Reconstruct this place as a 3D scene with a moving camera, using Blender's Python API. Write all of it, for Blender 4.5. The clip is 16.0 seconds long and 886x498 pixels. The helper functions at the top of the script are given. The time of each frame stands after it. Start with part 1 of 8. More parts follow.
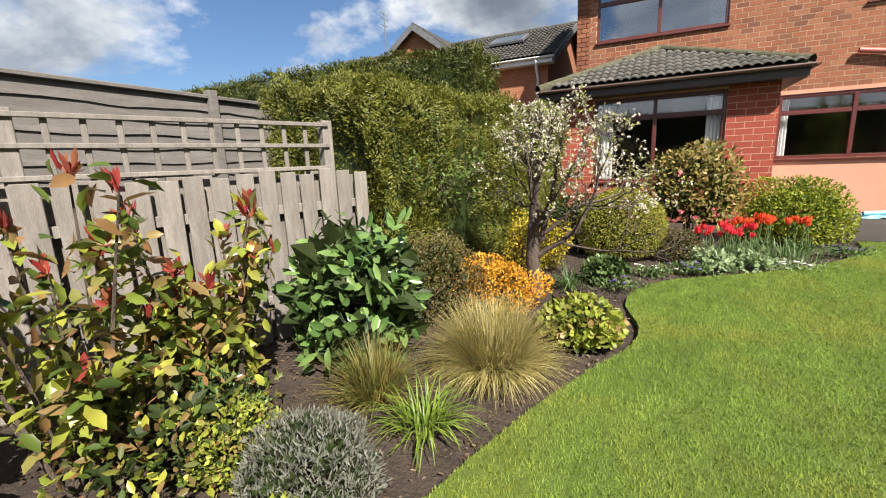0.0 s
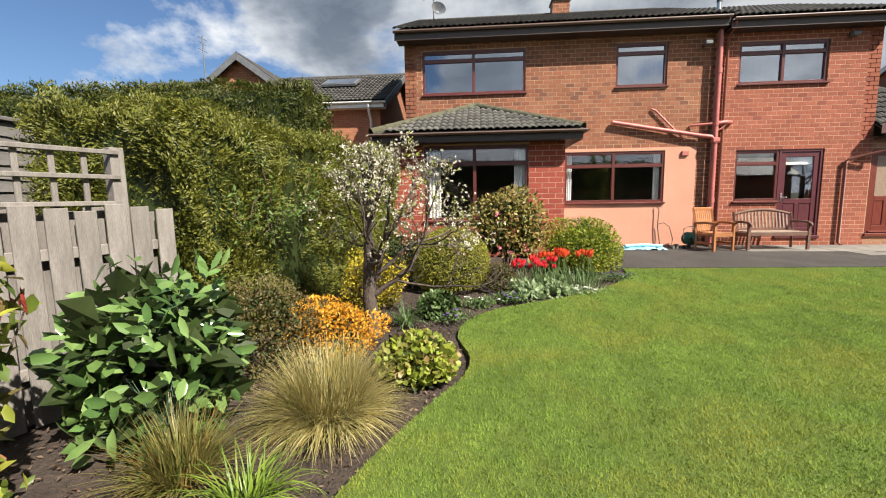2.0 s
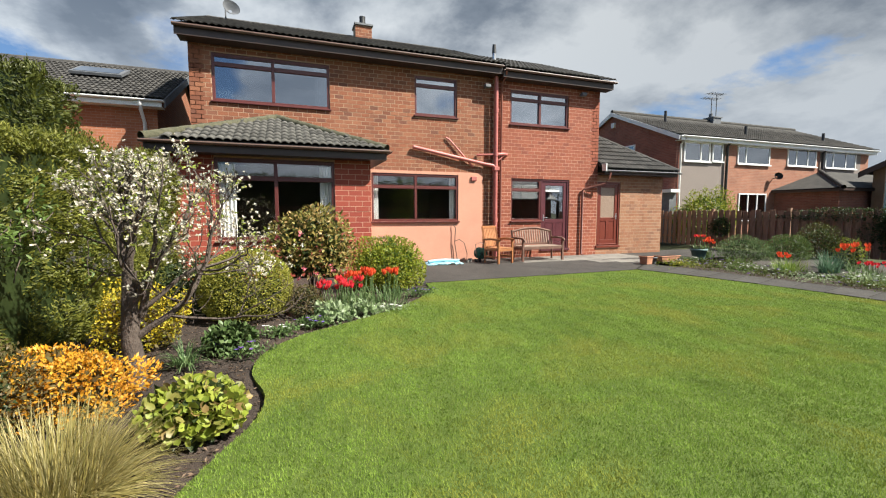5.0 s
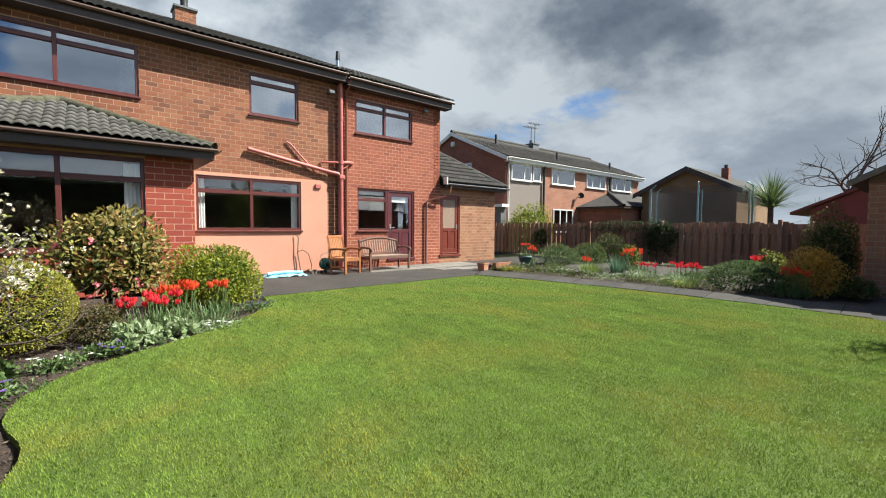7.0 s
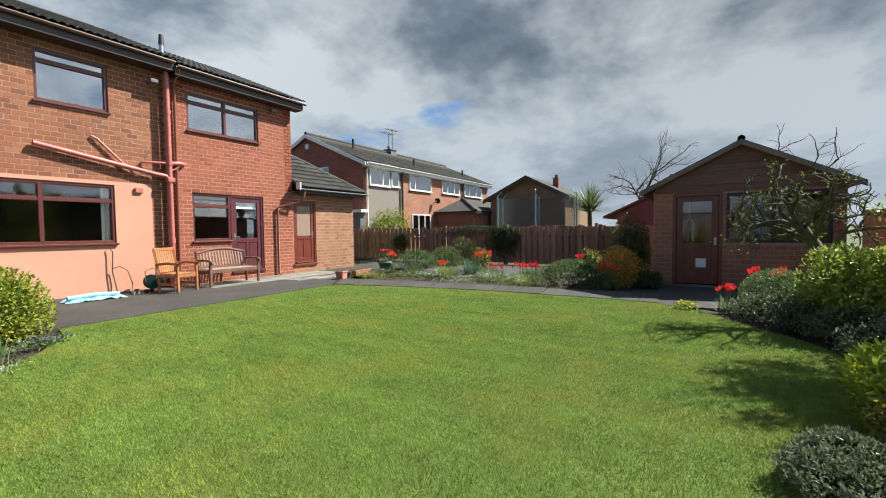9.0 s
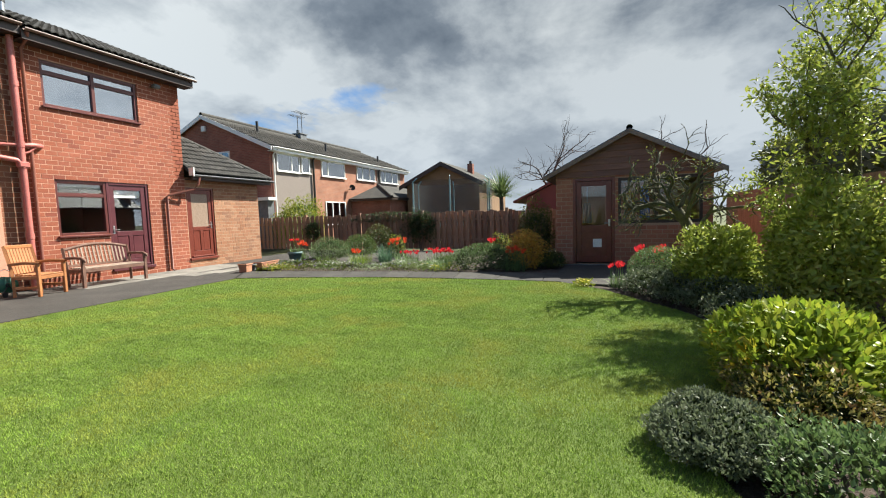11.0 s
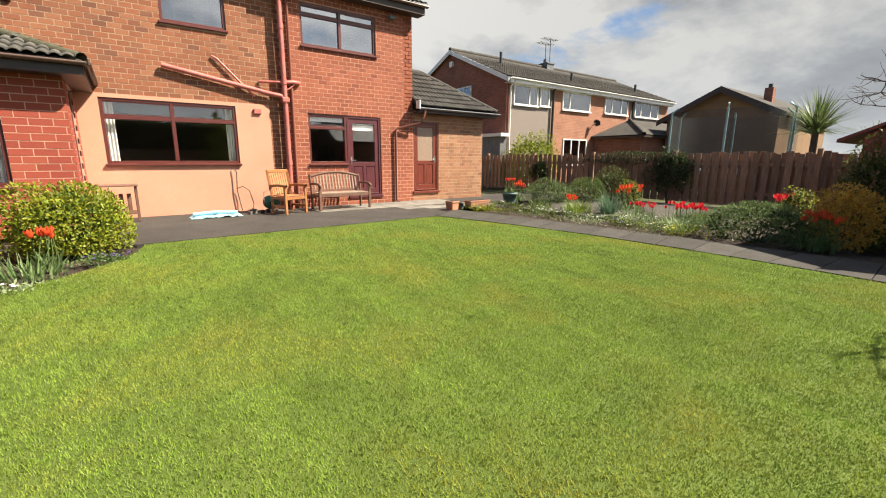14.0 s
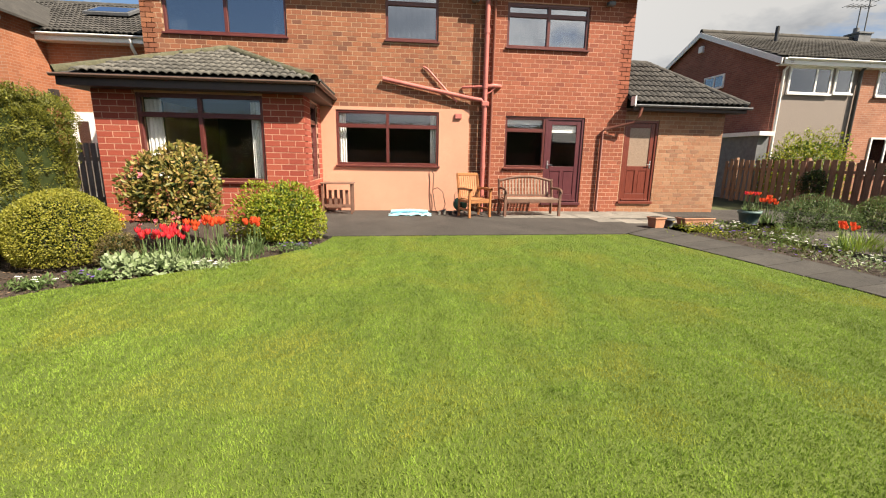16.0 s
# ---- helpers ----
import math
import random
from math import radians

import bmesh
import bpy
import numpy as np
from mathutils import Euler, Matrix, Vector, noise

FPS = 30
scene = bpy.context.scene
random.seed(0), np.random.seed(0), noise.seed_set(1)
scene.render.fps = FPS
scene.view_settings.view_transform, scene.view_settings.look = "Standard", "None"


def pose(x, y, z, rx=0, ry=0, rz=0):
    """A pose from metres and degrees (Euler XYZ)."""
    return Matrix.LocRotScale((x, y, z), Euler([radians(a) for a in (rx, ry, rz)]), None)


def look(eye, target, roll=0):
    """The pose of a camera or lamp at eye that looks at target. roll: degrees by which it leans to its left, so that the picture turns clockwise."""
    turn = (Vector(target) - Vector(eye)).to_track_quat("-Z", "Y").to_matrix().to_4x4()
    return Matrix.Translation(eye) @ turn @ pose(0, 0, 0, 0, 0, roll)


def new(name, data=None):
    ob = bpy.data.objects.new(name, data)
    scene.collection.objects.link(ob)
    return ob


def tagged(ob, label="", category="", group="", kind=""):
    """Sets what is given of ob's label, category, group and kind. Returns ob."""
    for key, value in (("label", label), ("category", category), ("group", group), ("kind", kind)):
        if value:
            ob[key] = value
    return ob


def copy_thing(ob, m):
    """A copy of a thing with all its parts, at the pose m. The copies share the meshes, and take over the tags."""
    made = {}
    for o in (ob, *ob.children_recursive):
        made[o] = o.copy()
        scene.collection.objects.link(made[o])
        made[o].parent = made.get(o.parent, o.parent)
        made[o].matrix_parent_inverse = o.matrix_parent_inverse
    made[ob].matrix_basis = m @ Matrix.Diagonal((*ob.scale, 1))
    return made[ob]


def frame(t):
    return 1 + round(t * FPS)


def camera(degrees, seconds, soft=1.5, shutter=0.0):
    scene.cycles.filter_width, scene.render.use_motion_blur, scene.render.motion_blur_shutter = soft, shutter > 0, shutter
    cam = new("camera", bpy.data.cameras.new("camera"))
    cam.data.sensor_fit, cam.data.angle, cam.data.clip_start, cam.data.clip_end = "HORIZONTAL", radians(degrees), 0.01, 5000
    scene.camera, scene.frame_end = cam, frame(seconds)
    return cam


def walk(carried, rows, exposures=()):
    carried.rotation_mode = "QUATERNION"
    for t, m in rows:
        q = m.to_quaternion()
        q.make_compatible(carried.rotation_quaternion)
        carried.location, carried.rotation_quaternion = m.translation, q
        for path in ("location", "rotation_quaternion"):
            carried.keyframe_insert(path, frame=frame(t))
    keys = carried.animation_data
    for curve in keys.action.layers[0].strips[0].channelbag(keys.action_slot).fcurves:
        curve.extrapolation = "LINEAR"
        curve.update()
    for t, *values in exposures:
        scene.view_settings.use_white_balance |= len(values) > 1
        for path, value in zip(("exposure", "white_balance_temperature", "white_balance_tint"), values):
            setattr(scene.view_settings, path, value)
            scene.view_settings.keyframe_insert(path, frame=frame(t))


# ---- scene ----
cam = camera(92.4, 16.0, soft=1.1)
PATH = [
    (0, (-5.427, -11.606, 1.314), (-6.309, -9.855, 0.918), -2.2),
    (0.5, (-5.441, -11.584, 1.325), (-6.101, -9.727, 0.986), -1.3),
    (1, (-5.428, -11.586, 1.325), (-5.92, -9.67, 1.033), -1.1),
    (1.5, (-5.408, -11.567, 1.323), (-5.743, -9.613, 1.057), -0.9),
    (2, (-5.398, -11.544, 1.323), (-5.573, -9.567, 1.082), -0.8),
    (2.5, (-5.372, -11.52, 1.325), (-5.397, -9.532, 1.106), -0.8),
    (3, (-5.354, -11.495, 1.332), (-5.23, -9.509, 1.128), -0.8),
    (5.5, (-5.27, -11.443, 1.357), (-4.443, -9.629, 1.201), 0.3),
    (6, (-5.271, -11.402, 1.333), (-4.284, -9.668, 1.192), 0.5),
    (6.5, (-5.198, -11.414, 1.268), (-4.062, -9.772, 1.149), 0.4),
    (7, (-5.17, -11.393, 1.249), (-3.887, -9.862, 1.145), 0.4),
    (7.5, (-5.089, -11.332, 1.262), (-3.682, -9.915, 1.168), 0.3),
    (8, (-5.064, -11.368, 1.271), (-3.546, -10.069, 1.181), -0.0),
    (8.5, (-5.027, -11.376, 1.293), (-3.411, -10.201, 1.206), -0.4),
    (9, (-5.001, -11.424, 1.315), (-3.302, -10.372, 1.229), -0.7),
    (9.5, (-5.009, -11.418, 1.352), (-3.236, -10.497, 1.267), -1.0),
    (10, (-4.942, -11.492, 1.342), (-3.117, -10.678, 1.262), -1.2),
    (10.2, (-4.908, -11.524, 1.344), (-3.067, -10.747, 1.262), -1.3),
    (12.3, (-4.394, -11.551, 1.217), (-2.583, -10.765, 0.9), -2.8),
    (12.5, (-4.247, -11.519, 1.217), (-2.465, -10.679, 0.875), -2.8),
    (13, (-3.836, -11.491, 1.214), (-2.155, -10.478, 0.83), -2.4),
    (13.5, (-3.337, -11.416, 1.215), (-1.864, -10.12, 0.824), -1.2),
    (14, (-2.891, -11.209, 1.234), (-1.733, -9.63, 0.823), 0.2),
    (14.5, (-2.607, -11.053, 1.264), (-1.753, -9.299, 0.822), 1.3),
    (15, (-2.181, -11.084, 1.294), (-1.607, -9.223, 0.838), 1.3),
    (15.5, (-1.93, -10.997, 1.299), (-1.561, -9.084, 0.846), 1.2),
    (16, (-1.699, -10.938, 1.346), (-1.49, -8.994, 0.925), 1.0),
]
walk(cam, [(t, look(eye, target, roll)) for t, eye, target, roll in PATH],
     exposures=[(0.0, 1.06, 6400, 10), (3.0, 1.04, 6350, 9), (5.5, 1.06, 6150, 7), (9.0, 1.10, 6000, 5), (10.0, 1.14, 6000, 5), (12.3, 1.44, 6750, 6), (13.0, 1.43, 6980, 8), (13.7, 1.33, 7000, 9), (16.0, 1.18, 7080, 11)])

# ---- world and sun ----
SUN_TO = Vector((0.64, -0.56, 0.87)).normalized()
world = bpy.data.worlds.new("world")
scene.world = world
world.use_nodes = True
wt = world.node_tree
wt.nodes.clear()


def node(tree, kind, **values):
    n = tree.nodes.new(kind)
    for key, value in values.items():
        if key in n.inputs:
            n.inputs[key].default_value = value
    return n


def math_node(tree, op, a, b=None, clamp=False):
    n = tree.nodes.new("ShaderNodeMath")
    n.operation, n.use_clamp = op, clamp
    for i, v in enumerate((a, b)):
        if v is None:
            continue
        if isinstance(v, (int, float)):
            n.inputs[i].default_value = v
        else:
            tree.links.new(v, n.inputs[i])
    return n.outputs[0]


def ramp(tree, fac, stops):
    n = tree.nodes.new("ShaderNodeValToRGB")
    els = n.color_ramp.elements
    while len(els) < len(stops):
        els.new(0.5)
    for e, (p, c) in zip(els, stops):
        e.position = p
        e.color = (c, c, c, 1) if isinstance(c, (int, float)) else (*c, 1)
    tree.links.new(fac, n.inputs[0])
    return n.outputs[0]


def mix_rgb(tree, fac, a, b, mode="MIX"):
    n = tree.nodes.new("ShaderNodeMix")
    n.data_type, n.blend_type = "RGBA", mode
    for k, v in ((0, fac), (6, a), (7, b)):
        if isinstance(v, (int, float)):
            n.inputs[k].default_value = v
        elif isinstance(v, tuple):
            n.inputs[k].default_value = (*v, 1)
        else:
            tree.links.new(v, n.inputs[k])
    return n.outputs[2]


def build_sky():
    sky = wt.nodes.new("ShaderNodeTexSky")
    sky.sky_type, sky.sun_disc = "NISHITA", False
    sky.sun_elevation = math.asin(SUN_TO.z)
    sky.sun_rotation = math.atan2(SUN_TO.x, SUN_TO.y)
    blue = mix_rgb(wt, 1.0, sky.outputs[0], (0.105, 0.125, 0.15), "MULTIPLY")
    co = wt.nodes.new("ShaderNodeTexCoord")
    sep = wt.nodes.new("ShaderNodeSeparateXYZ")
    wt.links.new(co.outputs["Generated"], sep.inputs[0])
    up = math_node(wt, "ADD", math_node(wt, "MAXIMUM", sep.outputs[2], 0.0), 0.33)
    comb = wt.nodes.new("ShaderNodeCombineXYZ")
    wt.links.new(math_node(wt, "DIVIDE", sep.outputs[0], up), comb.inputs[0])
    wt.links.new(math_node(wt, "DIVIDE", sep.outputs[1], up), comb.inputs[1])
    comb.inputs[2].default_value = 0.4
    big = node(wt, "ShaderNodeTexNoise", Scale=1.05, Detail=9.0, Roughness=0.58, Distortion=0.2)
    wt.links.new(comb.outputs[0], big.inputs["Vector"])
    fine = node(wt, "ShaderNodeTexNoise", Scale=1.5, Detail=11.0, Roughness=0.57, Distortion=0.1)
    shift = wt.nodes.new("ShaderNodeVectorMath")
    shift.operation = "ADD"
    shift.inputs[1].default_value = (7.3, 2.1, 1.7)
    wt.links.new(comb.outputs[0], shift.inputs[0])
    wt.links.new(shift.outputs[0], fine.inputs["Vector"])
    shade = ramp(wt, fine.outputs[0], [(0.37, (0.20, 0.245, 0.315)), (0.45, (0.36, 0.41, 0.485)), (0.525, (0.74, 0.78, 0.83)), (0.60, (1.08, 1.10, 1.12))])
    # the cloud thins to the west and thickens to the east
    east = math_node(wt, "MULTIPLY", sep.outputs[0], -0.22)
    shade = mix_rgb(wt, 1.0, shade, ramp(wt, math_node(wt, "ADD", east, 0.62, True), [(0.0, 0.0), (1.0, 1.5)]), "MULTIPLY")
    # pale cloud low over the roofs
    shade = mix_rgb(wt, ramp(wt, sep.outputs[2], [(0.02, 0.6), (0.38, 0.0)]), shade, (0.70, 0.755, 0.83))
    # thinner, brighter cloud to the south, under the sun
    south = math_node(wt, "MULTIPLY", sep.outputs[1], -1.0)
    shade = mix_rgb(wt, 1.0, shade, ramp(wt, math_node(wt, "MULTIPLY", south, 1.0, True), [(0.35, 0.5), (0.8, 1.1)]), "MULTIPLY")
    shade = mix_rgb(wt, 1.0, shade, (2.0, 2.0, 2.0), "MULTIPLY")
    cover = ramp(wt, math_node(wt, "ADD", big.outputs[0], math_node(wt, "MULTIPLY", sep.outputs[0], 0.11)), [(0.45, 0.0), (0.515, 1.0)])
    out = mix_rgb(wt, cover, blue, shade)
    bg = wt.nodes.new("ShaderNodeBackground")
    wt.links.new(out, bg.inputs[0])
    bg.inputs[1].default_value = 0.395
    end = wt.nodes.new("ShaderNodeOutputWorld")
    wt.links.new(bg.outputs[0], end.inputs[0])


build_sky()
sun = new("sun", bpy.data.lights.new("sun", "SUN"))
sun.data.energy, sun.data.angle, sun.data.color = 5.3, radians(0.6), (1.0, 0.925, 0.80)
sun.matrix_world = look((0, 0, 30), Vector((0, 0, 30)) - SUN_TO)


# ---- materials ----
def blank(name):
    m = bpy.data.materials.new(name)
    m.use_nodes = True
    t = m.node_tree
    return m, t, t.nodes["Principled BSDF"]


def surface(name, c1, c2, scale=8.0, rough=0.8, bump=0.3, fine=60.0, vary="", spread=0.25, metal=0.0, stretch=(1, 1, 1), dirt=0.0, spec=0.5, dist=0.01):
    """Two tones mixed by noise at two scales; vary: 'island' or 'object' gives each piece a tone of its own."""
    m, t, p = blank(name)
    co = t.nodes.new("ShaderNodeTexCoord")
    mp = t.nodes.new("ShaderNodeMapping")
    mp.inputs["Scale"].default_value = stretch
    t.links.new(co.outputs["Object"], mp.inputs[0])
    n1 = node(t, "ShaderNodeTexNoise", Scale=scale, Detail=6.0, Roughness=0.6)
    n2 = node(t, "ShaderNodeTexNoise", Scale=fine, Detail=4.0, Roughness=0.6)
    for n in (n1, n2):
        t.links.new(mp.outputs[0], n.inputs["Vector"])
    f = ramp(t, n1.outputs[0], [(0.32, 0.0), (0.68, 1.0)])
    col = mix_rgb(t, f, c1, c2)
    g = ramp(t, n2.outputs[0], [(0.25, 0.72), (0.75, 1.18)])
    col = mix_rgb(t, 1.0, col, g, "MULTIPLY")
    if vary:
        if vary == "island":
            r = t.nodes.new("ShaderNodeNewGeometry").outputs["Random Per Island"]
        else:
            r = t.nodes.new("ShaderNodeObjectInfo").outputs["Random"]
        tone = ramp(t, r, [(0.0, 1 - spread), (1.0, 1 + spread)])
        col = mix_rgb(t, 1.0, col, tone, "MULTIPLY")
    if dirt:
        n3 = node(t, "ShaderNodeTexNoise", Scale=0.7, Detail=5.0, Roughness=0.65)
        t.links.new(co.outputs["Object"], n3.inputs["Vector"])
        d = ramp(t, n3.outputs[0], [(0.35, 1 - dirt), (0.6, 1.0)])
        col = mix_rgb(t, 1.0, col, d, "MULTIPLY")
    t.links.new(col, p.inputs["Base Color"])
    p.inputs["Roughness"].default_value = rough
    p.inputs["Metallic"].default_value = metal
    p.inputs["Specular IOR Level"].default_value = spec
    if bump:
        b = node(t, "ShaderNodeBump", Strength=bump, Distance=dist)
        t.links.new(n2.outputs[0], b.inputs["Height"])
        t.links.new(b.outputs[0], p.inputs["Normal"])
    return m


def bricks_of(name, tones, rough=0.9, vary="island"):
    """Brick: each piece takes one of several tones, with grain and pitting."""
    m, t, p = blank(name)
    if vary == "island":
        r = t.nodes.new("ShaderNodeNewGeometry").outputs["Random Per Island"]
    else:
        r = t.nodes.new("ShaderNodeObjectInfo").outputs["Random"]
    col = ramp(t, r, [(i / (len(tones) - 1), c) for i, c in enumerate(tones)])
    co = t.nodes.new("ShaderNodeTexCoord")
    n = node(t, "ShaderNodeTexNoise", Scale=55.0, Detail=5.0, Roughness=0.7)
    n2 = node(t, "ShaderNodeTexNoise", Scale=0.8, Detail=5.0, Roughness=0.6)
    for k in (n, n2):
        t.links.new(co.outputs["Object"], k.inputs["Vector"])
    col = mix_rgb(t, 1.0, col, ramp(t, n.outputs[0], [(0.25, 0.7), (0.75, 1.2)]), "MULTIPLY")
    col = mix_rgb(t, 1.0, col, ramp(t, n2.outputs[0], [(0.3, 0.86), (0.7, 1.08)]), "MULTIPLY")
    t.links.new(col, p.inputs["Base Color"])
    p.inputs["Roughness"].default_value = rough
    b = node(t, "ShaderNodeBump", Strength=0.5, Distance=0.004)
    t.links.new(n.outputs[0], b.inputs["Height"])
    t.links.new(b.outputs[0], p.inputs["Normal"])
    return m


def netting(name, share):
    """Fine dark net: open between its threads."""
    m, t, p = blank(name)
    p.inputs["Base Color"].default_value = (0.06, 0.068, 0.075, 1)
    p.inputs["Roughness"].default_value = 0.9
    tr = t.nodes.new("ShaderNodeBsdfTransparent")
    mx = t.nodes.new("ShaderNodeMixShader")
    mx.inputs[0].default_value = share
    t.links.new(tr.outputs[0], mx.inputs[1])
    t.links.new(p.outputs[0], mx.inputs[2])
    t.links.new(mx.outputs[0], t.nodes["Material Output"].inputs[0])
    return m


def far_brick(name, c1, c2, mortar):
    """Brickwork of houses too far off for single bricks."""
    m, t, p = blank(name)
    co = t.nodes.new("ShaderNodeTexCoord")
    sep = t.nodes.new("ShaderNodeSeparateXYZ")
    t.links.new(co.outputs["Object"], sep.inputs[0])
    comb = t.nodes.new("ShaderNodeCombineXYZ")
    t.links.new(math_node(t, "ADD", sep.outputs[0], sep.outputs[1]), comb.inputs[0])
    t.links.new(sep.outputs[2], comb.inputs[1])
    b = node(t, "ShaderNodeTexBrick", Scale=1.0, **{"Mortar Size": 0.006, "Brick Width": 0.225, "Row Height": 0.075, "Bias": 0.0})
    b.inputs["Color1"].default_value, b.inputs["Color2"].default_value, b.inputs["Mortar"].default_value = (*c1, 1), (*c2, 1), (*mortar, 1)
    t.links.new(comb.outputs[0], b.inputs["Vector"])
    n = node(t, "ShaderNodeTexNoise", Scale=1.2, Detail=6.0, Roughness=0.65)
    t.links.new(co.outputs["Object"], n.inputs["Vector"])
    col = mix_rgb(t, 1.0, b.outputs[0], ramp(t, n.outputs[0], [(0.3, 0.8), (0.7, 1.15)]), "MULTIPLY")
    t.links.new(col, p.inputs["Base Color"])
    p.inputs["Roughness"].default_value = 0.9
    return m


def leafy(name, tones, rough=0.45, clear=0.35, spec=0.4):
    """Leaves: each takes one of several tones and lets some light through."""
    m, t, p = blank(name)
    r = t.nodes.new("ShaderNodeNewGeometry").outputs["Random Per Island"]
    col = ramp(t, r, [(i / max(1, len(tones) - 1), c) for i, c in enumerate(tones)])
    co = t.nodes.new("ShaderNodeTexCoord")
    n = node(t, "ShaderNodeTexNoise", Scale=9.0, Detail=3.0)
    t.links.new(co.outputs["Object"], n.inputs["Vector"])
    col = mix_rgb(t, 1.0, col, ramp(t, n.outputs[0], [(0.3, 0.75), (0.7, 1.25)]), "MULTIPLY")
    t.links.new(col, p.inputs["Base Color"])
    p.inputs["Roughness"].default_value = rough
    p.inputs["Specular IOR Level"].default_value = spec
    tr = t.nodes.new("ShaderNodeBsdfTranslucent")
    t.links.new(col, tr.inputs[0])
    mx = t.nodes.new("ShaderNodeMixShader")
    mx.inputs[0].default_value = clear
    t.links.new(p.outputs[0], mx.inputs[1])
    t.links.new(tr.outputs[0], mx.inputs[2])
    t.links.new(mx.outputs[0], t.nodes["Material Output"].inputs[0])
    return m


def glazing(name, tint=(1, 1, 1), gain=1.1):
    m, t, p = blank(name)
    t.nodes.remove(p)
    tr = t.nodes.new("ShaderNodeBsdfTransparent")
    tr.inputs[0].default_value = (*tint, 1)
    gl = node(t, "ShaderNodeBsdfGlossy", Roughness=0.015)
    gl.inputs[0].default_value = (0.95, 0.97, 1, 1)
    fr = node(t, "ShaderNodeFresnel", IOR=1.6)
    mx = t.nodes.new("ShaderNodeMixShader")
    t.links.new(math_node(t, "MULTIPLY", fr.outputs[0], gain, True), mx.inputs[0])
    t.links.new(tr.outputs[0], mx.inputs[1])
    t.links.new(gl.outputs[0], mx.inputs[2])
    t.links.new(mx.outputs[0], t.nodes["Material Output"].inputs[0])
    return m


M = {}
M["mortar"] = surface("mortar", (0.38, 0.255, 0.165), (0.47, 0.325, 0.22), 3, 0.95, 0.4)
M["mortar_pale"] = surface("mortar_pale", (0.50, 0.285, 0.20), (0.58, 0.345, 0.25), 3, 0.95, 0.4)
M["brick_main"] = bricks_of("brick_main", [(0.175, 0.062, 0.033), (0.252, 0.088, 0.043), (0.287, 0.104, 0.050), (0.217, 0.075, 0.038), (0.308, 0.124, 0.063), (0.161, 0.062, 0.037)])
M["brick_ext"] = bricks_of("brick_ext", [(0.238, 0.065, 0.035), (0.294, 0.085, 0.044), (0.266, 0.075, 0.038), (0.322, 0.098, 0.054), (0.210, 0.055, 0.032)])
M["brick_store"] = bricks_of("brick_store", [(0.274, 0.120, 0.062), (0.357, 0.177, 0.096), (0.319, 0.141, 0.075), (0.395, 0.212, 0.123), (0.228, 0.106, 0.062)])
M["brick_bay"] = bricks_of("brick_bay", [(0.276, 0.051, 0.033), (0.340, 0.068, 0.041), (0.304, 0.060, 0.037), (0.368, 0.086, 0.050)])
M["brick_bay_piece"] = bricks_of("brick_bay_piece", [(0.276, 0.051, 0.033), (0.340, 0.068, 0.041), (0.304, 0.060, 0.037), (0.368, 0.086, 0.050)], vary="object")
M["brick_shed"] = bricks_of("brick_shed", [(0.32, 0.125, 0.075), (0.42, 0.185, 0.11), (0.37, 0.15, 0.09)])
M["render"] = surface("render", (0.58, 0.275, 0.185), (0.635, 0.315, 0.215), 1.2, 0.9, 0.25, 120, dirt=0.06)
M["tile"] = surface("tile", (0.038, 0.036, 0.034), (0.078, 0.072, 0.065), 5, 0.9, 0.5, 40, "island", 0.3)
M["tile_piece"] = surface("tile_piece", (0.055, 0.053, 0.048), (0.125, 0.117, 0.102), 5, 0.9, 0.5, 40, "object", 0.3)
M["tile_far"] = surface("tile_far", (0.045, 0.042, 0.038), (0.078, 0.070, 0.060), 1.5, 0.9, 0.5, 20, "island", 0.2, dirt=0.2)
M["moss"] = surface("moss", (0.06, 0.06, 0.035), (0.13, 0.12, 0.075), 14, 1.0, 0.8, 90)
M["fascia"] = surface("fascia", (0.035, 0.022, 0.018), (0.05, 0.03, 0.024), 4, 0.5, 0.05)
M["gutter"] = surface("gutter", (0.12, 0.075, 0.06), (0.16, 0.10, 0.08), 3, 0.45, 0.05)
M["frame"] = surface("frame", (0.085, 0.02, 0.018), (0.12, 0.03, 0.025), 6, 0.38, 0.06, 50, stretch=(1, 1, 6))
M["door_brown"] = surface("door_brown", (0.13, 0.028, 0.018), (0.19, 0.045, 0.028), 5, 0.35, 0.06, 50, stretch=(6, 1, 1))
M["door_plum"] = surface("door_plum", (0.085, 0.022, 0.028), (0.11, 0.03, 0.036), 5, 0.35, 0.05)
M["white"] = surface("white", (0.74, 0.74, 0.72), (0.82, 0.82, 0.80), 3, 0.4, 0.05)
M["pipe"] = surface("pipe", (0.46, 0.13, 0.11), (0.54, 0.18, 0.15), 4, 0.45, 0.15, 40, dirt=0.2)
M["pipe_dark"] = surface("pipe_dark", (0.20, 0.075, 0.055), (0.26, 0.10, 0.07), 4, 0.5, 0.1)
M["metal"] = surface("metal", (0.45, 0.45, 0.46), (0.6, 0.6, 0.6), 10, 0.35, 0.05, metal=0.9)
M["lead"] = surface("lead", (0.10, 0.105, 0.115), (0.16, 0.165, 0.175), 6, 0.6, 0.2)
M["black"] = surface("black", (0.02, 0.02, 0.022), (0.035, 0.035, 0.035), 6, 0.5, 0.05)
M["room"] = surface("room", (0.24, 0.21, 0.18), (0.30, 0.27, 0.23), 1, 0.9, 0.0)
# darker copy of the room colour, for the dimness behind glass
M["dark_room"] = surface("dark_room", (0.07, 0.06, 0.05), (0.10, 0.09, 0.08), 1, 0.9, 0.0)
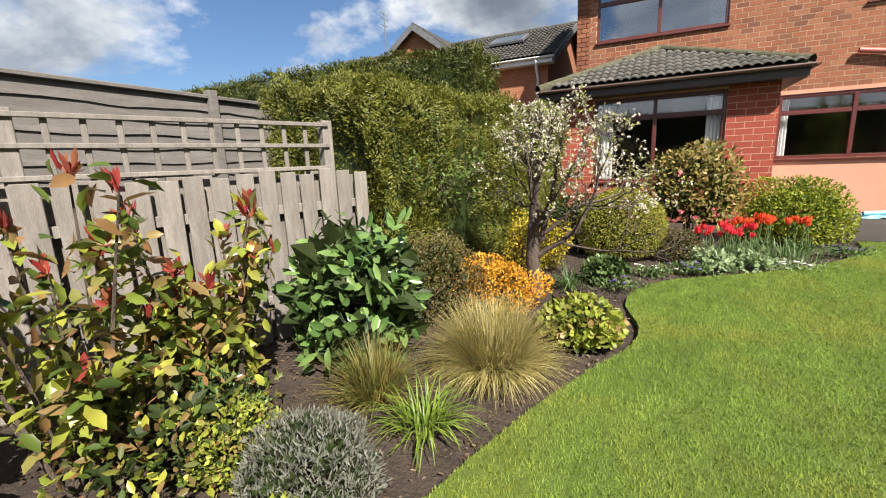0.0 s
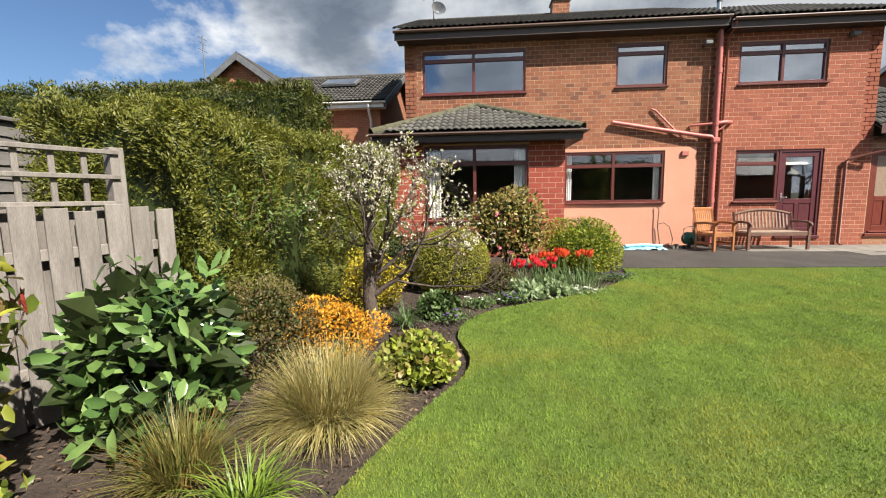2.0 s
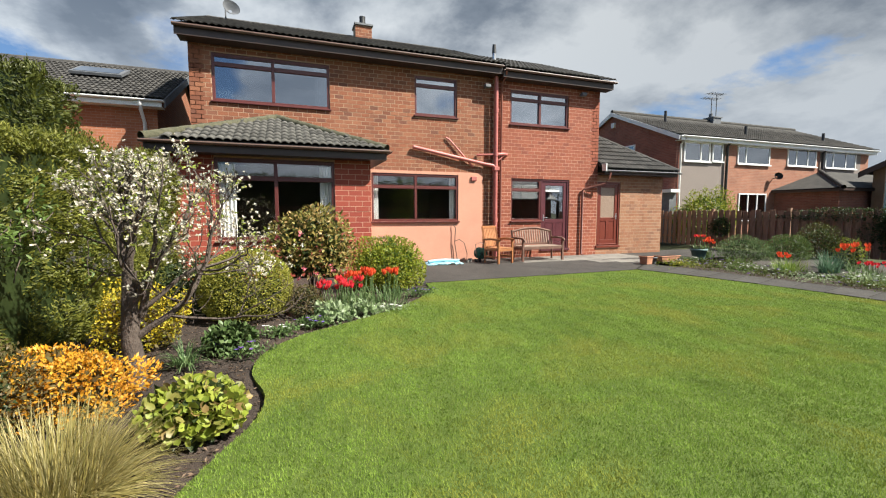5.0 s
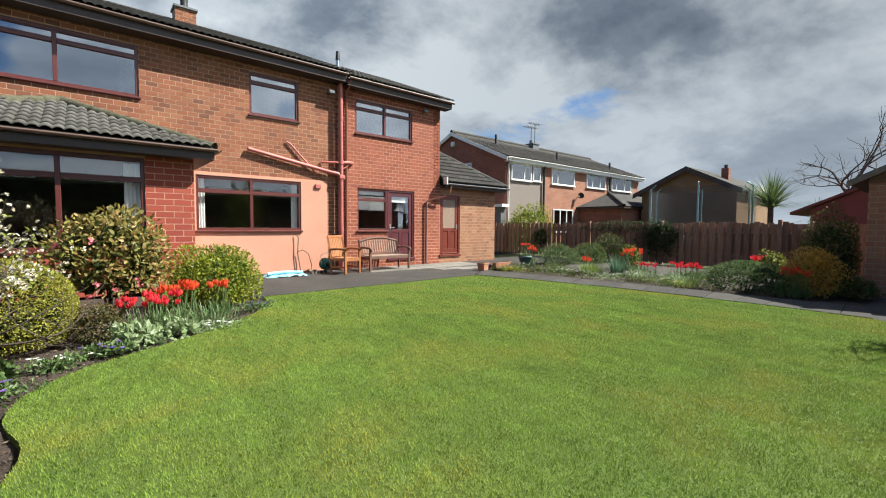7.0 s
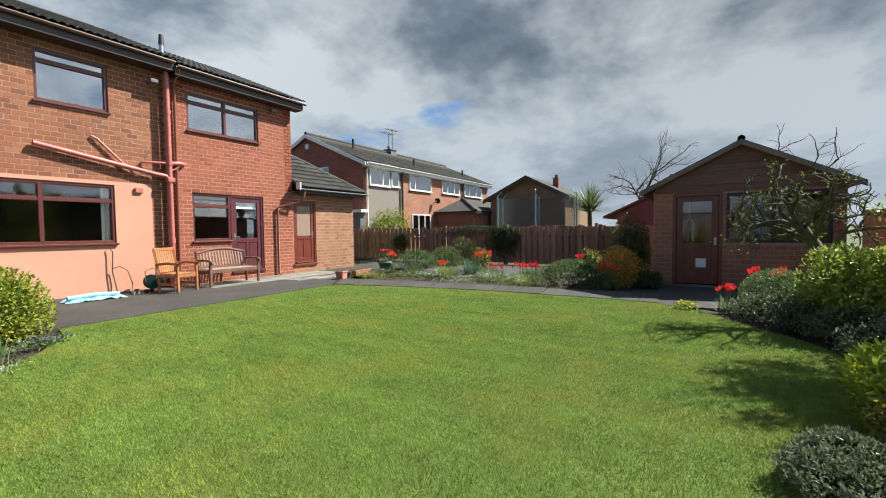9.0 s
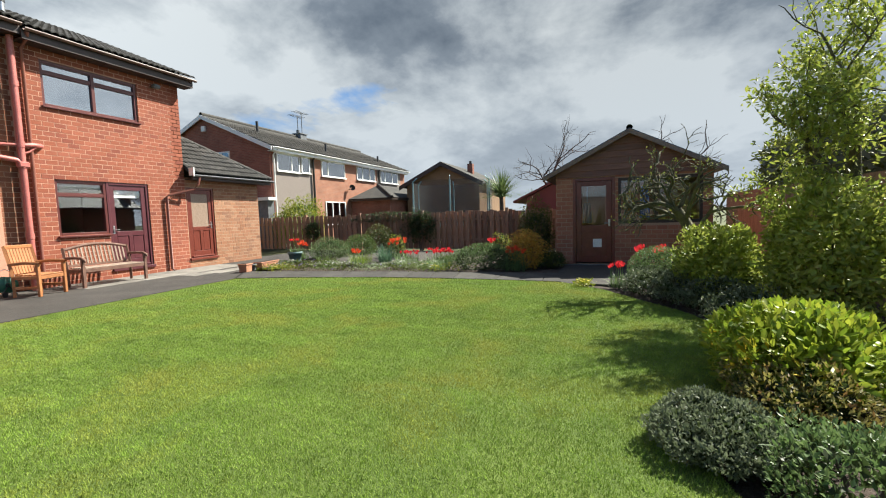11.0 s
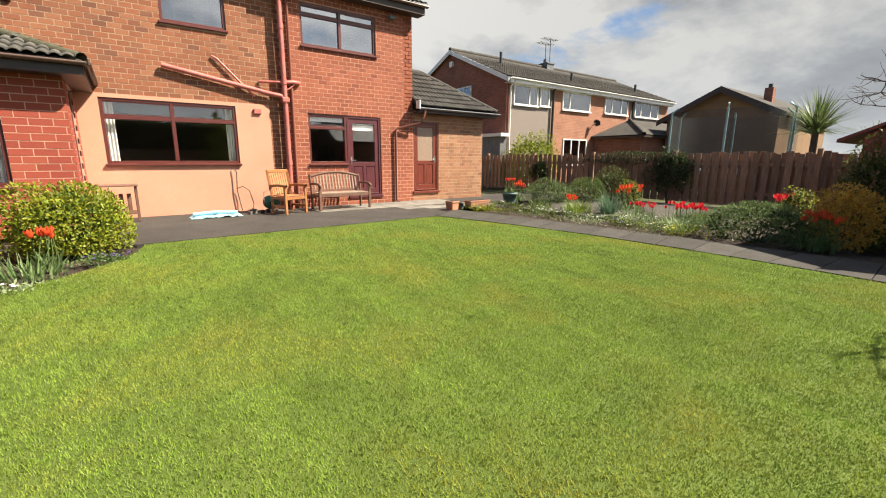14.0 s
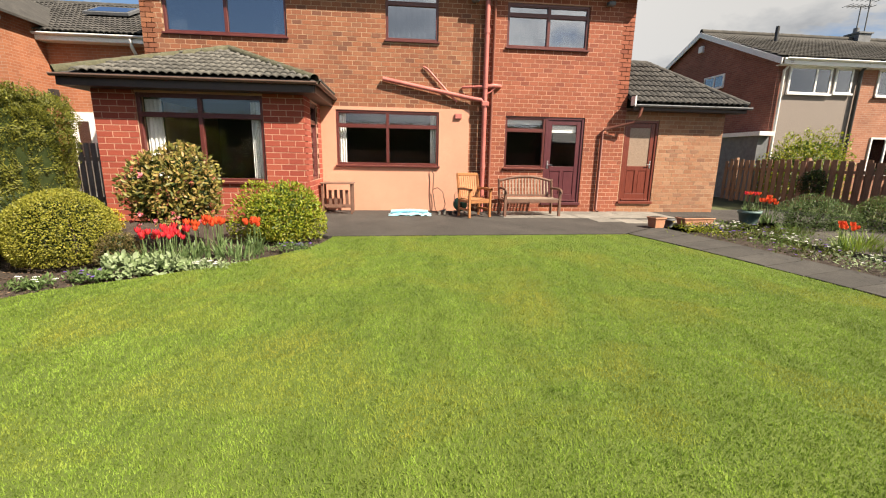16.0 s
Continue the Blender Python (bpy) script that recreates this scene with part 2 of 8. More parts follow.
M["curtain"] = surface("curtain", (0.70, 0.70, 0.68), (0.80, 0.80, 0.78), 2, 0.9, 0.1)
M["blind"] = surface("blind", (0.52, 0.50, 0.46), (0.58, 0.56, 0.52), 2, 0.9, 0.05)
M["glass"] = glazing("glass")
# upper panes: reflection raised for bright sky, dark tint dims the rooms behind
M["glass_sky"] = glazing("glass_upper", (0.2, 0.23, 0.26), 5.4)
M["obscure"] = surface("obscure_glass", (0.27, 0.19, 0.14), (0.34, 0.25, 0.19), 40, 0.25, 0.6, 90)
M["asphalt"] = surface("asphalt", (0.042, 0.037, 0.033), (0.07, 0.062, 0.055), 1.6, 0.92, 0.5, 160, dirt=0.25)
M["slab"] = surface("slab", (0.17, 0.155, 0.135), (0.26, 0.24, 0.21), 4, 0.9, 0.35, 70, "object", 0.22, dirt=0.25)
M["path_slab"] = surface("path_slab", (0.042, 0.038, 0.034), (0.07, 0.064, 0.056), 3, 0.9, 0.4, 90, "object", 0.18, dirt=0.2)
M["soil"] = surface("soil", (0.040, 0.027, 0.020), (0.085, 0.060, 0.045), 9, 0.97, 1.0, 45, dirt=0.25, dist=0.03)
M["ground"] = surface("ground", (0.06, 0.075, 0.025), (0.10, 0.11, 0.04), 0.4, 0.95, 0.5, 10)
M["turf"] = surface("turf", (0.075, 0.118, 0.015), (0.112, 0.155, 0.022), 1.1, 0.95, 0.8, 140)
M["gravel"] = surface("gravel", (0.055, 0.048, 0.040), (0.10, 0.088, 0.075), 20, 0.95, 0.8, 120, dirt=0.2)
M["fence_pale"] = surface("fence_pale", (0.18, 0.16, 0.145), (0.275, 0.247, 0.225), 4, 0.9, 0.4, 50, "object", 0.16, stretch=(6, 6, 0.7))
M["fence_grey"] = surface("fence_grey", (0.13, 0.118, 0.113), (0.195, 0.177, 0.168), 4, 0.9, 0.4, 40, "object", 0.12, stretch=(6, 0.7, 6))
M["fence_brown"] = surface("fence_brown", (0.20, 0.115, 0.072), (0.34, 0.205, 0.135), 4, 0.9, 0.4, 50, "object", 0.25, stretch=(6, 6, 0.7))
M["shed_board"] = surface("shed_board", (0.17, 0.08, 0.052), (0.26, 0.125, 0.08), 3, 0.7, 0.3, 40, "object", 0.15, stretch=(6, 0.6, 6))
M["teak"] = surface("teak", (0.30, 0.115, 0.04), (0.42, 0.18, 0.07), 6, 0.5, 0.2, 50, "object", 0.12)
M["bench_wood"] = surface("bench_wood", (0.12, 0.06, 0.04), (0.19, 0.10, 0.07), 6, 0.7, 0.25, 50, "object", 0.12)
M["bench_pale"] = surface("bench_pale", (0.21, 0.145, 0.105), (0.29, 0.21, 0.16), 6, 0.7, 0.25, 50, "object", 0.12)
M["terracotta"] = surface("terracotta", (0.42, 0.18, 0.10), (0.52, 0.26, 0.16), 6, 0.85, 0.25)
M["planter"] = surface("planter", (0.10, 0.17, 0.16), (0.15, 0.23, 0.22), 5, 0.6, 0.1)
M["blue_sheet"] = surface("blue_sheet", (0.20, 0.50, 0.62), (0.38, 0.64, 0.72), 5, 0.4, 0.3, 20)
M["green_plastic"] = surface("green_plastic", (0.025, 0.13, 0.085), (0.045, 0.19, 0.125), 5, 0.4, 0.1)
M["net"] = netting("net", 0.34)
M["pad"] = surface("pad", (0.20, 0.34, 0.36), (0.27, 0.41, 0.43), 5, 0.6, 0.0)
M["bark"] = surface("bark", (0.065, 0.048, 0.038), (0.13, 0.10, 0.082), 12, 0.95, 0.9, 60, stretch=(1, 1, 0.4), dist=0.02)
M["bark_moss"] = surface("bark_moss", (0.075, 0.07, 0.04), (0.17, 0.16, 0.09), 10, 0.95, 0.9, 60, dist=0.02)
M["far_brick"] = far_brick("far_brick", (0.27, 0.105, 0.062), (0.33, 0.14, 0.082), (0.32, 0.22, 0.16))
M["far_brick_dark"] = far_brick("far_brick_dark", (0.19, 0.065, 0.045), (0.25, 0.09, 0.06), (0.24, 0.15, 0.11))
M["left_brick"] = far_brick("left_brick", (0.28, 0.095, 0.045), (0.34, 0.125, 0.06), (0.33, 0.20, 0.14))
M["pebbledash"] = surface("pebbledash", (0.20, 0.165, 0.145), (0.26, 0.22, 0.195), 30, 0.95, 0.5, 120)
M["bungalow_board"] = surface("bungalow_board", (0.20, 0.115, 0.06), (0.26, 0.155, 0.085), 2, 0.8, 0.2)
M["red_shed"] = surface("red_shed", (0.16, 0.045, 0.04), (0.20, 0.06, 0.05), 2, 0.8, 0.2)
M["far_glass"] = glazing("far_glass", (0.5, 0.55, 0.6), 3.0)


# ---- mesh helpers ----
def finish(name, me, material, parent=None, label="", smooth=False):
    me.materials.append(material)
    me.polygons.foreach_set("use_smooth", [smooth] * len(me.polygons))
    ob = new(name, me)
    if parent:
        ob.parent = parent
    if label:
        ob["label"] = label
    return ob


def part(name, bm, material, parent=None, label="", smooth=False):
    me = bpy.data.meshes.new(name)
    bm.to_mesh(me)
    bm.free()
    return finish(name, me, material, parent, label, smooth)


def np_part(name, verts, faces, material, parent=None, label="", smooth=False):
    """verts (n, 3), faces (m, k): every face has k corners."""
    verts, faces = np.asarray(verts, np.float32), np.asarray(faces, np.int32)
    me = bpy.data.meshes.new(name)
    me.vertices.add(len(verts))
    me.vertices.foreach_set("co", verts.ravel())
    k = faces.shape[1]
    me.loops.add(faces.size)
    me.loops.foreach_set("vertex_index", faces.ravel())
    me.polygons.add(len(faces))
    me.polygons.foreach_set("loop_start", np.arange(0, faces.size, k, dtype=np.int32))
    me.polygons.foreach_set("loop_total", np.full(len(faces), k, np.int32))
    me.update(calc_edges=True)
    return finish(name, me, material, parent, label, smooth)


def thing(name, label, category, at=(0, 0, 0), turn=0.0, group="", kind=""):
    ob = new(name)
    ob.empty_display_size = 0.1
    ob.matrix_basis = pose(*at, 0, 0, turn)
    return tagged(ob, label, category, group, kind)


def add_box(bm, x0, x1, y0, y1, z0, z1, bevel=0.0, m=None):
    vs = [bm.verts.new((x, y, z)) for x in (x0, x1) for y in (y0, y1) for z in (z0, z1)]
    fs = []
    for q in ((0, 1, 3, 2), (4, 6, 7, 5), (0, 4, 5, 1), (2, 3, 7, 6), (0, 2, 6, 4), (1, 5, 7, 3)):
        fs.append(bm.faces.new([vs[i] for i in q]))
    if bevel:
        es = list({e for f in fs for e in f.edges})
        made = bmesh.ops.bevel(bm, geom=es, offset=bevel, segments=1, affect="EDGES")
        vs = list({v for f in made["faces"] for v in f.verts} | {v for v in vs if v.is_valid})
    if m is not None:
        bmesh.ops.transform(bm, matrix=m, verts=[v for v in vs if v.is_valid])
    return vs


def box(name, x0, x1, y0, y1, z0, z1, material, parent=None, label="", bevel=0.0, m=None):
    bm = bmesh.new()
    add_box(bm, x0, x1, y0, y1, z0, z1, bevel, m)
    return part(name, bm, material, parent, label)


def boxes_np(lo, hi):
    """Many boxes at once: verts and quads."""
    lo, hi = np.asarray(lo, float), np.asarray(hi, float)
    n = len(lo)
    pick = np.array([[i, j, k] for i in (0, 1) for j in (0, 1) for k in (0, 1)])
    both = np.stack([lo, hi], 1)
    v = np.stack([both[:, pick[:, a], a] for a in range(3)], 2).reshape(-1, 3)
    q = np.array([(0, 1, 3, 2), (4, 6, 7, 5), (0, 4, 5, 1), (2, 3, 7, 6), (0, 2, 6, 4), (1, 5, 7, 3)])
    f = (np.arange(n)[:, None, None] * 8 + q[None]).reshape(-1, 4)
    return v, f


def welded(v, f):
    """Butting boxes as one body: shared corners, no inner faces."""
    key, inv = np.unique(np.round(v, 4), axis=0, return_inverse=True)
    f = inv.ravel()[f]
    tag = np.sort(f, axis=1)
    _, idx, cnt = np.unique(tag, axis=0, return_inverse=True, return_counts=True)
    return key, f[cnt[idx.ravel()] == 1]


def tube_np(path, radii, sides=6):
    """A tapered tube along a path."""
    p = np.asarray(path, float)
    n = len(p)
    r = np.broadcast_to(np.asarray(radii, float), (n,))
    d = np.gradient(p, axis=0)
    d /= np.linalg.norm(d, axis=1)[:, None] + 1e-9
    ref = np.where(np.abs(d[:, 2:3]) > 0.9, np.array([[1.0, 0, 0]]), np.array([[0, 0, 1.0]]))
    u = np.cross(d, ref)
    u /= np.linalg.norm(u, axis=1)[:, None] + 1e-9
    w = np.cross(d, u)
    a = np.linspace(0, 2 * np.pi, sides, endpoint=False)
    ring = p[:, None] + r[:, None, None] * (np.cos(a)[None, :, None] * u[:, None] + np.sin(a)[None, :, None] * w[:, None])
    i, j = np.meshgrid(np.arange(n - 1), np.arange(sides), indexing="ij")
    k = (j + 1) % sides
    f = np.stack([i * sides + j, i * sides + k, (i + 1) * sides + k, (i + 1) * sides + j], 2).reshape(-1, 4)
    return ring.reshape(-1, 3), f


def joined(pieces):
    vs, fs, n = [], [], 0
    for v, f in pieces:
        vs.append(v)
        fs.append(np.asarray(f) + n)
        n += len(v)
    return np.concatenate(vs), np.concatenate(fs)


def tube(name, path, radius, material, parent=None, label="", sides=10):
    v, f = tube_np(path, radius, sides)
    ob = np_part(name, v, f, material, parent, label, True)
    return ob


def polygon_slab(name, outline, z0, z1, material, parent=None, label=""):
    bm = bmesh.new()
    top = [bm.verts.new((x, y, z1)) for x, y in outline]
    low = [bm.verts.new((x, y, z0)) for x, y in outline]
    bm.faces.new(top)
    n = len(outline)
    for i in range(n):
        bm.faces.new((top[i], low[i], low[(i + 1) % n], top[(i + 1) % n]))
    bmesh.ops.triangulate(bm, faces=[f for f in bm.faces if len(f.verts) > 4])
    bmesh.ops.recalc_face_normals(bm, faces=bm.faces)
    return part(name, bm, material, parent, label)


def smooth_line(points, steps=6):
    """A rounded line through a few points."""
    p = [Vector(q) for q in points]
    out = []
    for i in range(len(p) - 1):
        a, b, c, d = p[max(i - 1, 0)], p[i], p[i + 1], p[min(i + 2, len(p) - 1)]
        for s in range(steps):
            t = s / steps
            out.append(0.5 * (2 * b + (c - a) * t + (2 * a - 5 * b + 4 * c - d) * t * t + (3 * b - a - 3 * c + d) * t ** 3))
    out.append(p[-1])
    return [tuple(v) for v in out]


# ---- ground ----
LEFT_EDGE = smooth_line([(-6.6, -12.9), (-6.35, -11.2), (-6.2, -10.35), (-6.02, -9.7), (-5.88, -9.3), (-5.7, -8.87), (-5.53, -8.5), (-5.49, -8.08), (-5.62, -7.55),
                         (-5.53, -7.02), (-5.21, -6.56), (-4.75, -6.23), (-4.3, -5.92), (-3.72, -5.4), (-3.27, -4.88), (-2.95, -4.3), (-2.80, -3.62)], 5)
PATH_EDGE = smooth_line([(2.62, -3.45), (2.85, -4.3), (3.12, -5.6), (3.32, -6.9), (3.4, -8.4), (3.4, -9.6), (3.32, -10.75)], 4)
RIGHT_EDGE = smooth_line([(3.32, -10.75), (2.75, -11.4), (1.82, -12.03), (1.2, -12.45), (0.55, -12.66), (-0.4, -12.68), (-1.2, -12.48), (-1.75, -12.2), (-2.4, -12.05), (-3.2, -12.35), (-3.9, -12.9)], 4)
LAWN = LEFT_EDGE + PATH_EDGE + RIGHT_EDGE[1:]
OUTER = smooth_line([(3.75, -2.6), (3.95, -4.2), (4.15, -5.8), (4.3, -7.6), (4.45, -9.4), (4.5, -10.6)], 4)

tagged(box("ground", -1500, 1500, -1500, 1500, -0.6, -0.14, M["ground"]), "flat green and brown ground of gardens and fields", "ground", kind="structure")
soil_bm = bmesh.new()
bmesh.ops.create_grid(soil_bm, x_segments=120, y_segments=110, size=1, matrix=Matrix.Translation((0, -7.0, 0)) @ Matrix.Diagonal((10.6, 7.9, 1, 1)))
for v in soil_bm.verts:
    rise = min(max((-6.3 - v.co.x) * 0.05, 0), 0.07)
    v.co.z = -0.055 + rise + 0.035 * noise.fractal(v.co * 2.3, 0.8, 2.0, 4)
tagged(part("soil", soil_bm, M["soil"], smooth=True), "dark crumbly bark and soil of the flower beds", "soil", kind="structure")
lawn = tagged(polygon_slab("lawn", LAWN, -0.12, -0.012, M["turf"]), "mown green lawn with a curved cut edge", "lawn", kind="structure")
patio = tagged(polygon_slab("patio", [(-2.9, -3.58), (2.62, -3.40), (3.75, -2.55), (4.4, -2.1), (10.2, -2.0), (10.2, 0.5), (-3.6, 0.5), (-3.6, -3.2)], -0.12, -0.004, M["asphalt"]),
               "dark worn asphalt patio along the house", "patio", kind="structure")
walkway = tagged(polygon_slab("path", PATH_EDGE + OUTER[::-1], -0.12, -0.018, M["asphalt"]),
                 "dark slabbed garden path round the lawn", "path", kind="structure")
box("apron", 3.28, 6.15, -12.1, -10.55, -0.12, -0.022, M["asphalt"], walkway)


def path_slabs():
    rng = random.Random(5)
    n = 16
    a = [Vector((*p, 0)) for p in PATH_EDGE]
    b = [Vector((*p, 0)) for p in OUTER]

    def at(line, t):
        f = t * (len(line) - 1)
        i = min(int(f), len(line) - 2)
        return line[i].lerp(line[i + 1], f - i)
    for i in range(n):
        bm = bmesh.new()
        g = 0.012
        t0, t1 = i / n, (i + 1) / n - 0.002
        q = [at(a, t0).lerp(at(b, t0), g), at(a, t0).lerp(at(b, t0), 1 - g), at(a, t1).lerp(at(b, t1), 1 - g), at(a, t1).lerp(at(b, t1), g)]
        h = rng.uniform(-0.002, 0.004)
        top = [bm.verts.new((p.x, p.y, h)) for p in q]
        low = [bm.verts.new((p.x, p.y, -0.03)) for p in q]
        bm.faces.new(top)
        for k in range(4):
            bm.faces.new((low[k], low[(k + 1) % 4], top[(k + 1) % 4], top[k]))
        bmesh.ops.recalc_face_normals(bm, faces=bm.faces)
        part("slab", bm, M["path_slab"], walkway)
    for x in range(7):
        for y in range(2):
            box("slab", 0.75 + x * 0.62, 1.36 + x * 0.62, -1.32 + y * 0.62, -0.71 + y * 0.62, -0.03, 0.004 + rng.uniform(0, 0.004), M["slab"], patio, bevel=0.004)
    for x in range(5):
        box("slab", 2.75 + x * 0.62 * 0.9, 2.75 + (x + 0.97) * 0.62 * 0.9, -1.95 - 0.18 * x, -1.36 - 0.12 * x, -0.03, 0.004, M["slab"], patio, bevel=0.004)


path_slabs()


# ---- our house ----
def brick_wall(name, parent, axis, at, a0, a1, z0, z1, holes, mat, mortar, depth=0.28, inward=1, pieces=0, piece_mat=None, course=0.104, run=0.225, label=""):
    """A wall of stretcher bricks on one plane, with openings. axis 'x': runs along x at y = at; inward: the way to its back."""
    proud = 0.002

    def lay(u0, u1, d0, d1, zz0, zz1):
        lo_d, hi_d = sorted((at + inward * d0, at + inward * d1))
        return ((u0, lo_d, zz0), (u1, hi_d, zz1)) if axis == "x" else ((lo_d, u0, zz0), (hi_d, u1, zz1))
    us = sorted({a0, a1, *[h[0] for h in holes], *[h[1] for h in holes]})
    zs = sorted({z0, z1, *[h[2] for h in holes], *[h[3] for h in holes]})
    us = [u for u in us if a0 <= u <= a1]
    zs = [z for z in zs if z0 <= z <= z1]
    lo, hi = [], []
    for u, v in zip(us, us[1:]):
        for s, w in zip(zs, zs[1:]):
            cu, cz = (u + v) / 2, (s + w) / 2
            if not any(h[0] < cu < h[1] and h[2] < cz < h[3] for h in holes):
                q = lay(u, v, 0.0, depth, s, w)
                lo.append(q[0]), hi.append(q[1])
    wall = np_part(name, *welded(*boxes_np(lo, hi)), mortar, parent, label)
    rng = random.Random(hash(name) % 7 + int(abs(at) * 10))
    lo, hi, k, single = [], [], 0, []
    z = z0
    while z < z1 - 0.02:
        zt = min(z + course - 0.014, z1)
        u = a0 - (run / 2 if k % 2 else 0.0)
        while u < a1:
            b0, b1 = max(u, a0), min(u + run - 0.014, a1)
            u += run
            spans = [(b0, b1)]
            for h in holes:
                if z < h[3] - 0.01 and zt > h[2] + 0.01:
                    cut = []
                    for s, e in spans:
                        if e <= h[0] or s >= h[1]:
                            cut.append((s, e))
                        else:
                            if s < h[0]:
                                cut.append((s, h[0]))
                            if e > h[1]:
                                cut.append((h[1], e))
                    spans = cut
            for s, e in spans:
                if e - s > 0.02:
                    q = lay(s, e, -proud - rng.uniform(0, 0.003), 0.02, z + rng.uniform(-0.001, 0.001), zt)
                    if len(single) < pieces:
                        single.append(q)
                    else:
                        lo.append(q[0]), hi.append(q[1])
        z += course
        k += 1
    if lo:
        ob = np_part("brickwork", *boxes_np(lo, hi), mat, wall)
        ob["kind"] = "stuff"
    for q in single:
        BRICKS.append((q, piece_mat, wall))
    return wall


BRICKS = []
house = thing("house", "two-storey brown brick house with plum window frames", "house")
WIN = {"w1": (-6.9, -4.22, 4.0, 5.1), "w2": (-1.97, -0.72, 4.04, 5.1), "mw": (-3.19, -0.68, 1.13, 2.44), "w3": (0.92, 2.96, 3.98, 4.97),
       "kw": (0.98, 2.03, 1.12, 2.39), "kd": (2.03, 3.05, 0.20, 2.39), "sd": (4.14, 5.07, 0.24, 2.37)}
brick_wall("wall", house, "x", 0.0, -7.36, 0.42, 2.52, 5.42, [WIN["w1"], WIN["w2"]], M["brick_main"], M["mortar"], label="mottled brown and orange brick wall")
brick_wall("wall", house, "x", 0.0, 0.08, 0.42, 0.0, 2.52, [], M["brick_main"], M["mortar"])
lo, hi = [], []
for q in ((-3.6, -3.19, 0, 2.52), (-0.68, 0.08, 0, 2.52), (-3.19, -0.68, 0, 1.13), (-3.19, -0.68, 2.44, 2.52)):
    lo.append((q[0], -0.014, q[2])), hi.append((q[1], 0.28, q[3]))
np_part("render_panel", *welded(*boxes_np(lo, hi)), M["render"], house, "smooth peach painted render")
brick_wall("wall", house, "x", -0.10, 0.42, 4.12, 0.0, 5.34, [WIN["w3"], WIN["kw"], WIN["kd"]], M["brick_ext"], M["mortar_pale"], label="even orange-red brick extension wall")
brick_wall("wall", house, "x", -0.095, 4.12, 6.88, 0.0, 2.66, [WIN["sd"]], M["brick_store"], M["mortar"], label="buff and brown brick store wall")
brick_wall("wall", house, "y", 6.88, -0.09, 3.4, 0.0, 2.6, [], M["brick_store"], M["mortar"], inward=-1)
brick_wall("wall", house, "y", 4.12, -0.10, 7.5, 2.6, 5.34, [], M["brick_ext"], M["mortar_pale"], inward=-1)
brick_wall("wall", house, "y", -7.36, 0.0, 8.0, 0.0, 5.42, [], M["brick_main"], M["mortar"])
BAYY = -1.9
BAYW = (-6.66, -4.33, 0.80, 2.46)
brick_wall("bay_wall", house, "x", BAYY, -7.42, -3.55, 0.0, 2.50, [BAYW], M["brick_bay"], M["mortar_pale"], pieces=290, piece_mat=M["brick_bay_piece"], course=0.116, run=0.295, label="deep red brick bay with pale joints")
brick_wall("bay_wall", house, "y", -3.55, BAYY + 0.002, 0.0, 0.0, 2.50, [(-1.25, -0.45, 0.8, 2.46)], M["brick_bay"], M["mortar_pale"], inward=-1, course=0.116, run=0.295)
brick_wall("bay_wall", house, "y", -7.42, BAYY + 0.002, 0.0, 0.0, 2.50, [], M["brick_bay"], M["mortar_pale"], course=0.116, run=0.295)


def window(owner, y, x0, x1, z0, z1, posts, transoms, glass, deep=0.09, fw=0.062, sill=True, mat="frame", tops=True):
    """A framed window with its panes, set a little back from the wall face. posts: x of the mullions; transoms: one height for each light, or None."""
    win = new("window")
    win.parent = owner
    f = M[mat]
    yo, yi = y + 0.03, y + 0.03 + deep
    for nm, q in (("frame_side", (x0, x0 + fw, z0, z1)), ("frame_side", (x1 - fw, x1, z0, z1)), ("frame_head", (x0 + fw, x1 - fw, z1 - fw, z1)), ("frame_sill", (x0 + fw, x1 - fw, z0, z0 + fw))):
        box(nm, q[0], q[1], yo, yi, q[2], q[3], f, win, bevel=0.006)
    edges = [x0 + fw - 0.01, *posts, x1 - fw + 0.01]
    for p in posts:
        box("mullion", p - fw * 0.6, p + fw * 0.6, yo - 0.004, yi, z0 + fw, z1 - fw, f, win, bevel=0.006)
    for i, (a, b) in enumerate(zip(edges, edges[1:])):
        tz = transoms[i]
        pa, pb = a + (fw * 0.6 if i else 0), b - (fw * 0.6 if i < len(edges) - 2 else 0)
        cells = [(z0 + fw - 0.01, z1 - fw + 0.01)]
        if tz:
            box("transom", pa, pb, yo + 0.003, yi, tz - fw * 0.55, tz + fw * 0.55, f, win, bevel=0.006)
            cells = [(z0 + fw - 0.01, tz - fw * 0.5), (tz + fw * 0.5, z1 - fw + 0.01)]
        for k, (c, d) in enumerate(cells):
            pane = box("pane", pa, pb, yo + 0.045, yo + 0.053, c, d, M[glass], win)
            pane.visible_shadow = False
            if k == 1:
                for q in ((pa, pb, c, c + 0.03), (pa, pb, d - 0.03, d)):
                    box("sash_rail", q[0], q[1], yo + 0.012, yo + 0.04, q[2], q[3], f, win)
    if sill:
        box("sill", x0 - 0.03, x1 + 0.03, y - 0.06, yi, z0 - 0.045, z0 - 0.001, f, win, bevel=0.008)
    return win


